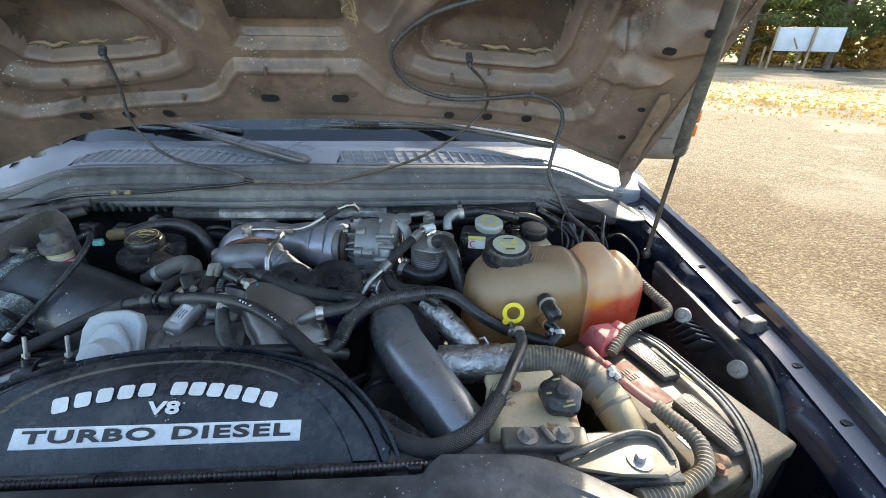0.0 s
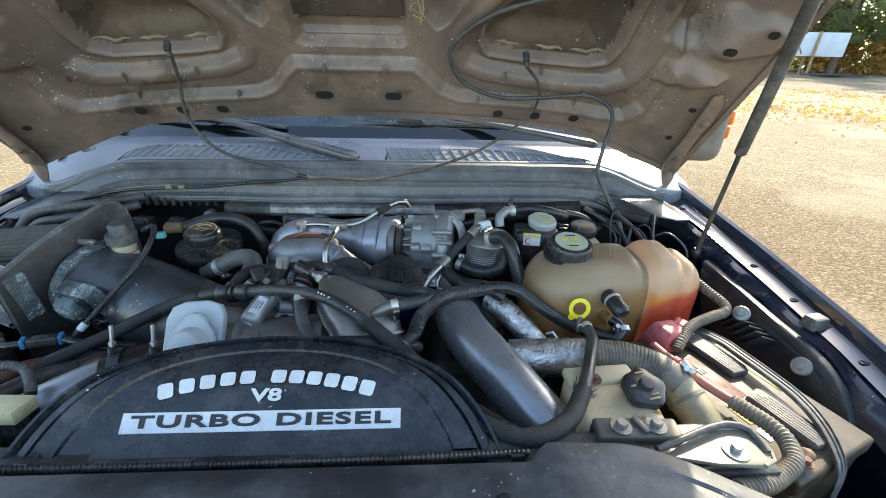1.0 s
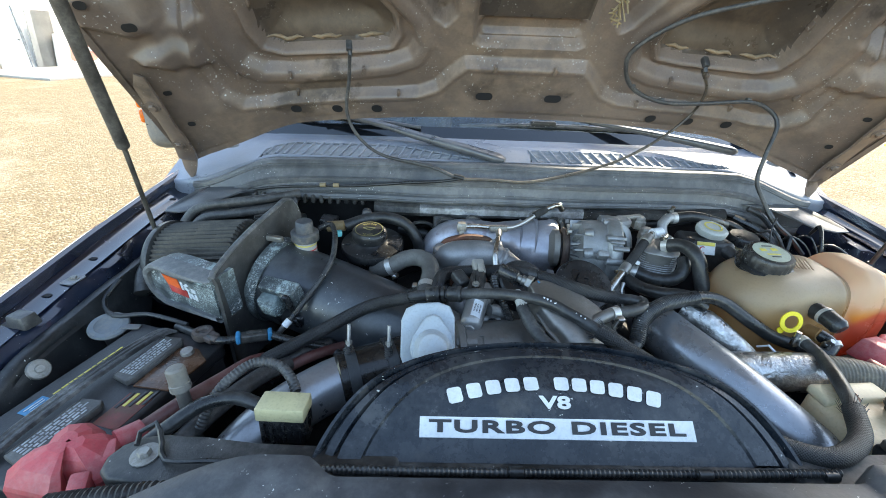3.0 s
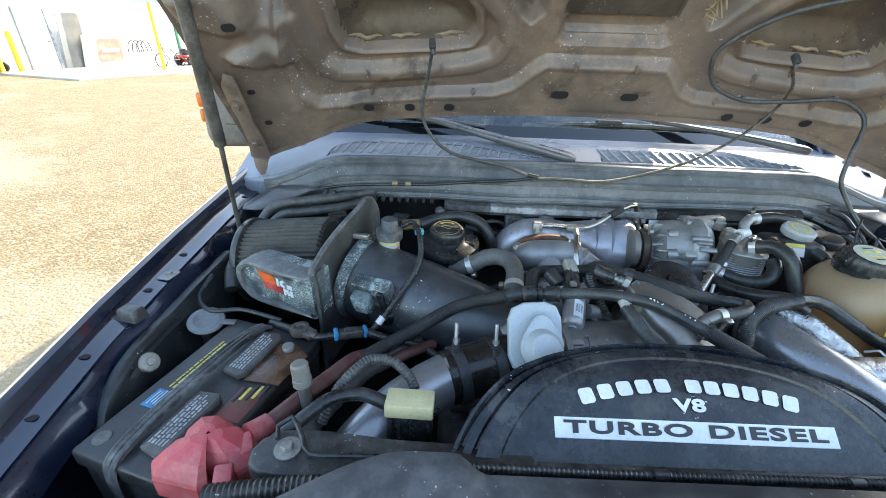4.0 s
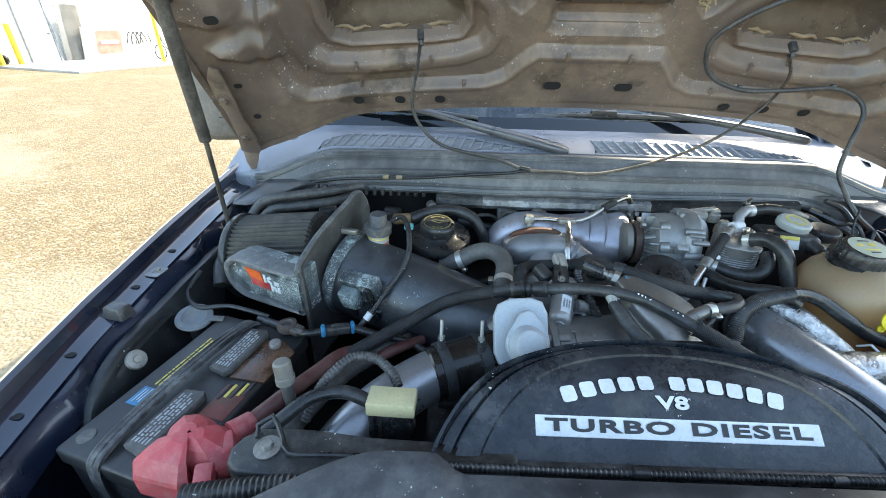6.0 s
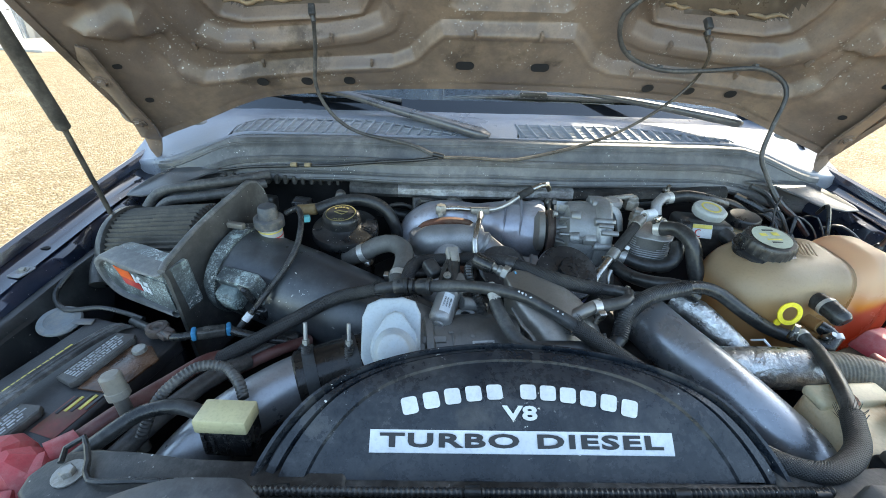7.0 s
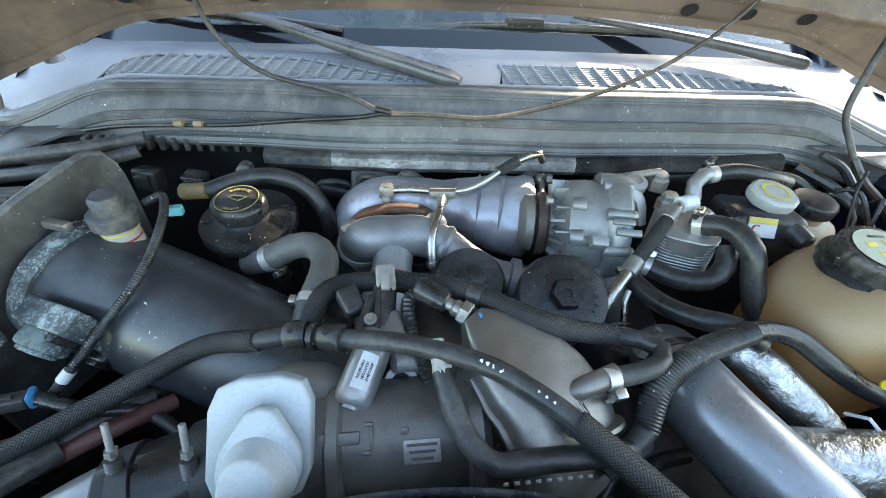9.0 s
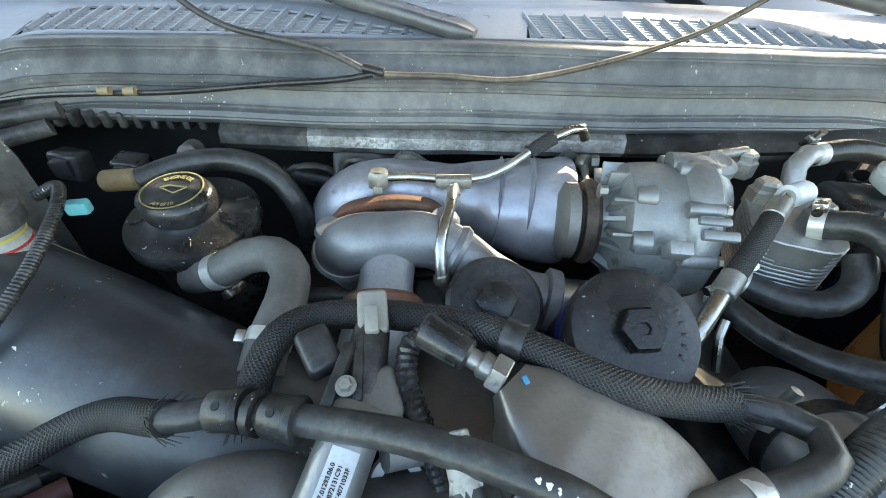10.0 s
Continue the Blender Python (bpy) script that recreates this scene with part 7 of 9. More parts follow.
def build_battery(label, at, spin, case, mirror, strap, caps, line=None):
    ob = thing("car_battery", label, "battery", Vector(at) + Vector((0, 0, -0.19)), "batteries")
    m = Matrix.Translation(at) @ Matrix.Rotation(radians(spin), 4, "Z")
    r3 = m.to_3x3()
    w = lambda x, y, z=0.0: m @ Vector((x, y, z))
    bm = nb()
    box(bm, w(0, 0, -0.105), (0.178, 0.298, 0.17), 0.006, r3)
    part("case", bm, case, ob)
    bm = nb()
    box(bm, w(0, 0, -0.012), (0.186, 0.306, 0.03), 0.006, r3, 3)
    lid = part("lid", bm, case, ob)
    for y, cx in zip((0.073, -0.075) if mirror < 0 else (0.061, -0.08), caps):
        bm = nb()
        pts = [(-0.019, -0.05), (0.012, -0.055), (0.02, -0.045), (0.02, 0.046), (0.012, 0.055), (-0.019, 0.05)]
        prism(bm, pts, 0.012, 0.003, w(cx, y, 0.003), r3)
        cap = part("vent_cap", bm, CAPGREY, ob, "grey vent cap with worn print")
        bm = nb()
        random.seed(40)
        for col in range(5):
            yy = -0.042
            while yy < 0.036:
                n_ = random.uniform(0.003, 0.011)
                box(bm, w(cx - 0.0125 + 0.0055 * col, y + yy + n_ / 2, 0.0153), (0.0022 + 0.001 * (col % 2), n_, 0.0006), 0, r3)
                yy += n_ + 0.0025
        part("worn_print", bm, CAPPRINT if mirror < 0 else CAPGREY, cap)
        bm = nb()
        for ex in (-0.0175, 0.0165):
            box(bm, w(cx + ex, y, 0.0152), (0.0012, 0.094, 0.0008), 0, r3)
        part("raised_rim", bm, CAPGREY, cap)
    bm = nb()
    line = line or [w(strap, -0.158, -0.07), w(strap, -0.158, -0.02), w(strap, -0.148, 0.006), w(strap, -0.1, 0.018), w(strap, 0.0, 0.022), w(strap, 0.1, 0.018), w(strap + 0.006, 0.146, 0.008), w(strap + 0.01, 0.158, -0.03)]
    rows = []
    for p, _ in smooth_path(line, 0.008):
        rows.append([p + r3 @ Vector((dx, 0, dz)) for dx, dz in ((-0.0115, -0.004), (-0.0105, 0.002), (-0.008, 0.003), (-0.0065, 0.0008), (-0.001, 0.0006), (0.0, 0.0026), (0.001, 0.0006), (0.0065, 0.0008), (0.008, 0.003), (0.0105, 0.002), (0.0115, -0.004))])
    sheet(bm, rows)
    part("hold_down_strap", bm, STRAP, ob, "worn grey rubber hold-down strap")
    for k in (0, 1) if mirror < 0 else ():
        bm = nb()
        c = w(0.06 * mirror * (1 if mirror > 0 else -1), (0.105 if k else -0.11))
        lathe(bm, [(0.011, 0), (0.0105, 0.012), (0.0095, 0.014), (0.002, 0.0142)], c, (0, 0, 1), 18)
        part("terminal_post", bm, ZINC, ob)
    return ob, w, r3


bl, wl, rl = build_battery("black car battery with red terminal cover and worn labels", (-0.707, 0.486, 1.13), -15.6, BATTERY, -1, -0.022, (0.016, 0.018))
br, wr, rr3 = build_battery("dusty car battery in a warm sunlit tone with red cable", (0.679, 0.484, 1.135), 21, BATTERY_T, 1, 0.052, (0.03, 0.0), [Vector(q) for q in ((0.66, 0.652, 1.12), (0.685, 0.622, 1.148), (0.712, 0.58, 1.155), (0.724, 0.534, 1.157), (0.737, 0.48, 1.158), (0.744, 0.44, 1.158), (0.742, 0.397, 1.156), (0.731, 0.354, 1.15), (0.722, 0.325, 1.132), (0.72, 0.316, 1.08))])


def stick(at, turn, size, material, parent, name, label=""):
    bm = nb()
    box(bm, at, (size[0], size[1], 0.0008), 0.0002, turn)
    return part(name, bm, material, parent, label)


stick(wl(-0.056, -0.05, 0.0035), rl, (0.034, 0.034), BLUEPL, bl, "blue_label", "blue and white label")
random.seed(17)
for k in range(5):
    stick(wl(-0.066 + 0.005 * k, -0.05 + random.uniform(-0.003, 0.003), 0.0043), rl, (0.0016, 0.026 - 0.005 * (k % 2)), WHITE, bl, "label_print")
for k in range(3):
    bm = nb()
    yy = -0.026
    while yy < 0.082:
        n_ = random.uniform(0.004, 0.013)
        box(bm, wl(-0.062 + 0.0075 * k, yy + n_ / 2, 0.0035), (0.0042 if k else 0.003, n_, 0.0006), 0, rl)
        yy += n_ + 0.002
    part("yellow_print", bm, LABEL_Y, bl, "row of faded yellow print")
stick(wl(0.065, -0.02, 0.0035), rl, (0.042, 0.06), LABEL_P, bl, "red_label", "scuffed red and yellow label")
for k in range(5):
    stick(wl(0.05 + 0.008 * k, -0.005 + 0.004 * k, 0.0043), rl, (0.005, 0.03 - 0.004 * (k % 2)), LABEL_Y if k % 2 else BLACKPRINT, bl, "label_bar")
bm = nb()
prism(bm, [(-0.03, -0.05), (0.028, -0.042), (0.034, 0.03), (0.0, 0.05), (-0.036, 0.04)], 0.004, 0.001, wl(0.068, 0.07, 0.003), rl)
part("oily_patch", bm, mat("oily_brown_film", (0.09, 0.045, 0.025), 0.25, 0, 0.5, 30, 0.3), bl, "brown oily film")
bm = nb()
lathe(bm, [(0.002, 0.0042), (0.011, 0.0042), (0.012, 0.003)], wl(-0.07, -0.125), (0, 0, 1), 24)
part("round_seal", bm, CAPGREY, bl)
stick(wr(-0.024, 0.026, 0.0035), rr3, (0.04, 0.1), LABEL_P, br, "red_label", "faded red and yellow label")
stick(wr(0.062, 0.0, 0.0036), rr3, (0.006, 0.08), LABEL_Y, br, "yellow_label", "thin yellow label edge")
stick(wr(-0.05, -0.045, 0.0036), rr3, (0.016, 0.04), LABEL_Y, br, "yellow_label", "scrap of faded yellow label")
stick(wr(-0.052, -0.085, 0.0036), rr3, (0.02, 0.022), WHITE, br, "white_label", "small white sticker")
for k in range(7):
    stick(wr(-0.036 + 0.006 * (k % 4), 0.04 + 0.014 * (k // 4), 0.0043), rr3, (0.003, 0.01), CAPGREY, br, "label_print")

# red terminal cover of the left battery
red = thing("terminal_cover", "faded red plastic battery terminal cover", "terminal cover", (-0.6, 0.37, 1.13))
CO = [(-0.7, 0.332), (-0.686, 0.312), (-0.629, 0.303), (-0.622, 0.313), (-0.635, 0.333), (-0.6, 0.329), (-0.592, 0.324), (-0.574, 0.341), (-0.584, 0.373), (-0.607, 0.387), (-0.618, 0.377), (-0.63, 0.395), (-0.654, 0.406), (-0.676, 0.401), (-0.683, 0.379), (-0.678, 0.353), (-0.693, 0.35)]
bm = nb()
mid_c = Vector((-0.637, 0.357))
shell = []
for k, z in ((1.0, 1.128), (1.0, 1.156), (0.96, 1.161), (0.7, 1.176), (0.62, 1.178), (0.3, 1.186), (0.04, 1.187)):
    ring_c = [mid_c.lerp(Vector(q), k) for q in CO]
    shell.append([(q.x, q.y, z - 0.05 * (q.x - mid_c.x)) for q in ring_c + ring_c[:1]])
sheet(bm, shell)
bmesh.ops.remove_doubles(bm, verts=bm.verts[:], dist=1e-5)
part("cover_body", bm, REDPL, red, smooth=False)
bm = nb()
box(bm, (-0.598, 0.356, 1.162), (0.036, 0.04, 0.024), 0.005, turned(0, -6, 30), 2, 0.75)
part("cover_hood", bm, REDPL, red)
bm = nb()
box(bm, (-0.668, 0.328, 1.16), (0.03, 0.022, 0.01), 0.003, turned(0, 0, 20), 2, 0.8)
part("cover_wing", bm, REDPL, red)
bm = nb()
box(bm, (-0.606, 0.322, 1.152), (0.024, 0.03, 0.03), 0.004, turned(20, 0, 15), 2, 0.9)
part("cover_snout", bm, REDPL, red)
bm = nb()
tube(bm, [(-0.6, 0.375, 1.16), (-0.59, 0.388, 1.158), (-0.582, 0.4, 1.158)], [0.017, 0.016, 0.014], 16)
part("cable_boot", bm, REDPL, red)
rc = thing("terminal_boot", "crimson plastic terminal boot on the battery", "terminal cover", (0.62, 0.6, 1.12))
bm = nb()
box(bm, (0.622, 0.598, 1.152), (0.068, 0.058, 0.04), 0.004, turned(0, 8, 20), 2, 0.72)
part("boot_body", bm, REDPL, rc)
bm = nb()
box(bm, (0.655, 0.615, 1.155), (0.03, 0.03, 0.03), 0.006, turned(0, 0, 35), 3)
part("boot_wing", bm, REDPL, rc)


# ---- left side: air intake ----
intake = thing("intake_pipe", "wide black plastic air intake pipe tapering to the engine", "intake pipe", (-0.4, 0.75, 1.0))
IA, IB = Vector((-0.545, 0.79, 1.16)), Vector((-0.14, 0.66, 1.075))
IP = [IA, IA + (IB - IA) * 0.12, IA + (IB - IA) * 0.35, IA + (IB - IA) * 0.6, IA + (IB - IA) * 0.82, IB]
bm = nb()
tube(bm, IP, [0.0865, 0.0865, 0.087, 0.083, 0.076, 0.07], 40, 0.012)
part("pipe_body", bm, INTAKE, intake)
bm = nb()
way = (IB - IA).normalized()
lathe(bm, [(0.087, -0.012), (0.0925, -0.012), (0.0925, 0.012), (0.087, 0.012)], IA + way * 0.008, way, 44)
part("rim_band", bm, SPECKBOX, intake, "weathered rim with a band clamp")
bm = nb()
box(bm, IA + Vector((0.012, -0.005, 0.098)), (0.045, 0.012, 0.012), 0.003, turned(0, 0, -15))
part("band_screw", bm, ZINC, intake)
for k, x in enumerate((0.0, 0.016, 0.032, 0.05)):
    bm = nb()
    box(bm, IA + way * (0.12 + x) + Vector((0, 0.004, 0.0866)), (0.006, 0.016 - 0.004 * (k % 2), 0.002), 0.0006, turned(12, 0, -20 + 40 * (k % 2)))
    part("embossed_mark", bm, BLACK, intake)
# air flow sensor on the front of the pipe
maf = thing("air_flow_sensor", "weathered black air flow sensor with plug", "sensor", (-0.49, 0.68, 1.1))
bm = nb()
mt = turned(22, 0, -20)
MO = Vector((-0.49, 0.682, 1.178))
box(bm, MO + mt @ Vector((0, 0.008, 0)), (0.078, 0.03, 0.072), 0.004, mt, 3)
part("sensor_base", bm, SPECKBOX, maf, "base plate with pale corrosion")
CORRODED = mat("corroded_sensor_cover", (0.09, 0.12, 0.125), 0.5, 0.0, 0.35, 14, 0.2, 260, 0.5, (0.3, 0.37, 0.37), 16, stain=(0.03, 0.035, 0.04), stain_at=0.56)
bm = nb()
box(bm, MO + mt @ Vector((-0.014, -0.016, 0.0)), (0.04, 0.026, 0.044), 0.006, mt, 3)
box(bm, MO + mt @ Vector((-0.012, -0.03, 0.002)), (0.03, 0.008, 0.034), 0.004, mt, 2)
chalky(CORRODED)
part("sensor_head", bm, CORRODED, maf, "corroded pale sensor cover")
bm = nb()
box(bm, MO + mt @ Vector((0.026, -0.01, 0.0)), (0.014, 0.012, 0.066), 0.004, mt, 2)
part("side_rail", bm, BLACK, maf)
for x_, z_, w_ in ((-0.02, -0.05, 0.026), (0.028, -0.046, 0.03)):
    bm = nb()
    box(bm, MO + mt @ Vector((x_, -0.006, z_)), (w_, 0.026, 0.036), 0.005, mt, 3)
    box(bm, MO + mt @ Vector((x_, -0.02, z_ + 0.004)), (w_ * 0.5, 0.008, 0.026), 0.002, mt, 2)
    part("plug", bm, BLACK, maf)
for x_, z_ in ((0.02, 0.026), (0.02, -0.006), (-0.034, -0.028)):
    bm = nb()
    hex_bolt(bm, MO + mt @ Vector((x_, -0.008, z_)), 0.0045, 0.003, mt @ Vector((0, -1, 0)), 1.5)
    part("screw", bm, ZINC, maf)
# restriction gauge on top
GAUGE = Vector((-0.475, 0.807, 1.221))
gauge = thing("filter_gauge", "clear air filter gauge with grey top", "gauge", (-0.475, 0.805, 1.2))
bm = nb()
lathe(bm, [(0.016, -0.03), (0.017, -0.008), (0.0225, -0.006), (0.023, 0.0), (0.0215, 0.032), (0.02, 0.034)], GAUGE, (0.05, -0.05, 1), 32)
part("clear_cup", bm, mat("clear_cup_plastic", (0.42, 0.42, 0.4), 0.18, 0, 0.15, 30, 0.05, 260, 0.25), gauge, "whitish clear cup")
for z, m_ in ((0.008, LABEL_R), (0.02, LABEL_Y)):
    bm = nb()
    lathe(bm, [(0.0226, -0.0014), (0.023, -0.0014), (0.023, 0.0014), (0.0226, 0.0014)], GAUGE + Vector((0.05, -0.05, 1)).normalized() * z, (0.05, -0.05, 1), 32, ring=True)
    part("cup_stripe", bm, m_, gauge)
bm = nb()
lathe(bm, [(0.024, 0.026), (0.0285, 0.028), (0.0285, 0.044), (0.026, 0.046), (0.0185, 0.047), (0.018, 0.066), (0.015, 0.07), (0.003, 0.071)], GAUGE, (0.05, -0.05, 1), 32, wobble=lambda a, h: 1 + (0.03 * math.cos(6 * a) if h > 0.045 else 0))
part("grey_top", bm, mat("grey_gauge_top", (0.05, 0.06, 0.072), 0.5, 0, 0.2, 16, 0.1, 260, 0.35), gauge)
hose("gauge_loom", [(-0.452, 0.84, 1.258), (-0.428, 0.842, 1.268), (-0.413, 0.815, 1.262), (-0.405, 0.775, 1.25), (-0.403, 0.738, 1.238), (-0.413, 0.702, 1.22), (-0.441, 0.668, 1.188), (-0.458, 0.648, 1.168), (-0.47, 0.636, 1.155), (-0.486, 0.628, 1.138)], 0.0058, "thin corrugated wire loom over the intake pipe", BLACK, sink=False, category="wire loom", ripple=(0.0032, 0.0006), seg=12)

bm = nb()
cyl(bm, (-0.4655, 0.641, 1.16), (-0.474, 0.633, 1.151), 0.0068, seg=14)
single("tape_wrap", bm, WHITE, "white tape round the sensor wire loom", "tape")

# ---- air filter and its shield ----
SHIELD = mat("matt_black_shield", (0.034, 0.034, 0.034), 0.46, 0.0, 0.25, 6, 0.1, 300, 0.45, (0.15, 0.148, 0.142), 8, speck=0.5)
TRIM = mat("grey_edge_trim", (0.085, 0.09, 0.095), 0.5, 0, 0.2, 14, 0.1, 260, 0.45, (0.3, 0.3, 0.29), 16)
airbox = thing("air_filter_shield", "open weathered black air filter heat shield with red and white badge", "air filter shield", (-0.66, 0.78, 1.0))
bm = nb()
wall = [(-0.518, 0.9, 1.28), (-0.526, 0.892, 1.301), (-0.533, 0.875, 1.307), (-0.54, 0.827, 1.303), (-0.554, 0.786, 1.294), (-0.567, 0.751, 1.283), (-0.579, 0.718, 1.271), (-0.588, 0.68, 1.258), (-0.591, 0.65, 1.251), (-0.588, 0.634, 1.248)]
rows = []
for p, _ in smooth_path(wall, 0.012):
    rows.append([(p.x, p.y, p.z), (p.x + 0.003, p.y, p.z - 0.012), (p.x + 0.004, p.y, p.z - 0.07), (p.x + 0.004, p.y, 1.02)])
sheet(bm, rows, 0.006, (1, 0, 0))
part("shield_wall", bm, SHIELD, airbox)
bm = nb()
tube(bm, [Vector(p) + Vector((0, 0, 0.001)) for p in wall], 0.0055, 10)
part("edge_trim", bm, TRIM, airbox, "worn grey rubber edge trim")
# front lobe
FX = Vector((0.905, -0.42, -0.03)).normalized()
FY = Vector((0.05, -0.1, 1)).normalized()
FZ = FX.cross(FY).normalized()
FT = Matrix((FX, FZ.cross(FX), FZ)).transposed()
lobe = [(0.094, -0.046), (0.094, 0.046), (0.07, 0.042), (0.03, 0.038), (-0.02, 0.037), (-0.055, 0.036), (-0.08, 0.026), (-0.097, 0.008), (-0.102, -0.014), (-0.096, -0.036), (-0.078, -0.052), (-0.05, -0.058), (0.02, -0.053)]
LC = Vector((-0.675, 0.674, 1.202))
bm = nb()
prism(bm, lobe, 0.05, 0.006, LC - FZ * 0.053, FT, 3)
part("front_panel", bm, SPECKBOX, airbox, "weathered front panel")
bm = nb()
rim = [(x, y) for x, y in lobe[1:13]] + [(0.094, -0.046)]
line = smooth_path([LC + FT @ Vector((x, y, 0.0)) for x, y in rim], 0.006)
mid = LC + FT @ Vector((-0.005, -0.006, 0))
rows = []
for p, _ in line:
    d = (mid - p).normalized()
    rows.append([p - FZ * 0.03 - d * 0.002, p - FZ * 0.004 - d * 0.002, p + FZ * 0.003, p + FZ * 0.005 + d * 0.006, p + FZ * 0.003 + d * 0.013, p - FZ * 0.004 + d * 0.0145])
sheet(bm, rows)
part("edge_trim", bm, TRIM, airbox)
bm = nb()
prism(bm, [(x * 0.86 + 0.012, y * 0.66 - 0.002) for x, y in lobe], 0.002, 0.0008, LC - FZ * 0.003, FT)
badge = part("badge_plate", bm, SPECKBOX, airbox)
bm = nb()
prism(bm, [(-0.032, 0.0), (0.004, -0.001), (0.0, 0.02), (-0.042, 0.02)], 0.001, 0, LC - FZ * 0.0008, FT)
part("red_patch", bm, LABEL_O, badge, "orange-red badge patch")
bm = nb()
prism(bm, [(-0.028, -0.016), (0.018, -0.017), (0.018, -0.001), (-0.032, -0.0005)], 0.001, 0, LC - FZ * 0.0008, FT)
part("red_patch", bm, LABEL_R, badge)
for x, y, w_, h_, a in ((0.009, 0.008, 0.006, 0.018, 0), (0.02, 0.012, 0.012, 0.006, 35), (0.02, 0.004, 0.012, 0.006, -35), (0.024, -0.009, 0.006, 0.014, 0), (0.032, -0.009, 0.007, 0.013, 25), (0.041, -0.009, 0.006, 0.014, 0), (0.038, 0.005, 0.012, 0.009, 0)):
    bm = nb()
    box(bm, LC + FT @ Vector((x, y, -0.0002)), (w_, h_, 0.0012), 0.0003, FT @ turned(0, 0, a))
    part("white_patch", bm, WHITE, badge)

filt = thing("air_filter", "dusty pleated cone air filter", "air filter", (-0.68, 0.82, 1.05))
bm = nb()
lathe(bm, [(0.05, 0.0), (0.084, 0.004), (0.089, 0.014), (0.091, 0.05), (0.094, 0.1), (0.096, 0.15), (0.097, 0.185), (0.09, 0.19), (0.05, 0.192)], (-0.795, 0.845, 1.158), (1, -0.06, 0.06), 384, wobble=lambda a, h: 1 + (0.034 * math.cos(56 * a + 12 * h) if 0.01 < h < 0.188 else 0))
part("pleats", bm, PLEATS, filt)
bm = nb()
lathe(bm, [(0.06, -0.004), (0.092, -0.004), (0.097, 0.003), (0.097, 0.012), (0.09, 0.016)], (-0.795, 0.845, 1.158), (1, -0.06, 0.06), 48)
part("end_ring", bm, RUBBER, filt)
hose("vent_hose", [(-0.82, 0.94, 1.2), (-0.78, 0.96, 1.245), (-0.7, 0.965, 1.262), (-0.62, 0.985, 1.268), (-0.545, 1.02, 1.272)], 0.011, "grey vent hose behind the air filter", RUBBER_G, sink=False)
hose("vent_hose", [(-0.8, 0.93, 1.185), (-0.76, 0.945, 1.228), (-0.69, 0.945, 1.242), (-0.61, 0.965, 1.25), (-0.55, 1.0, 1.258)], 0.011, "grey vent hose behind the air filter", RUBBER_G, sink=False)

# ---- oil filler reservoir with yellow-printed cap ----
res = thing("oil_fill_reservoir", "tall black plastic reservoir with yellow-printed oil cap", "reservoir", (-0.335, 0.885, 1.0))
RU = Vector((0.0, -0.12, 1)).normalized()
RC = Vector((-0.346, 0.892, 1.203))
bm = nb()
lathe(bm, [(0.052, -0.2), (0.058, -0.1), (0.064, -0.022), (0.0705, -0.02), (0.0725, -0.016), (0.0725, -0.004), (0.071, 0.0), (0.067, 0.001), (0.056, 0.004), (0.042, 0.006), (0.036, 0.012)], RC, RU, 56)
part("tank", bm, BLACK, res)
for a_ in (200, 290, 340, 25):
    bm = nb()
    q = RC + frame_to(RU) @ Vector((0.056 * math.cos(radians(a_)), 0.056 * math.sin(radians(a_)), 0.005))
    box(bm, q, (0.014, 0.004, 0.003), 0.001, frame_to(RU) @ turned(0, 0, a_))
    part("moulded_rib", bm, BLACK, res)
bm = nb()
lathe(bm, [(0.03, 0.008), (0.037, 0.011), (0.039, 0.017), (0.039, 0.029), (0.0365, 0.034), (0.033, 0.0365), (0.003, 0.037)], RC + Vector((-0.005, -0.004, 0)), RU, 60, wobble=lambda a, h: 1 + (0.05 * math.copysign(abs(math.cos(2 * a + 0.6)) ** 0.5, math.cos(2 * a + 0.6)) if 0.009 < h < 0.036 else 0))
ocap = part("filler_cap", bm, BLACK, res, "black cap with yellow ring and symbol")
rt = frame_to(RU)
RC2 = RC + Vector((-0.005, -0.004, 0)) + RU * 0.0376
bm = nb()
lathe(bm, [(0.0305, 0), (0.032, 0), (0.032, 0.0008), (0.0305, 0.0008)], RC2, RU, 40, ring=True)
part("yellow_ring", bm, OLD_YELLOW, ocap)
for txt, y, sz in (("ENGINE OIL", 0.018, 0.0075), ("API 0710", -0.021, 0.0065)):
    bm = words(txt, sz, 0.0002)
    for v in bm.verts:
        a = v.co.x / 0.026
        rad = abs(y) + 0.004 + (v.co.y if y > 0 else -v.co.y)
        q = Vector((rad * math.sin(a), rad * math.cos(a) * (1 if y > 0 else -1), v.co.z + 0.0006))
        v.co = RC2 + rt @ q
    part("yellow_letters", bm, OLD_YELLOW, ocap, smooth=False)
bm = nb()
for p, q in (((-0.014, 0.003), (0.004, -0.006)), ((0.004, -0.006), (0.014, 0.004)), ((-0.014, 0.003), (-0.006, 0.007)), ((-0.006, 0.007), (0.014, 0.004))):
    a, b = RC2 + rt @ Vector((*p, 0.0008)), RC2 + rt @ Vector((*q, 0.0008))
    cyl(bm, a, b, 0.0009, seg=6)
part("oil_can_symbol", bm, OLD_YELLOW, ocap)
hose("filler_hose", [(-0.415, 0.93, 1.225), (-0.37, 0.945, 1.237), (-0.32, 0.955, 1.24), (-0.27, 0.95, 1.225), (-0.24, 0.94, 1.18), (-0.235, 0.94, 1.12)], 0.014, "black hose curving round the oil reservoir", RUBBER, sink=False)
bm = nb()
cyl(bm, (-0.46, 0.93, 1.222), (-0.415, 0.93, 1.226), 0.013, seg=16, chamfer=0.003)
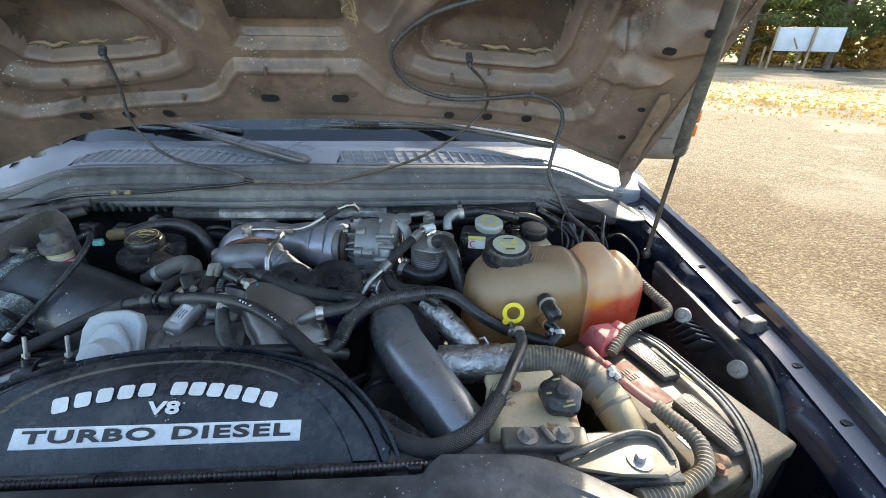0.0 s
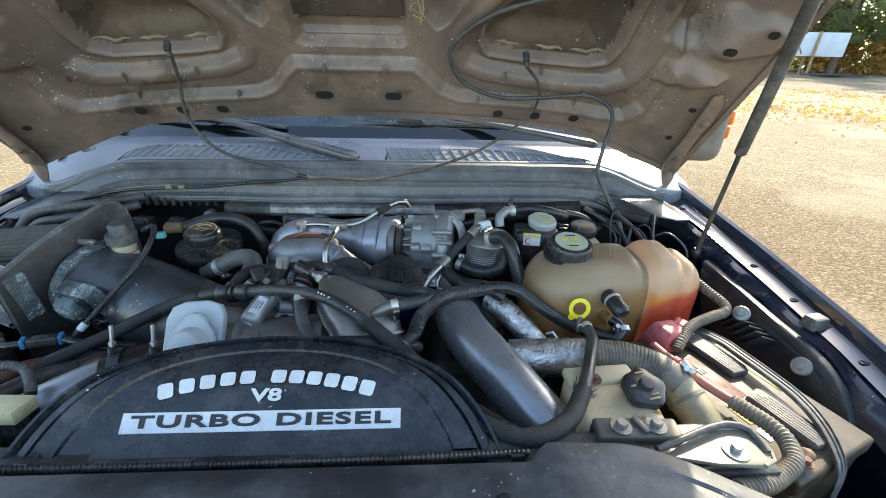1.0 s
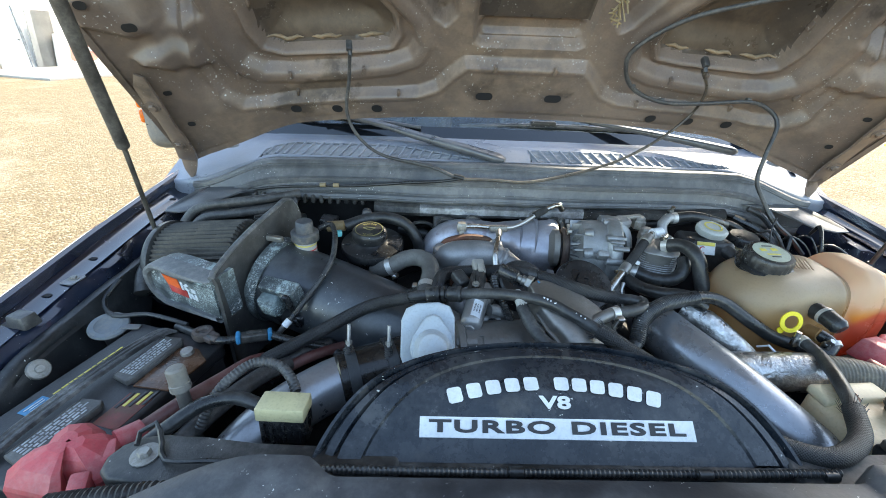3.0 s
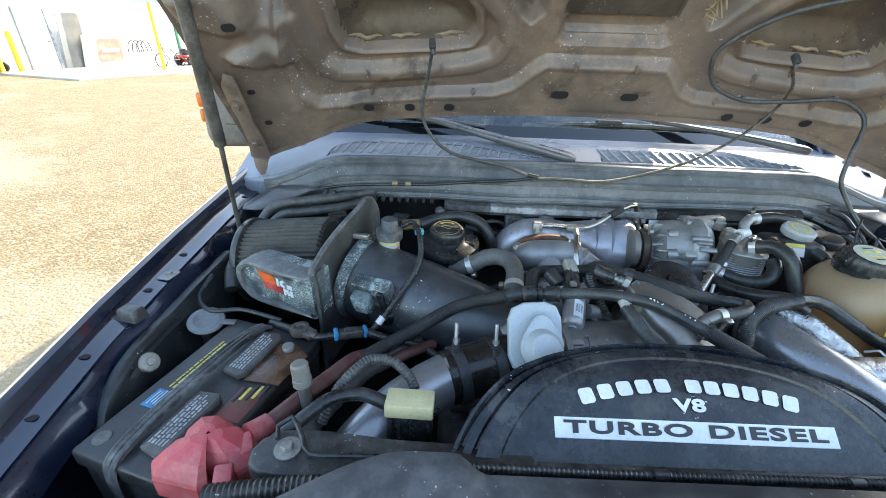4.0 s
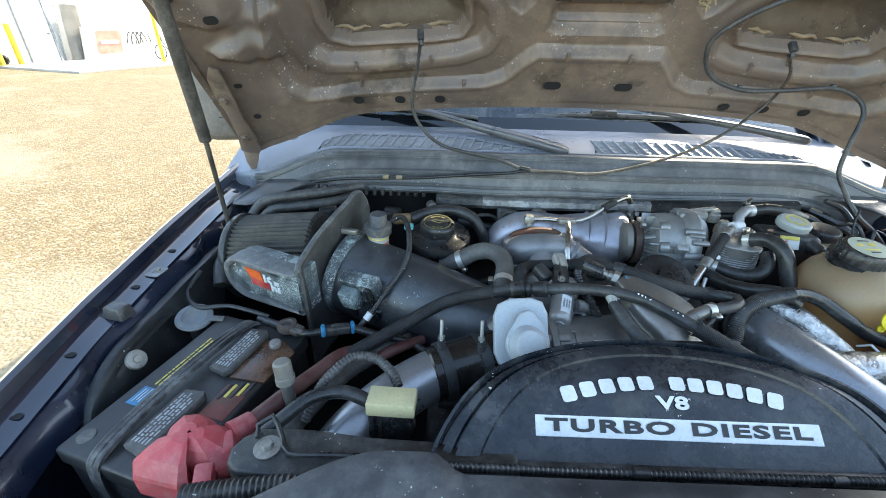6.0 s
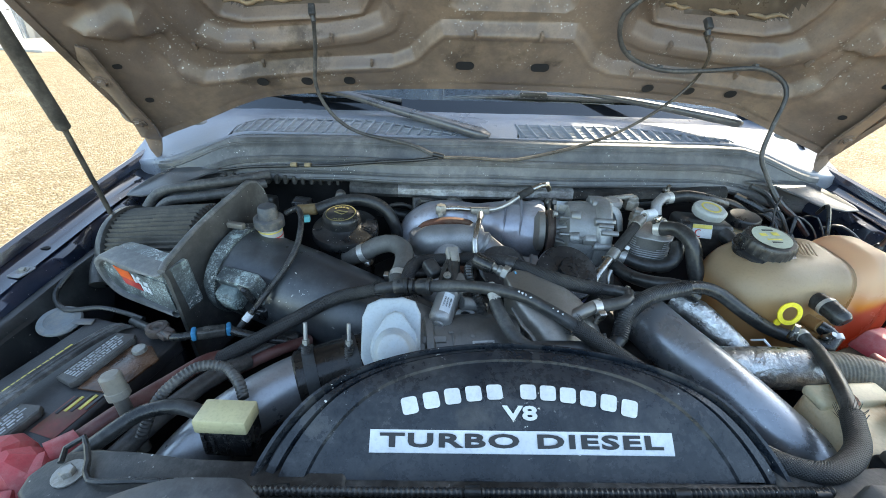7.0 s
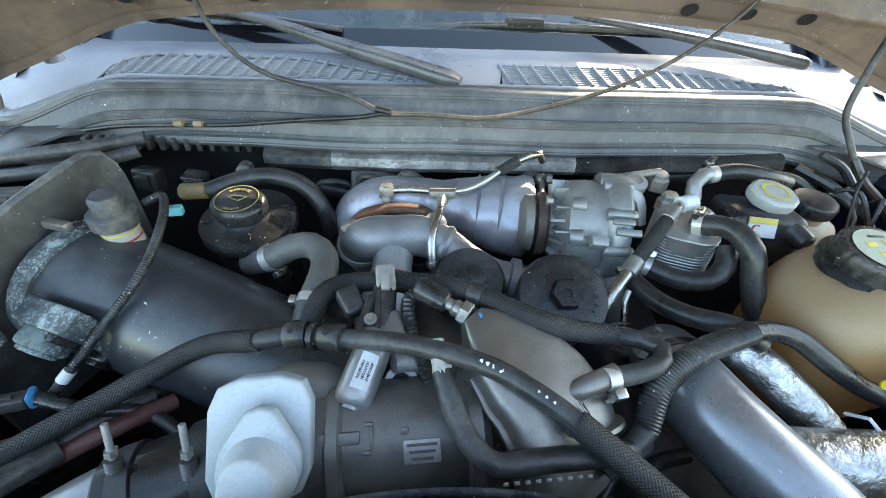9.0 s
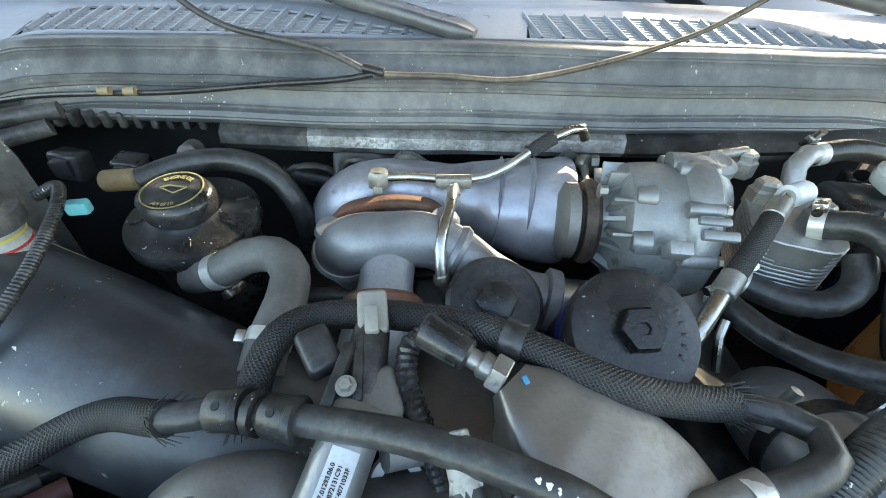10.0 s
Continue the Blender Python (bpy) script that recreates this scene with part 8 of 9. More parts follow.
single("hose_end", bm, mat("brown_fitting", (0.2, 0.13, 0.05), 0.55, 0, 0.3, 20, 0.2, 260, 0.3), "brown plastic hose fitting beside the reservoir", "fitting")
bm = nb()
box(bm, (-0.412, 0.834, 1.25), (0.02, 0.012, 0.014), 0.003, turned(0, 0, 10))
single("wire_plug", bm, mat("teal_plug", (0.1, 0.4, 0.45), 0.45, 0, 0.1, 20, 0.05), "small teal wire plug under the loom", "plug")
bm = nb()
cyl(bm, (-0.372, 0.985, 1.24), (-0.366, 0.955, 1.245), 0.012, seg=14, chamfer=0.002)
box(bm, (-0.372, 0.97, 1.235), (0.008, 0.03, 0.03), 0.002)
single("hose_holder", bm, RUBBER_G, "grey hose holder at the firewall", "bracket")

# ---- left front: boxes, cables, tubes ----
relay = thing("relay_box", "faded yellow relay box on a black base", "relay box", (-0.392, 0.4, 1.13))
yt = turned(-6, 0, -2)
bm = nb()
box(bm, (-0.392, 0.403, 1.2), (0.063, 0.036, 0.02), 0.0025, yt, 2)
part("yellow_cover", bm, YELLOW, relay)
bm = nb()
box(bm, (-0.392, 0.402, 1.17), (0.06, 0.034, 0.044), 0.004, yt, 3)
part("black_base", bm, BLACK, relay)
for dx in (-0.024, -0.014, 0.002, 0.024):
    bm = nb()
    box(bm, (-0.392 + dx, 0.3845, 1.172), (0.004, 0.003, 0.03), 0.001, yt)
    part("base_rib", bm, BLACK, relay)
rod = thing("vent_rod", "grey metal vent tube with a hexagonal head", "vent tube", (-0.53, 0.42, 1.1))
bm = nb()
cyl(bm, (-0.536, 0.424, 1.1), (-0.546, 0.438, 1.2), 0.0085, seg=16)
part("tube_stem", bm, ALU_D, rod)
bm = nb()
lathe(bm, [(0.011, 0), (0.0135, 0.002), (0.0135, 0.012), (0.0125, 0.013), (0.0125, 0.034), (0.01, 0.037), (0.002, 0.0375)], (-0.545, 0.437, 1.19), (-0.1, 0.14, 1), 10)
part("tube_head", bm, mat("grey_valve_cap", (0.2, 0.19, 0.17), 0.55, 0.2, 0.2, 20, 0.2, 260, 0.4), rod)
hose("battery_cable", [(-0.585, 0.4, 1.155), (-0.555, 0.44, 1.16), (-0.525, 0.5, 1.15), (-0.5, 0.55, 1.14), (-0.47, 0.585, 1.12)], 0.0115, "faded red battery cable", REDCAB, sink=False, category="cable")
hose("battery_cable", [(-0.55, 0.38, 1.13), (-0.515, 0.45, 1.14), (-0.48, 0.52, 1.135), (-0.45, 0.57, 1.12)], 0.0135, "dark dusty battery cable", RUBBER_G, sink=False, category="cable")
hose("battery_cable", [(-0.6, 0.335, 1.14), (-0.59, 0.31, 1.13), (-0.56, 0.3, 1.12), (-0.5, 0.29, 1.11)], 0.011, "red battery cable under its cover", REDCAB, sink=False, category="cable")
hose("loop_hose", [(-0.515, 0.41, 1.15), (-0.5, 0.43, 1.183), (-0.482, 0.448, 1.202), (-0.456, 0.472, 1.21), (-0.425, 0.476, 1.204), (-0.4, 0.456, 1.199), (-0.388, 0.438, 1.19)], 0.0075, "grey ribbed loop hose", RUBBER_G, sink=False, ripple=(0.005, 0.001))
hose("relay_cable", [(-0.56, 0.36, 1.17), (-0.53, 0.385, 1.185), (-0.5, 0.41, 1.195), (-0.46, 0.42, 1.196), (-0.425, 0.415, 1.185)], 0.0095, "black taped relay cable", RUBBER, sink=False, category="cable")
hose("front_loom", [(-0.6, 0.28, 1.185), (-0.55, 0.285, 1.19), (-0.5, 0.292, 1.19), (-0.46, 0.295, 1.185)], 0.0125, "black corrugated loom at the front corner", BLACK, sink=False, category="wire loom", ripple=(0.006, 0.0018))
hose("thin_wire", [(-0.545, 0.345, 1.197), (-0.55, 0.36, 1.2), (-0.535, 0.37, 1.205), (-0.515, 0.345, 1.2), (-0.5, 0.325, 1.199), (-0.45, 0.325, 1.199), (-0.4, 0.325, 1.199)], 0.0032, "thin black wire over the bracket", RUBBER, sink=False, category="wire", seg=8)
conn = thing("blue_connector", "black wire connector with blue ends", "connector", (-0.53, 0.6, 1.13))
ct = turned(0, 6, 22)
CO_ = Vector((-0.519, 0.606, 1.148))
bm = nb()
box(bm, CO_, (0.044, 0.017, 0.016), 0.003, ct, 3)
box(bm, CO_ + ct @ Vector((0, 0, 0.009)), (0.024, 0.008, 0.006), 0.002, ct, 2)
part("connector_body", bm, BLACK_D, conn)
for dx in (-0.026, 0.026):
    bm = nb()
    box(bm, CO_ + ct @ Vector((dx, 0, 0.001)), (0.008, 0.0185, 0.0185), 0.003, ct, 2)
    part("blue_end", bm, BLUEPL, conn, "bright blue end cap")
hose("wire_bundle", [(-0.68, 0.645, 1.135), (-0.62, 0.612, 1.145), (-0.575, 0.59, 1.15), (-0.545, 0.596, 1.15)], 0.007, "dark wire bundle to the blue connector", RUBBER, sink=False, category="wire")
hose("wire_bundle", [(-0.495, 0.616, 1.145), (-0.44, 0.61, 1.132), (-0.39, 0.62, 1.11), (-0.34, 0.6, 1.09)], 0.0075, "dark wire bundle from the blue connector", RUBBER, sink=False, category="wire")
hose("ground_wire", [(-0.82, 0.72, 1.19), (-0.83, 0.68, 1.165), (-0.8, 0.655, 1.15), (-0.75, 0.668, 1.145), (-0.7, 0.66, 1.14), (-0.66, 0.645, 1.14)], 0.0045, "thin black wire along the liner", RUBBER, sink=False, category="wire", seg=8)
hose("fender_hose", [(-0.79, 0.73, 1.15), (-0.8, 0.77, 1.18), (-0.79, 0.82, 1.19), (-0.77, 0.86, 1.17)], 0.018, "black rubber hose beside the air filter", RUBBER, sink=False)
wash = thing("washer_filler", "grey washer fluid filler cap", "filler cap", (-0.805, 0.647, 1.05))
bm = nb()
lathe(bm, [(0.014, -0.06), (0.016, -0.01)], (-0.8, 0.637, 1.139), (0.15, -0.2, 1), 24)
part("filler_neck", bm, BLACK, wash, "black filler neck")
bm = nb()
lathe(bm, [(0.018, -0.01), (0.02, -0.006), (0.031, -0.004), (0.033, 0.0), (0.031, 0.0035), (0.022, 0.0045), (0.02, 0.003), (0.003, 0.0032)], (-0.8, 0.637, 1.139), (0.15, -0.2, 1), 40)
part("cap", bm, mat("grey_washer_cap", (0.12, 0.145, 0.165), 0.5, 0, 0.15, 16, 0.1, 260, 0.35), wash)
bm = nb()
box(bm, (-0.762, 0.64, 1.136), (0.03, 0.014, 0.004), 0.0015, turned(0, 8, 10))
part("cap_tab", bm, mat("grey_cap_tab", (0.11, 0.12, 0.13), 0.5, 0, 0.15, 16, 0.1, 260, 0.35), wash)
bm = nb()
lathe(bm, [(0.008, -0.006), (0.017, -0.006), (0.0185, 0.0), (0.0165, 0.007), (0.0105, 0.008), (0.008, 0.004)], (-0.612, 0.61, 1.148), (0, 0, 1), 20, wobble=lambda a, h: 1 + 0.05 * math.sin(3 * a))
box(bm, (-0.592, 0.6, 1.148), (0.022, 0.022, 0.012), 0.003, turned(0, 0, -30), 3)
cyl(bm, (-0.592, 0.598, 1.15), (-0.575, 0.588, 1.152), 0.006, seg=10)
single("terminal_clamp", bm, mat("dark_corroded_lead", (0.07, 0.058, 0.055), 0.55, 0.4, 0.4, 40, 0.4, 260, 0.5, (0.2, 0.15, 0.12), 30), "dark corroded battery terminal clamp", "terminal clamp")

# ---- right front: power steering tank, foil-wrapped pipe, hoses ----
ps = thing("steering_fluid_tank", "yellowed white fluid tank with rusty streaks and black cap", "fluid tank", (0.44, 0.42, 1.0))
RUSTY_IVORY = mat("rust_streaked_ivory", (0.68, 0.55, 0.36), 0.4, 0.0, 0.12, 10, 0.1, 260, 0.4, (0.5, 0.28, 0.1), 7, stain=(0.3, 0.13, 0.04), stain_at=0.58)
bm = nb()
box(bm, (0.438, 0.42, 1.125), (0.13, 0.115, 0.115), 0.016, turned(0, 0, -4), 4, 0.97)
part("tank_body", bm, RUSTY_IVORY, ps)
bm = nb()
box(bm, (0.43, 0.462, 1.182), (0.108, 0.036, 0.016), 0.005, turned(0, 0, 4), 3)
part("tank_rib", bm, IVORY, ps)
bm = nb()
lathe(bm, [(0.02, -0.03), (0.02, -0.008), (0.029, -0.006), (0.03, 0.002), (0.029, 0.008), (0.024, 0.011), (0.011, 0.0115), (0.009, 0.018), (0.003, 0.0185)], (0.476, 0.42, 1.198), (0.05, -0.25, 1), 40, wobble=lambda a, h: 1 + (0.07 * math.cos(5 * a) if -0.007 < h < 0.0112 else 0))
pcap = part("cap", bm, BLACK, ps, "scalloped black cap")
for k, (dx, dy, w_) in enumerate(((0, 0.02, 0.012), (0, -0.021, 0.018), (-0.02, 0.002, 0.008), (0.004, -0.015, 0.012))):
    bm = nb()
    up = Vector((0.05, -0.25, 1)).normalized()
    box(bm, Vector((0.476, 0.42, 1.198)) + frame_to(up) @ Vector((dx, dy, 0.0118)), (w_, 0.003, 0.0006), 0.0002, frame_to(up))
    part("cap_print", bm, OLD_YELLOW, pcap)
for x in (0.412, 0.458):
    bm = nb()
    hex_bolt(bm, (x, 0.352, 1.203), 0.0075, 0.008, washer=1.8)
    part("strap_bolt", bm, ZINC, ps)
bm = nb()
box(bm, (0.435, 0.352, 1.195), (0.11, 0.032, 0.014), 0.004, turned(0, 0, -2), 3)
part("strap_plate", bm, mat("dusty_grey_strap", (0.12, 0.115, 0.1), 0.5, 0.3, 0.25, 12, 0.15, 260, 0.5, (0.22, 0.19, 0.15), 14), ps, "dusty grey strap plate")
bm = nb()
box(bm, (0.436, 0.357, 1.15), (0.108, 0.034, 0.075), 0.006, turned(0, 0, -2), 3)
part("strap_housing", bm, BLACK, ps)
bm = nb()
box(bm, (0.438, 0.353, 1.2045), (0.008, 0.026, 0.006), 0.0015, turned(0, 0, 24), 2)
part("strap_rib", bm, ALU_D, ps)
bm = nb()
hex_bolt(bm, (0.415, 0.448, 1.191), 0.007, 0.006)
part("tank_bolt", bm, RUST, ps)

wrap = thing("wrapped_pipe", "crinkled silver foil-wrapped intake pipe", "pipe", (0.4, 0.54, 1.1))
WP = sunk([(0.31, 0.535, 1.17), (0.345, 0.53, 1.174), (0.4, 0.525, 1.18), (0.46, 0.518, 1.184)], 0.033)
bm = nb()
tube(bm, WP, 0.033, 64, 0.003)
for v in bm.verts:
    v.co += Vector((0, -0.5, 0.8)) * (0.0014 * noise.noise(v.co * 60) + 0.0008 * abs(noise.noise(v.co * 170)))
part("foil_wrap", bm, FOIL, wrap, "crinkled silver foil")
RH = sunk([(0.45, 0.518, 1.184), (0.5, 0.508, 1.186), (0.545, 0.487, 1.182), (0.572, 0.46, 1.172)], 0.03)
# ribbed hose: dust colour warmed and lightened as if in sun
hose("ribbed_intake_hose", RH, 0.031, "dusty ribbed hose in sunlit tan joining the foil-wrapped pipe", mat("sunlit_dusty_ribbed_rubber", (0.06, 0.055, 0.045), 0.45, 0, 0.2, 10, 0.1, 260, 0.6, (0.3, 0.26, 0.18), 12), sink=False, ripple=(0.0055, 0.0008), seg=28)
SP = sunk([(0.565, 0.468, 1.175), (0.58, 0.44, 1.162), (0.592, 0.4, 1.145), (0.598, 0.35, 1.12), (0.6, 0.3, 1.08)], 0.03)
# pipe colour holds both dust and the sun's warm light
sp = hose("sunlit_pipe", SP, 0.029, "dusty pipe in sunlit tan between tank and battery", mat("sunlit_dusty_pipe", (0.3, 0.26, 0.17), 0.42, 0.2, 0.25, 10, 0.15, 260, 0.6, (0.42, 0.37, 0.26), 9), sink=False, category="pipe", seg=24)
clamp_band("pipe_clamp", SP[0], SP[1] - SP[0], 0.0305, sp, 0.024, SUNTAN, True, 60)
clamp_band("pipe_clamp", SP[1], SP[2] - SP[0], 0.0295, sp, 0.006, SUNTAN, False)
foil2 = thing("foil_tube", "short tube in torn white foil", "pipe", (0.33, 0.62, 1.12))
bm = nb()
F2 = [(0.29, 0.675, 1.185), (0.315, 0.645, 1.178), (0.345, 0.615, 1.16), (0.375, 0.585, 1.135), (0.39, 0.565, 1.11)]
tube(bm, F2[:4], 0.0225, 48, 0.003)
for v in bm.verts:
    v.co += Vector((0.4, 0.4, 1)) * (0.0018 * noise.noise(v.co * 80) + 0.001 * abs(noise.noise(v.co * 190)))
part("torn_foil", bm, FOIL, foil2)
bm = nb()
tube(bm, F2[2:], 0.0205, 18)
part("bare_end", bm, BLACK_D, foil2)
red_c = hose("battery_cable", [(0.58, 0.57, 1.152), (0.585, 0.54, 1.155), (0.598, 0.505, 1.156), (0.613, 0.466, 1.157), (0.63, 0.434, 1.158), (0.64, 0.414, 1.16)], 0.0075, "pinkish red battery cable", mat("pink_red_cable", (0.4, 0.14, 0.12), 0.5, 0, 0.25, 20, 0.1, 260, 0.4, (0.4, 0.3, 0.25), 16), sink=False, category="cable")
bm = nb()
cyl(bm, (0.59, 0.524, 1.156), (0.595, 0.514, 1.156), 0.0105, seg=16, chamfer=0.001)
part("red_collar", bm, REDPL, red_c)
# loom lightened to a sunlit tan over its dust
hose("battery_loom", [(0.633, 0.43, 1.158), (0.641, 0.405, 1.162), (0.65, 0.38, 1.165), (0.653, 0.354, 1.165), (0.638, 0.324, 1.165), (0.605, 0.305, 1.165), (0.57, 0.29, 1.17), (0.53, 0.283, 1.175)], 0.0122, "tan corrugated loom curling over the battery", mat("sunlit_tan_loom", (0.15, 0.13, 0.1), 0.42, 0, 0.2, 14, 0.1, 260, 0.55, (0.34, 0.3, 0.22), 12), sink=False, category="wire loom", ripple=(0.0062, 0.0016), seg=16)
hose("bracket_cable", [(0.44, 0.316, 1.206), (0.481, 0.329, 1.208), (0.515, 0.341, 1.208), (0.552, 0.35, 1.206), (0.577, 0.341, 1.204), (0.58, 0.312, 1.2)], 0.0045, "thin cable over the corner bracket", RUBBER_G, sink=False, category="cable", seg=10)
bm = nb()
tube(bm, [(0.664, 0.338, 1.146), (0.676, 0.345, 1.15), (0.688, 0.346, 1.146)], [0.008, 0.011, 0.009], 12, squash=0.8)
hex_bolt(bm, (0.668, 0.332, 1.15), 0.006, 0.006)
single("terminal_clamp", bm, RUST, "corroded brown battery terminal clamp", "terminal clamp")
tie = nb()
tube(tie, [(0.385, 0.59, 1.165), (0.39, 0.575, 1.18), (0.398, 0.562, 1.172)], 0.002, 6)
single("cable_tie", tie, WHITE, "white cable tie tail", "cable tie")

# ---- back wall details ----
foil = thing("firewall_insulation", "foil-edged insulation strip under the cowl", "insulation", (0, 1.05, 1.2))
for x0, x1, m_, nm in ((-0.36, -0.24, BLACK_D, "black_felt"), (-0.24, 0.19, mat("dull_foil", (0.3, 0.3, 0.3), 0.4, 0.5, 0.4, 30, 0.6, 140, 0.5, (0.12, 0.11, 0.1), 20, bdist=0.004), "foil_edge"), (0.19, 0.6, BLACK_D, "black_felt")):
    bm = sweep_x([(1.05, 1.254), (1.024, 1.252), (1.013, 1.245), (1.01, 1.23), (1.018, 1.22), (1.06, 1.215)], x0, x1, 60, 0.12, 0.02, fray=0.003)
    part(nm, bm, m_, foil)
for k in range(14):
    bm = nb()
    x = -0.68 + 0.022 * k
    box(bm, (x, 1.065, 1.243), (0.01, 0.02, 0.022), 0.003)
    part("felt_rib", bm, BLACK_D, foil)
bm = nb()
box(bm, (-0.16, 1.0, 1.17), (0.1, 0.012, 0.11), 0.004, turned(-20, 12, 30))
single("heat_plate", bm, BLACK_D, "dark heat plate beside the turbocharger", "plate")
hose("firewall_harness", [(-0.3, 1.07, 1.16), (-0.15, 1.06, 1.14), (0.05, 1.06, 1.15), (0.2, 1.05, 1.17), (0.35, 1.05, 1.2), (0.5, 1.06, 1.22)], 0.016, "dark wire harness along the firewall", RUBBER, sink=False, category="wire harness")
for k, pts in enumerate(([(0.62, 1.02, 1.27), (0.66, 1.0, 1.25), (0.68, 0.96, 1.2), (0.66, 0.92, 1.14)], [(0.6, 1.03, 1.24), (0.65, 0.98, 1.22), (0.7, 0.93, 1.17), (0.71, 0.9, 1.1)], [(0.64, 0.98, 1.28), (0.66, 0.96, 1.25), (0.7, 0.95, 1.22), (0.74, 0.94, 1.18)], [(0.48, 0.96, 1.23), (0.52, 0.99, 1.24), (0.58, 1.0, 1.23), (0.63, 0.98, 1.2)])):
    hose("harness_branch", pts, 0.007 + 0.002 * (k % 2), "black wire branch behind the coolant tank", RUBBER, sink=False, category="wire", seg=8)

# ---- cables hanging from the hood ----
HC = [(-0.399, 1.026, 1.605), (-0.41, 1.056, 1.546), (-0.425, 1.08, 1.465), (-0.398, 1.085, 1.403), (-0.338, 1.085, 1.36), (-0.217, 1.05, 1.345), (-0.144, 1.012, 1.326), (-0.055, 1.01, 1.326), (0.032, 1.012, 1.324), (0.155, 1.045, 1.34), (0.278, 1.08, 1.37), (0.378, 1.096, 1.425), (0.448, 1.105, 1.489), (0.44, 1.06, 1.55), (0.394, 1.022, 1.596)]
wash_tube = hose("washer_tube", HC[:7], 0.0042, "thin dusty washer tube hanging from the hood", RUBBER_G, sink=False, category="tube", seg=10)
hose("washer_tube", HC[6:], 0.0036, "thin washer tube draped across the cowl", mat("shiny_tube", (0.06, 0.05, 0.04), 0.3, 0, 0.2, 20, 0.05, 260, 0.3), sink=False, category="tube", seg=10)
bm = nb()
cyl(bm, Vector(HC[6]) + Vector((-0.012, 0.004, 0.006)), Vector(HC[6]) + Vector((0.014, -0.001, 0.002)), 0.006, seg=10, chamfer=0.001)
part("tee_joint", bm, RUBBER, wash_tube)
hose("washer_tube", [HC[6], (-0.19, 1.013, 1.318), (-0.28, 1.022, 1.308), (-0.4, 1.03, 1.294), (-0.5, 1.045, 1.285), (-0.62, 1.07, 1.27), (-0.72, 1.085, 1.25)], 0.0038, "thin washer tube clipped along the cowl", RUBBER, sink=False, category="tube", seg=10)
for q in ((-0.399, 1.022, 1.616), (0.393, 1.018, 1.612)):
    bm = nb()
    box(bm, q, (0.014, 0.012, 0.024), 0.003, turned(-40, 0, 10))
    cyl(bm, Vector(q), Vector(q) + Vector((0.003, -0.006, -0.02)), 0.005, seg=8)
    single("washer_nozzle", bm, RUBBER_G, "small grey washer nozzle under the hood", "nozzle", "washer nozzles")
H2 = [(0.48, 0.9, 1.735), (0.4, 0.93, 1.72), (0.3, 0.965, 1.69), (0.227, 1.005, 1.637), (0.222, 1.03, 1.597), (0.262, 1.058, 1.548), (0.35, 1.078, 1.518), (0.452, 1.08, 1.518), (0.559, 1.07, 1.527), (0.62, 1.068, 1.508), (0.637, 1.05, 1.475), (0.62, 1.03, 1.412), (0.608, 1.01, 1.347), (0.63, 0.99, 1.3), (0.65, 0.97, 1.26)]
lampwire = hose("lamp_wire", H2, 0.005, "taped wire pinned round the hood and hanging down", RUBBER_G, sink=False, category="wire", seg=10)
for i in (5, 6, 8):
    bm = nb()
    box(bm, Vector(H2[i]) + Vector((0, 0.004, 0.004)), (0.01, 0.012, 0.01), 0.002)
    part("wire_clip", bm, RUBBER_G, lampwire)
debris = nb()
for k in range(12):
    q = flat_point(0.145 + random.uniform(-0.008, 0.008), 0.27 + 0.06 * k / 12, 0.008)
    tube(debris, [q, q + Vector((random.uniform(-0.012, 0.012), random.uniform(-0.012, 0.0), random.uniform(-0.01, 0.02))), q + Vector((random.uniform(-0.015, 0.015), -0.01, random.uniform(-0.02, 0.02)))], 0.0016, 5, 0.006)
tagged(part("insulation_shred", debris, mat("straw_fibre", (0.35, 0.27, 0.15), 0.9), None), "shreds of straw-coloured insulation stuck to the hood", "debris", kind="stuff")

# ---- small wiring and clips in the gaps ----
for q in ((-0.49, 1.036, 1.291), (-0.455, 1.032, 1.2925)):
    bm = nb()
    cyl(bm, Vector(q) - Vector((0.007, 0, 0)), Vector(q) + Vector((0.007, 0.0, 0.0006)), 0.0055, seg=10)
    single("tube_clip", bm, mat("tan_clip", (0.24, 0.19, 0.11), 0.6) if q[0] < -0.47 else bpy.data.materials["tan_clip"], "tan tape clip on the washer tube", "clip", "tape clips")
random.seed(21)
for k in range(9):
    a = Vector((0.6 + 0.02 * k, 0.985 - 0.006 * k, 1.2 + 0.012 * (k % 4)))
    b = a + Vector((random.uniform(-0.03, 0.05), random.uniform(-0.07, -0.03), random.uniform(-0.06, 0.03)))
    hose("thin_wire", [a, a.lerp(b, 0.4) + Vector((0, 0, random.uniform(0.01, 0.035))), b, b + Vector((random.uniform(-0.02, 0.02), -0.02, -0.06))], random.choice((0.0022, 0.003, 0.0042)), "thin dark wire behind the coolant tank", RUBBER, sink=False, category="wire", seg=7, group="wires behind the tank")
for k in range(7):
    a = Vector((-0.59 + 0.018 * k, 0.47 + 0.014 * k, 1.09 + 0.006 * (k % 3)))
    b = a + Vector((0.11 + 0.01 * (k % 3), 0.12 - 0.02 * (k % 2), random.uniform(-0.01, 0.02)))
    hose("bay_cable", [a, a.lerp(b, 0.5) + Vector((random.uniform(-0.02, 0.02), 0.0, random.uniform(0.015, 0.035))), b], random.choice((0.006, 0.008, 0.01)), "grimy black cable between battery and engine", (RUBBER, RUBBER_G, REDCAB)[k % 3], sink=False, category="cable", seg=10, group="cables beside the battery")
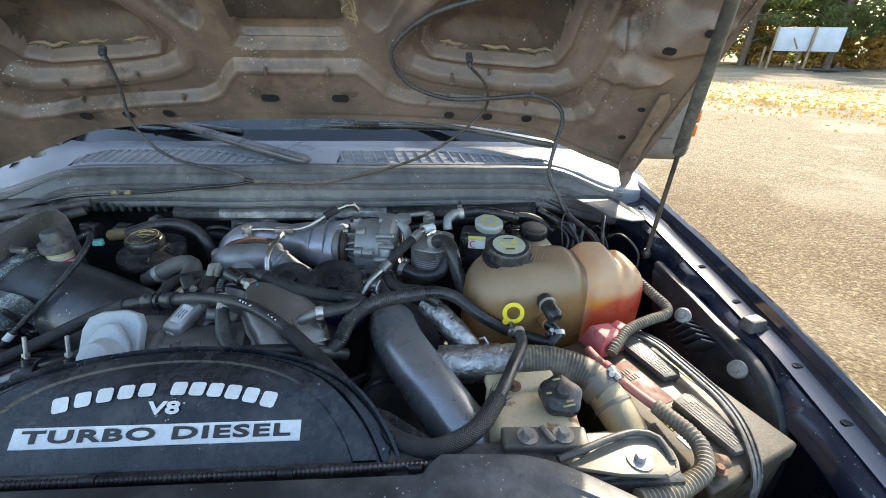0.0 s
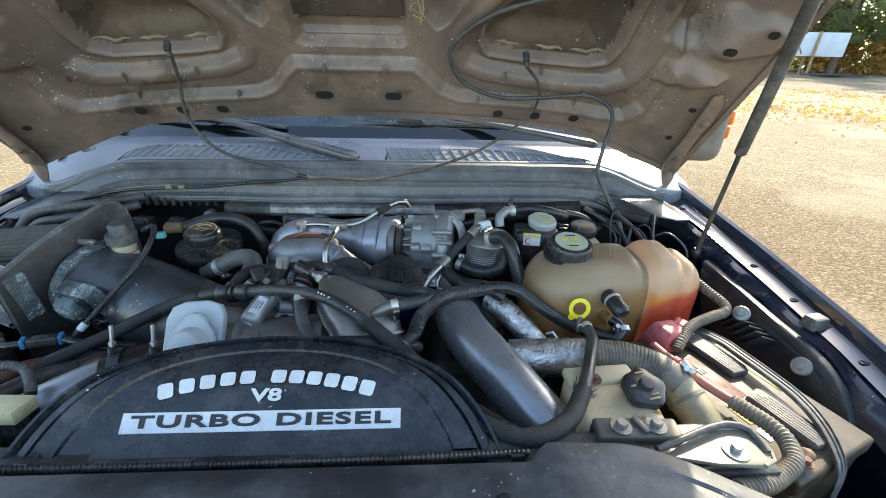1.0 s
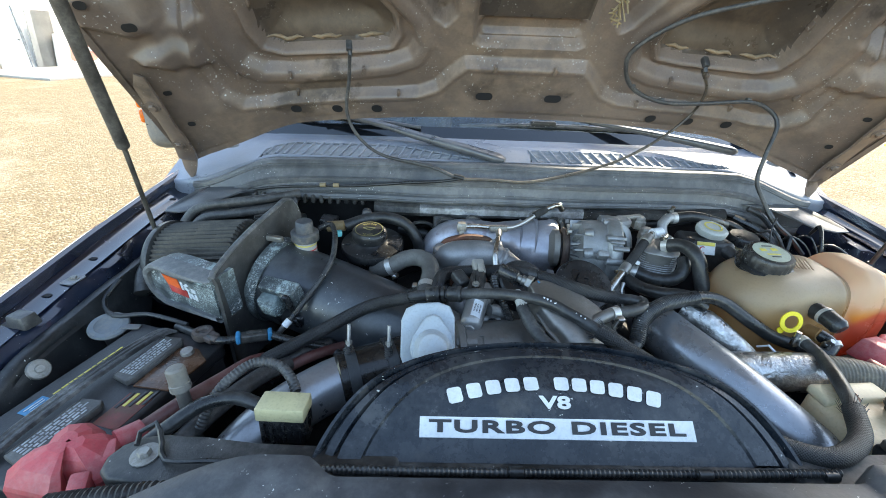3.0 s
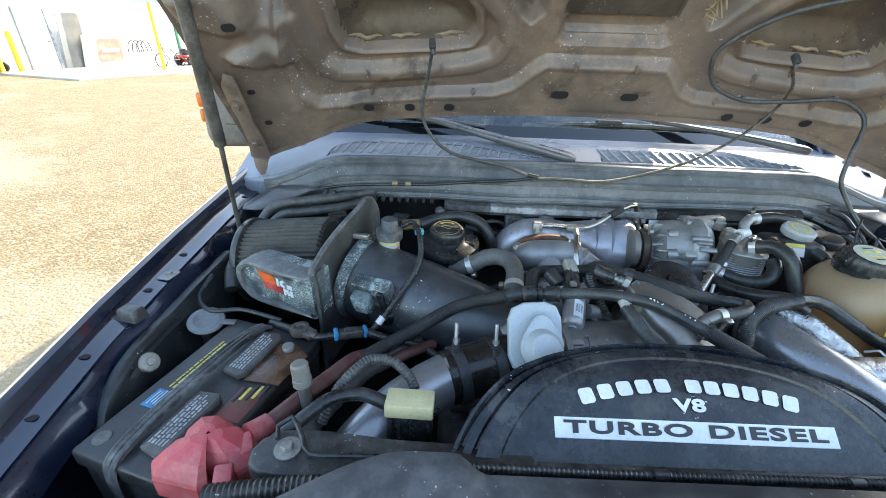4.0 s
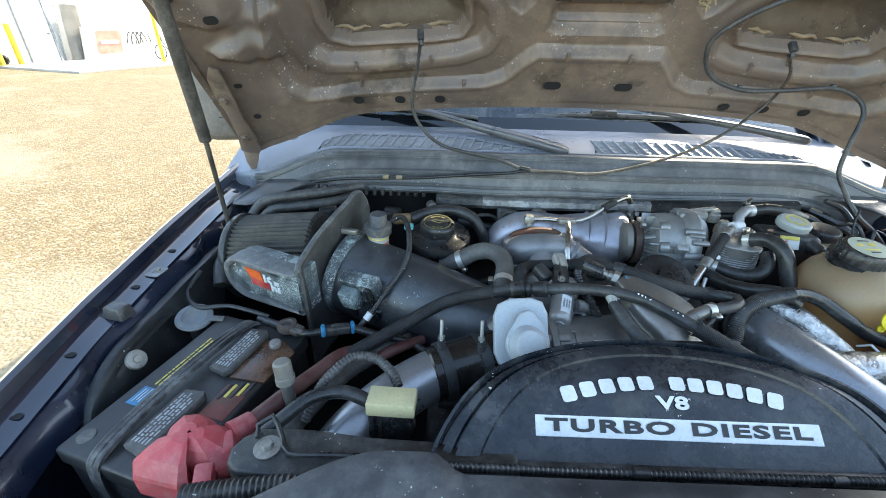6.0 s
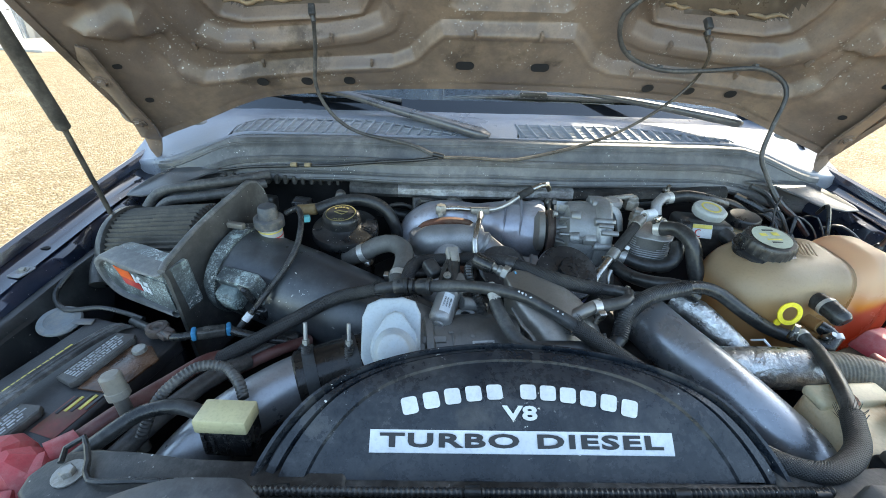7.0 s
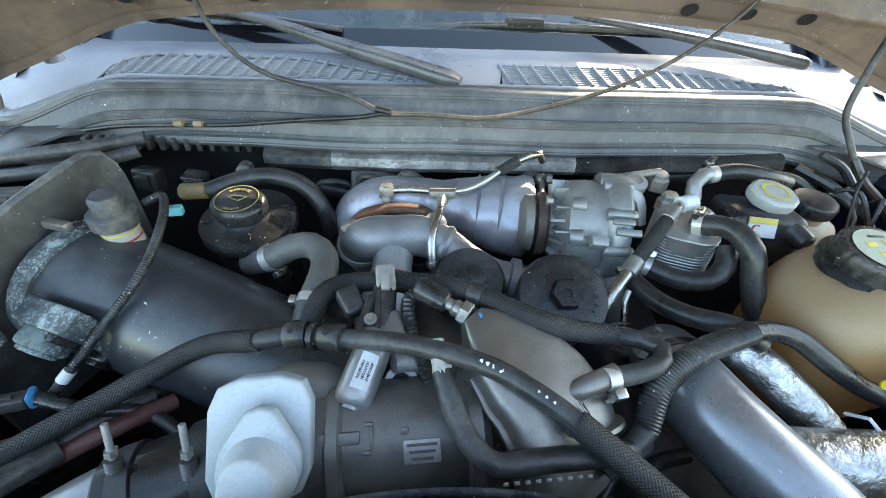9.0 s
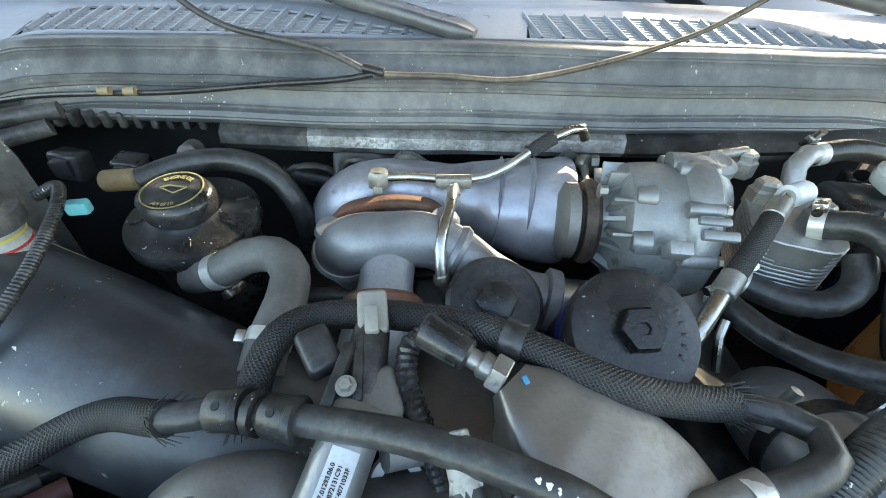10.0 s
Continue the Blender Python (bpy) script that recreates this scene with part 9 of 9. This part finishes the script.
for k in range(6):
    a = Vector((-0.27 + 0.07 * k, 0.99 + 0.006 * (k % 2), 1.19))
    hose("firewall_wire", [a, a + Vector((0.02, -0.012, 0.028 + 0.01 * (k % 3))), a + Vector((0.06, 0.0, 0.02)), a + Vector((0.09, 0.02, -0.03))], 0.0045 + 0.001 * (k % 3), "black taped wire along the firewall", BLACK_D, sink=False, category="wire", seg=8, group="firewall wires")
for q in ((-0.63, 0.98, 1.21), (-0.56, 1.01, 1.2), (-0.47, 1.0, 1.2), (0.53, 1.0, 1.19)):
    bm = nb()
    box(bm, q, (0.045, 0.03, 0.04), 0.006, turned(random.uniform(-15, 15), 0, random.uniform(-20, 20)), 3)
    box(bm, Vector(q) + Vector((0.0, -0.016, 0.004)), (0.026, 0.014, 0.022), 0.003, None, 2)
    single("wire_connector", bm, BLACK, "black wire connector at the firewall", "connector", "firewall connectors")

# ---- wipers ----
WIPER = mat("satin_wiper_metal", (0.085, 0.09, 0.1), 0.3, 0.3, 0.2, 10, 0.08, 260, 0.35, (0.2, 0.2, 0.2), 12)

def wiper(pts, blade, label):
    ob = thing("windshield_wiper", label, "wiper", pts[0], "wipers")
    bm = nb()
    tube(bm, pts, [0.019, 0.021, 0.018, 0.013, 0.007], 20, 0.012, squash=0.55, power=0.55)
    part("wiper_arm", bm, WIPER, ob)
    bm = nb()
    p0, p1 = Vector(pts[0]), Vector(pts[1])
    tube(bm, [p0 + (p0 - p1) * 0.25, p0, p0.lerp(p1, 0.55)], [0.012, 0.0235, 0.022], 20, 0.008, squash=0.5, power=0.5)
    part("pivot_cover", bm, WIPER, ob)
    bm = nb()
    tube(bm, blade, [0.008, 0.01, 0.01, 0.008], 16, 0.02, squash=0.6, power=0.4)
    part("wiper_blade", bm, WIPER, ob)
    bm = nb()
    tube(bm, [Vector(p) + Vector((0, 0.004, -0.011)) for p in blade], 0.0035, 8, 0.02)
    part("blade_rubber", bm, BLACK, ob, "black rubber wiping edge")
    a, b = Vector(blade[1]), Vector(blade[2])
    bm = nb()
    box(bm, (a + b) / 2 + Vector((0, -0.004, 0.006)), (0.078, 0.02, 0.018), 0.006)
    part("blade_clip", bm, BLACK, ob)
    return ob


wiper([(-0.038, 1.113, 1.356), (-0.122, 1.142, 1.371), (-0.25, 1.205, 1.388), (-0.4, 1.27, 1.412), (-0.56, 1.325, 1.425)], [(-0.78, 1.43, 1.385), (-0.6, 1.345, 1.413), (-0.45, 1.312, 1.412), (-0.25, 1.28, 1.398)], "black wiper arm and blade resting low on the glass")
wiper([(0.665, 1.222, 1.375), (0.6, 1.225, 1.385), (0.48, 1.25, 1.402), (0.35, 1.28, 1.418), (0.22, 1.31, 1.43)], [(-0.132, 1.305, 1.4), (0.05, 1.298, 1.412), (0.19, 1.302, 1.412), (0.44, 1.325, 1.402)], "black wiper with its blade across the glass")


# ---- the yard: sheds, sign, trees ----
bm = nb()
rows = []
for i in range(90):
    a = radians(14 + 0.75 * i)
    d = Vector((math.sin(a), math.cos(a), 0))
    r0 = 17.6 + 1.9 * noise.noise((i * 0.33, 0, 0)) + 0.8 * noise.noise((i * 1.3, 4, 0))
    r1 = 24.5 + 1.4 * noise.noise((i * 0.3, 7, 0)) + 0.7 * noise.noise((i * 1.1, 9, 0))
    rows.append([d * r + Vector((0, 0, z)) for r, z in ((r0, -0.045), (r0 + 0.6, 0.0), ((r0 + r1) / 2, 0.02), (r1 - 0.6, 0.0), (r1, -0.045))])
sheet(bm, rows)
tagged(part("grass_verge", bm, GRASS, None), "strip of dry yellow grass before the trees", "grass", kind="structure")

random.seed(4)
tufts = nb()
for k in range(9000):
    a = radians(random.uniform(14, 80))
    r = random.gauss(20.5, 2.6)
    h = random.uniform(0.02, 0.07)
    q = Vector((math.sin(a) * r, math.cos(a) * r, -0.03))
    a = random.uniform(0, 6.28)
    d = Vector((math.cos(a), math.sin(a), 0)) * random.uniform(0.03, 0.08)
    v = [tufts.verts.new(p) for p in (q - d * 0.6, q + d * 0.6, q + d + Vector((0.03, 0, h)), q - d * 0.2 + Vector((0, 0.03, h * 1.1)))]
    tufts.faces.new(v)
tagged(part("grass_tufts", tufts, GRASS, None, smooth=False), "tufts of dry yellow grass", "grass", kind="stuff")


def leaf_clump(verts, faces, c, r, n, size):
    for _ in range(n):
        while True:
            p = Vector((random.uniform(-1, 1), random.uniform(-1, 1), random.uniform(-1, 1)))
            if p.length < 1:
                break
        p = c + Vector((p.x * r, p.y * r, p.z * r * 0.6))
        a = Vector((random.uniform(-1, 1), random.uniform(-1, 1), random.uniform(-0.7, 0.3))).normalized() * size * random.uniform(0.6, 1.4)
        b = a.cross(Vector((random.uniform(-1, 1), random.uniform(-1, 1), random.uniform(-1, 1)))).normalized() * size * 0.3
        i = len(verts)
        verts.extend((p - b, p + a * 0.5 + b * 0.8, p + a, p + a * 0.5 - b * 0.8))
        faces.append((i, i + 1, i + 2, i + 3))


def build_tree(x, y, h, seed, yellow=False):
    random.seed(seed)
    ob = thing("pine_tree", "ragged green pine tree with bare lower trunk" if not yellow else "yellowing shrub at the wood's edge", "tree" if not yellow else "shrub", (x, y, 0), "trees at the yard's edge")
    bm = nb()
    top = Vector((x + random.uniform(-0.4, 0.4), y, h))
    trunk = [Vector((x, y, -0.05)), Vector((x + random.uniform(-0.15, 0.15), y, h * 0.3)), Vector((x, y, h * 0.65)), top]
    r0 = 0.02 * h + 0.03
    tube(bm, trunk, [r0, r0 * 0.75, r0 * 0.45, r0 * 0.1], 9, 0.5)
    verts, faces = [], []
    n = 34 if not yellow else 18
    for k in range(n):
        f = 0.13 + 0.85 * (k + random.random()) / n if not yellow else 0.1 + 0.8 * random.random()
        base = trunk[0].lerp(top, f)
        a = random.uniform(0, 6.283)
        reach = (0.34 * h * (1 - f) ** 0.75 + 0.3) * random.uniform(0.6, 1.15)
        tip = base + Vector((math.cos(a), math.sin(a), random.uniform(-0.15, 0.35))) * reach
        tube(bm, [base, base.lerp(tip, 0.55) + Vector((0, 0, 0.06 * reach)), tip], [r0 * 0.3 * (1.1 - f), r0 * 0.16, 0.01], 6, 0.6)
        for q in (0.45, 0.72, 0.95):
            leaf_clump(verts, faces, base.lerp(tip, q), 0.16 * reach + 0.28, 52 if not yellow else 40, 0.3)
    part("trunk", bm, BARK, ob)
    me = bpy.data.meshes.new("crown")
    me.from_pydata([tuple(v) for v in verts], [], faces)
    me.materials.append(NEEDLE_Y if yellow else NEEDLE)
    crown = new("crown", me)
    crown.parent = ob
    crown.matrix_parent_inverse = ob.matrix_basis.inverted()
    return ob


random.seed(3)
spots = [(14 + 3.1 * k + random.uniform(-0.8, 0.8), 41.5 - 0.42 * 3.1 * k + random.uniform(-1.2, 1.2) + (3.5 if k % 2 else 0), random.uniform(11.0, 14.0)) for k in range(13)]
spots += [(19 + 4.2 * k, 47 - 0.42 * 4.2 * k, random.uniform(13, 16)) for k in range(8)]
for k, (x, y, h) in enumerate(spots):
    build_tree(x, y, h, 20 + k)
for k in range(24):
    x = 13 + 1.5 * k + random.uniform(-0.5, 0.5)
    build_tree(x, 44.5 - 0.42 * 1.5 * k + random.uniform(-1.5, 1.5), random.uniform(2.2, 4.2), 60 + k, True)
random.seed(8)
verts, faces = [], []
for k in range(520):
    u = random.uniform(-6, 62)
    c = Vector((13 + u * 0.92, 53 - 0.4 * u + random.uniform(-2, 3), 0.5 + 10 * random.random() ** 1.3))
    leaf_clump(verts, faces, c, 1.5, 60, 0.6)
me = bpy.data.meshes.new("far_woods")
me.from_pydata([tuple(v) for v in verts], [], faces)
me.materials.append(NEEDLE)
tagged(new("far_woods", me), "dense green woods behind the pines", "woods", kind="stuff")
random.seed(5)

board = thing("billboard", "blank white board on wooden posts before the trees", "sign board", (27.0, 30.5, 0))
FXW = Vector((0.93, -0.36, 0)).normalized()
for k, d in enumerate((-1.75, 0.5)):
    for back in (0, 1.3):
        bm = nb()
        p = Vector((27.2, 31.0, 0)) + FXW * d + Vector((0.3, 0.9, 0)) * back
        box(bm, p + Vector((0, 0, 1.35 if not back else 0.7)), (0.14, 0.14, 2.8 if not back else 1.5), 0.01, turned(0, 0, -21))
        part("post", bm, WOOD, board)
for d, w_ in ((-0.62, 2.2), (1.45, 1.7)):
    bm = nb()
    box(bm, Vector((27.2, 31.12, 1.95)) + FXW * d, (w_, 0.05, 1.5), 0.01, turned(0, 0, -21))
    part("panel", bm, SIGNPANEL, board)
bm = nb()
a, b = Vector((27.2, 31.0, 2.6)) + FXW * -1.6, Vector((27.2, 31.0, 1.3)) + FXW * 0.4
box(bm, (a + b) / 2, ((b - a).length, 0.05, 0.12), 0.01, frame_to((0, 0, 1)) @ turned(0, 0, -21) @ turned(0, 30, 0))
part("brace", bm, WOOD, board)
pile = thing("timber_pile", "pile of dark timber lying on the ground", "timber", (28.2, 29.2, 0))
random.seed(9)
for k in range(9):
    bm = nb()
    box(bm, (28.2 + random.uniform(-1.0, 1.0), 29.3 + random.uniform(-0.4, 0.4), 0.04 + 0.05 * (k % 3)), (random.uniform(1.4, 3.0), 0.14, 0.07), 0.008, turned(random.uniform(-2, 2), random.uniform(-2, 2), random.uniform(-40, 10)))
    part("timber", bm, mat("dark_timber", (0.05, 0.05, 0.055), 0.8) if k == 0 else bpy.data.materials["dark_timber"], pile)

# the shed on the other side
SB, SU = Vector((-14.2, 26.0, 0)), Vector((-0.26, -0.965, 0)).normalized()
SNV = Vector((0.965, -0.26, 0)).normalized()
shed = thing("metal_shed", "white ribbed metal shed with green trim and white door", "shed", SB)


def shed_at(u, out=0.0, z=0.0):
    return SB + SU * u + SNV * out + Vector((0, 0, z))


spin = math.degrees(math.atan2(SU.y, SU.x))
bm = nb()
rows = []
for i in range(0, 481):
    u = -14 + i * 0.05 * 1.25
    o = 0.022 if i % 5 in (0, 1) else 0.0
    rows.append([shed_at(u, o, -0.05), shed_at(u, o, 2.4), shed_at(u, o, 5.0)])
sheet(bm, rows)
part("wall", bm, SIDING, shed, "white ribbed wall", smooth=False)
bm = nb()
box(bm, shed_at(1, -4, 5.4), (30, 9, 0.15), 0.02, turned(0, 0, spin))
part("roof", bm, GREENTRIM, shed)
for u in (2.2, -3.0, 10.8):
    bm = nb()
    box(bm, shed_at(u, 0.05, 2.5), (0.12, 0.08, 5.0), 0.01, turned(0, 0, spin))
    part("downpipe", bm, GREENTRIM, shed, "green downpipe")
bm = nb()
box(bm, shed_at(8.7, 0.03, 1.05), (0.95, 0.06, 2.1), 0.01, turned(0, 0, spin))
door = part("door", bm, mat("white_door", (0.8, 0.81, 0.82), 0.45, 0, 0.05, 2, 0.05), shed, "plain white door")
for du in (-0.52, 0.52):
    bm = nb()
    box(bm, shed_at(8.7 + du, 0.05, 1.07), (0.08, 0.09, 2.16), 0.01, turned(0, 0, spin))
    part("door_frame", bm, mat("grey_frame", (0.35, 0.36, 0.37), 0.5) if du < 0 else bpy.data.materials["grey_frame"], door)
bm = nb()
cyl(bm, shed_at(8.35, 0.06, 1.0), shed_at(8.35, 0.13, 1.0), 0.03, seg=12)
part("door_knob", bm, ZINC, door)
bm = nb()
box(bm, shed_at(5.2, 2.2, -0.02), (11, 4.4, 0.08), 0.01, turned(0, 0, spin))
single("concrete_apron", bm, CONCRETE, "pale concrete apron before the shed", "pavement", kind="structure")
for u in (9.9, 10.5):
    bm = nb()
    cyl(bm, shed_at(u, 0.5, -0.02), shed_at(u, 0.5, 1.35), 0.09, seg=16, chamfer=0.03)
    single("bollard", bm, YELLOWPOST, "yellow painted steel bollard", "bollard", "bollards")
old = thing("leaning_sign", "faded red and white sign leaning on the shed", "sign", shed_at(6.4, 0.5, 0))
lt = Matrix((SU, Vector((0, 0, 1)), -SNV)).transposed() @ turned(-14, 0, 0)
bm = nb()
box(bm, shed_at(6.4, 0.3, 0.62), (1.9, 1.25, 0.06), 0.01, lt, 2)
part("sign_face", bm, mat("white_sign_face", (0.75, 0.74, 0.72), 0.5, 0, 0.1, 2, 0.05), old)
bm = nb()
prism(bm, rounded(1.15, 0.95, 0.15), 0.01, 0, shed_at(6.2, 0.345, 0.66), lt)
for f in bm.faces:
    f.normal_flip()
part("red_field", bm, mat("faded_red_field", (0.7, 0.3, 0.24), 0.5, 0, 0.2, 3, 0.05), old, "faded red field")
bm = nb()
box(bm, shed_at(6.2, 0.36, 0.66), (0.8, 0.16, 0.03), 0.005, lt)
part("pale_bar", bm, WHITE, old)
for u in (7.4, 7.6):
    bm = nb()
    box(bm, shed_at(u, 0.25, 1.0), (0.9, 2.1, 0.04), 0.01, Matrix((SU, Vector((0, 0, 1)), -SNV)).transposed() @ turned(-9, 0, 0))
    single("scrap_board", bm, CONCRETE, "grey board leaning on the shed wall", "board", "leaning boards")
parts_sign = thing("parts_sign", "small white sign board on a yellow wooden post", "sign", (-12.6, 18.9, 0))
bm = nb()
box(bm, (-12.6, 18.9, 1.35), (0.12, 0.12, 2.7), 0.01, turned(0, 0, 30))
part("post", bm, YELLOWPOST, parts_sign)
bm = nb()
st = turned(90, 0, 32)
box(bm, Vector((-12.6, 18.83, 2.75)), (1.25, 0.5, 0.04), 0.01, st)
part("board", bm, SIGNPANEL, parts_sign)
bm = words("PARTS", 0.3, 0.01)
for v in bm.verts:
    v.co = Vector((-12.58, 18.8, 2.72)) + st @ Vector((v.co.x * 1.25, v.co.y, v.co.z))
part("dark_letters", bm, BLACKPRINT, parts_sign, smooth=False)


def mower(at, spin_, s=1.0):
    ob = thing("lawn_mower", "red ride-on lawn mower with black tyres", "mower", at, "mowers by the shed")
    m = Matrix.Translation(at) @ Matrix.Rotation(radians(spin_), 4, "Z") @ Matrix.Scale(s, 4)
    for name, c, sz, b, mt_ in (("hood", (0.45, 0, 0.55), (0.7, 0.5, 0.35), 0.1, REDMACHINE), ("seat", (-0.4, 0, 0.75), (0.4, 0.45, 0.4), 0.1, BLACK), ("deck", (0.0, 0, 0.25), (0.9, 0.9, 0.18), 0.06, REDMACHINE), ("fender_panel", (-0.45, 0, 0.5), (0.7, 0.8, 0.2), 0.07, REDMACHINE)):
        bm = nb()
        box(bm, c, sz, b, None, 3)
        bmesh.ops.transform(bm, matrix=m, verts=bm.verts[:])
        part(name, bm, mt_, ob)
    for x, y, r in ((0.65, 0.4, 0.2), (0.65, -0.4, 0.2), (-0.55, 0.42, 0.27), (-0.55, -0.42, 0.27)):
        bm = nb()
        lathe(bm, [(r * 0.5, -0.08), (r * 0.9, -0.08), (r, -0.04), (r, 0.04), (r * 0.9, 0.08), (r * 0.5, 0.08)], (x, y, r), (0, 1, 0), 24)
        bmesh.ops.transform(bm, matrix=m, verts=bm.verts[:])
        wheel = part("wheel", bm, BLACK, ob, "black tyre")
    bm = nb()
    tube(bm, [(0.1, 0, 0.6), (0.0, 0, 0.9), (-0.05, 0, 1.0)], 0.03, 8, 0.1)
    bmesh.ops.transform(bm, matrix=m, verts=bm.verts[:])
    part("steering_column", bm, BLACK, ob)
    return ob


mower((-17.2, 15.6, 0.0), 15, 0.9)
mower((-13.4, 22.4, 0.0), 80, 0.8)
mower((-12.2, 26.2, 0.0), 60, 1.05)
bike = thing("bicycle", "dark bicycle leaning by the shed", "bicycle", (-13.3, 20.6, 0))
for d in (-0.5, 0.5):
    bm = nb()
    c = Vector((-13.3, 20.6, 0.31)) + SU * d
    ring_pts = [c + SU * 0.29 * math.cos(a) + Vector((0, 0, 0.29 * math.sin(a))) for a in np.linspace(0, 2 * math.pi, 25)]
    tube(bm, ring_pts, 0.022, 8, 0.06)
    part("wheel", bm, BLACK, bike)
bm = nb()
c = Vector((-13.3, 20.6, 0.31))
for a, b in (((-0.5, 0), (-0.1, 0.45)), ((-0.1, 0.45), (0.35, 0.5)), ((0.35, 0.5), (0.5, 0)), ((-0.1, 0.45), (0.05, 0)), ((0.05, 0), (0.35, 0.5)), ((-0.5, 0), (0.05, 0)), ((0.35, 0.5), (0.32, 0.68))):
    cyl(bm, c + SU * a[0] + Vector((0, 0, a[1])), c + SU * b[0] + Vector((0, 0, b[1])), 0.02, seg=8)
part("bicycle_frame", bm, BLACK, bike)
coil = nb()
for k in range(4):
    cc = shed_at(4.3 + 0.22 * k, 0.2, 0.55)
    tube(coil, [cc + SU * (0.28 * math.cos(a)) + Vector((0, 0, 0.5 * math.sin(a))) for a in np.linspace(0, math.pi, 12)], 0.02, 6, 0.08)
single("wire_hoops", coil, BLACK, "thin dark wire hoops against the shed", "wire hoops")
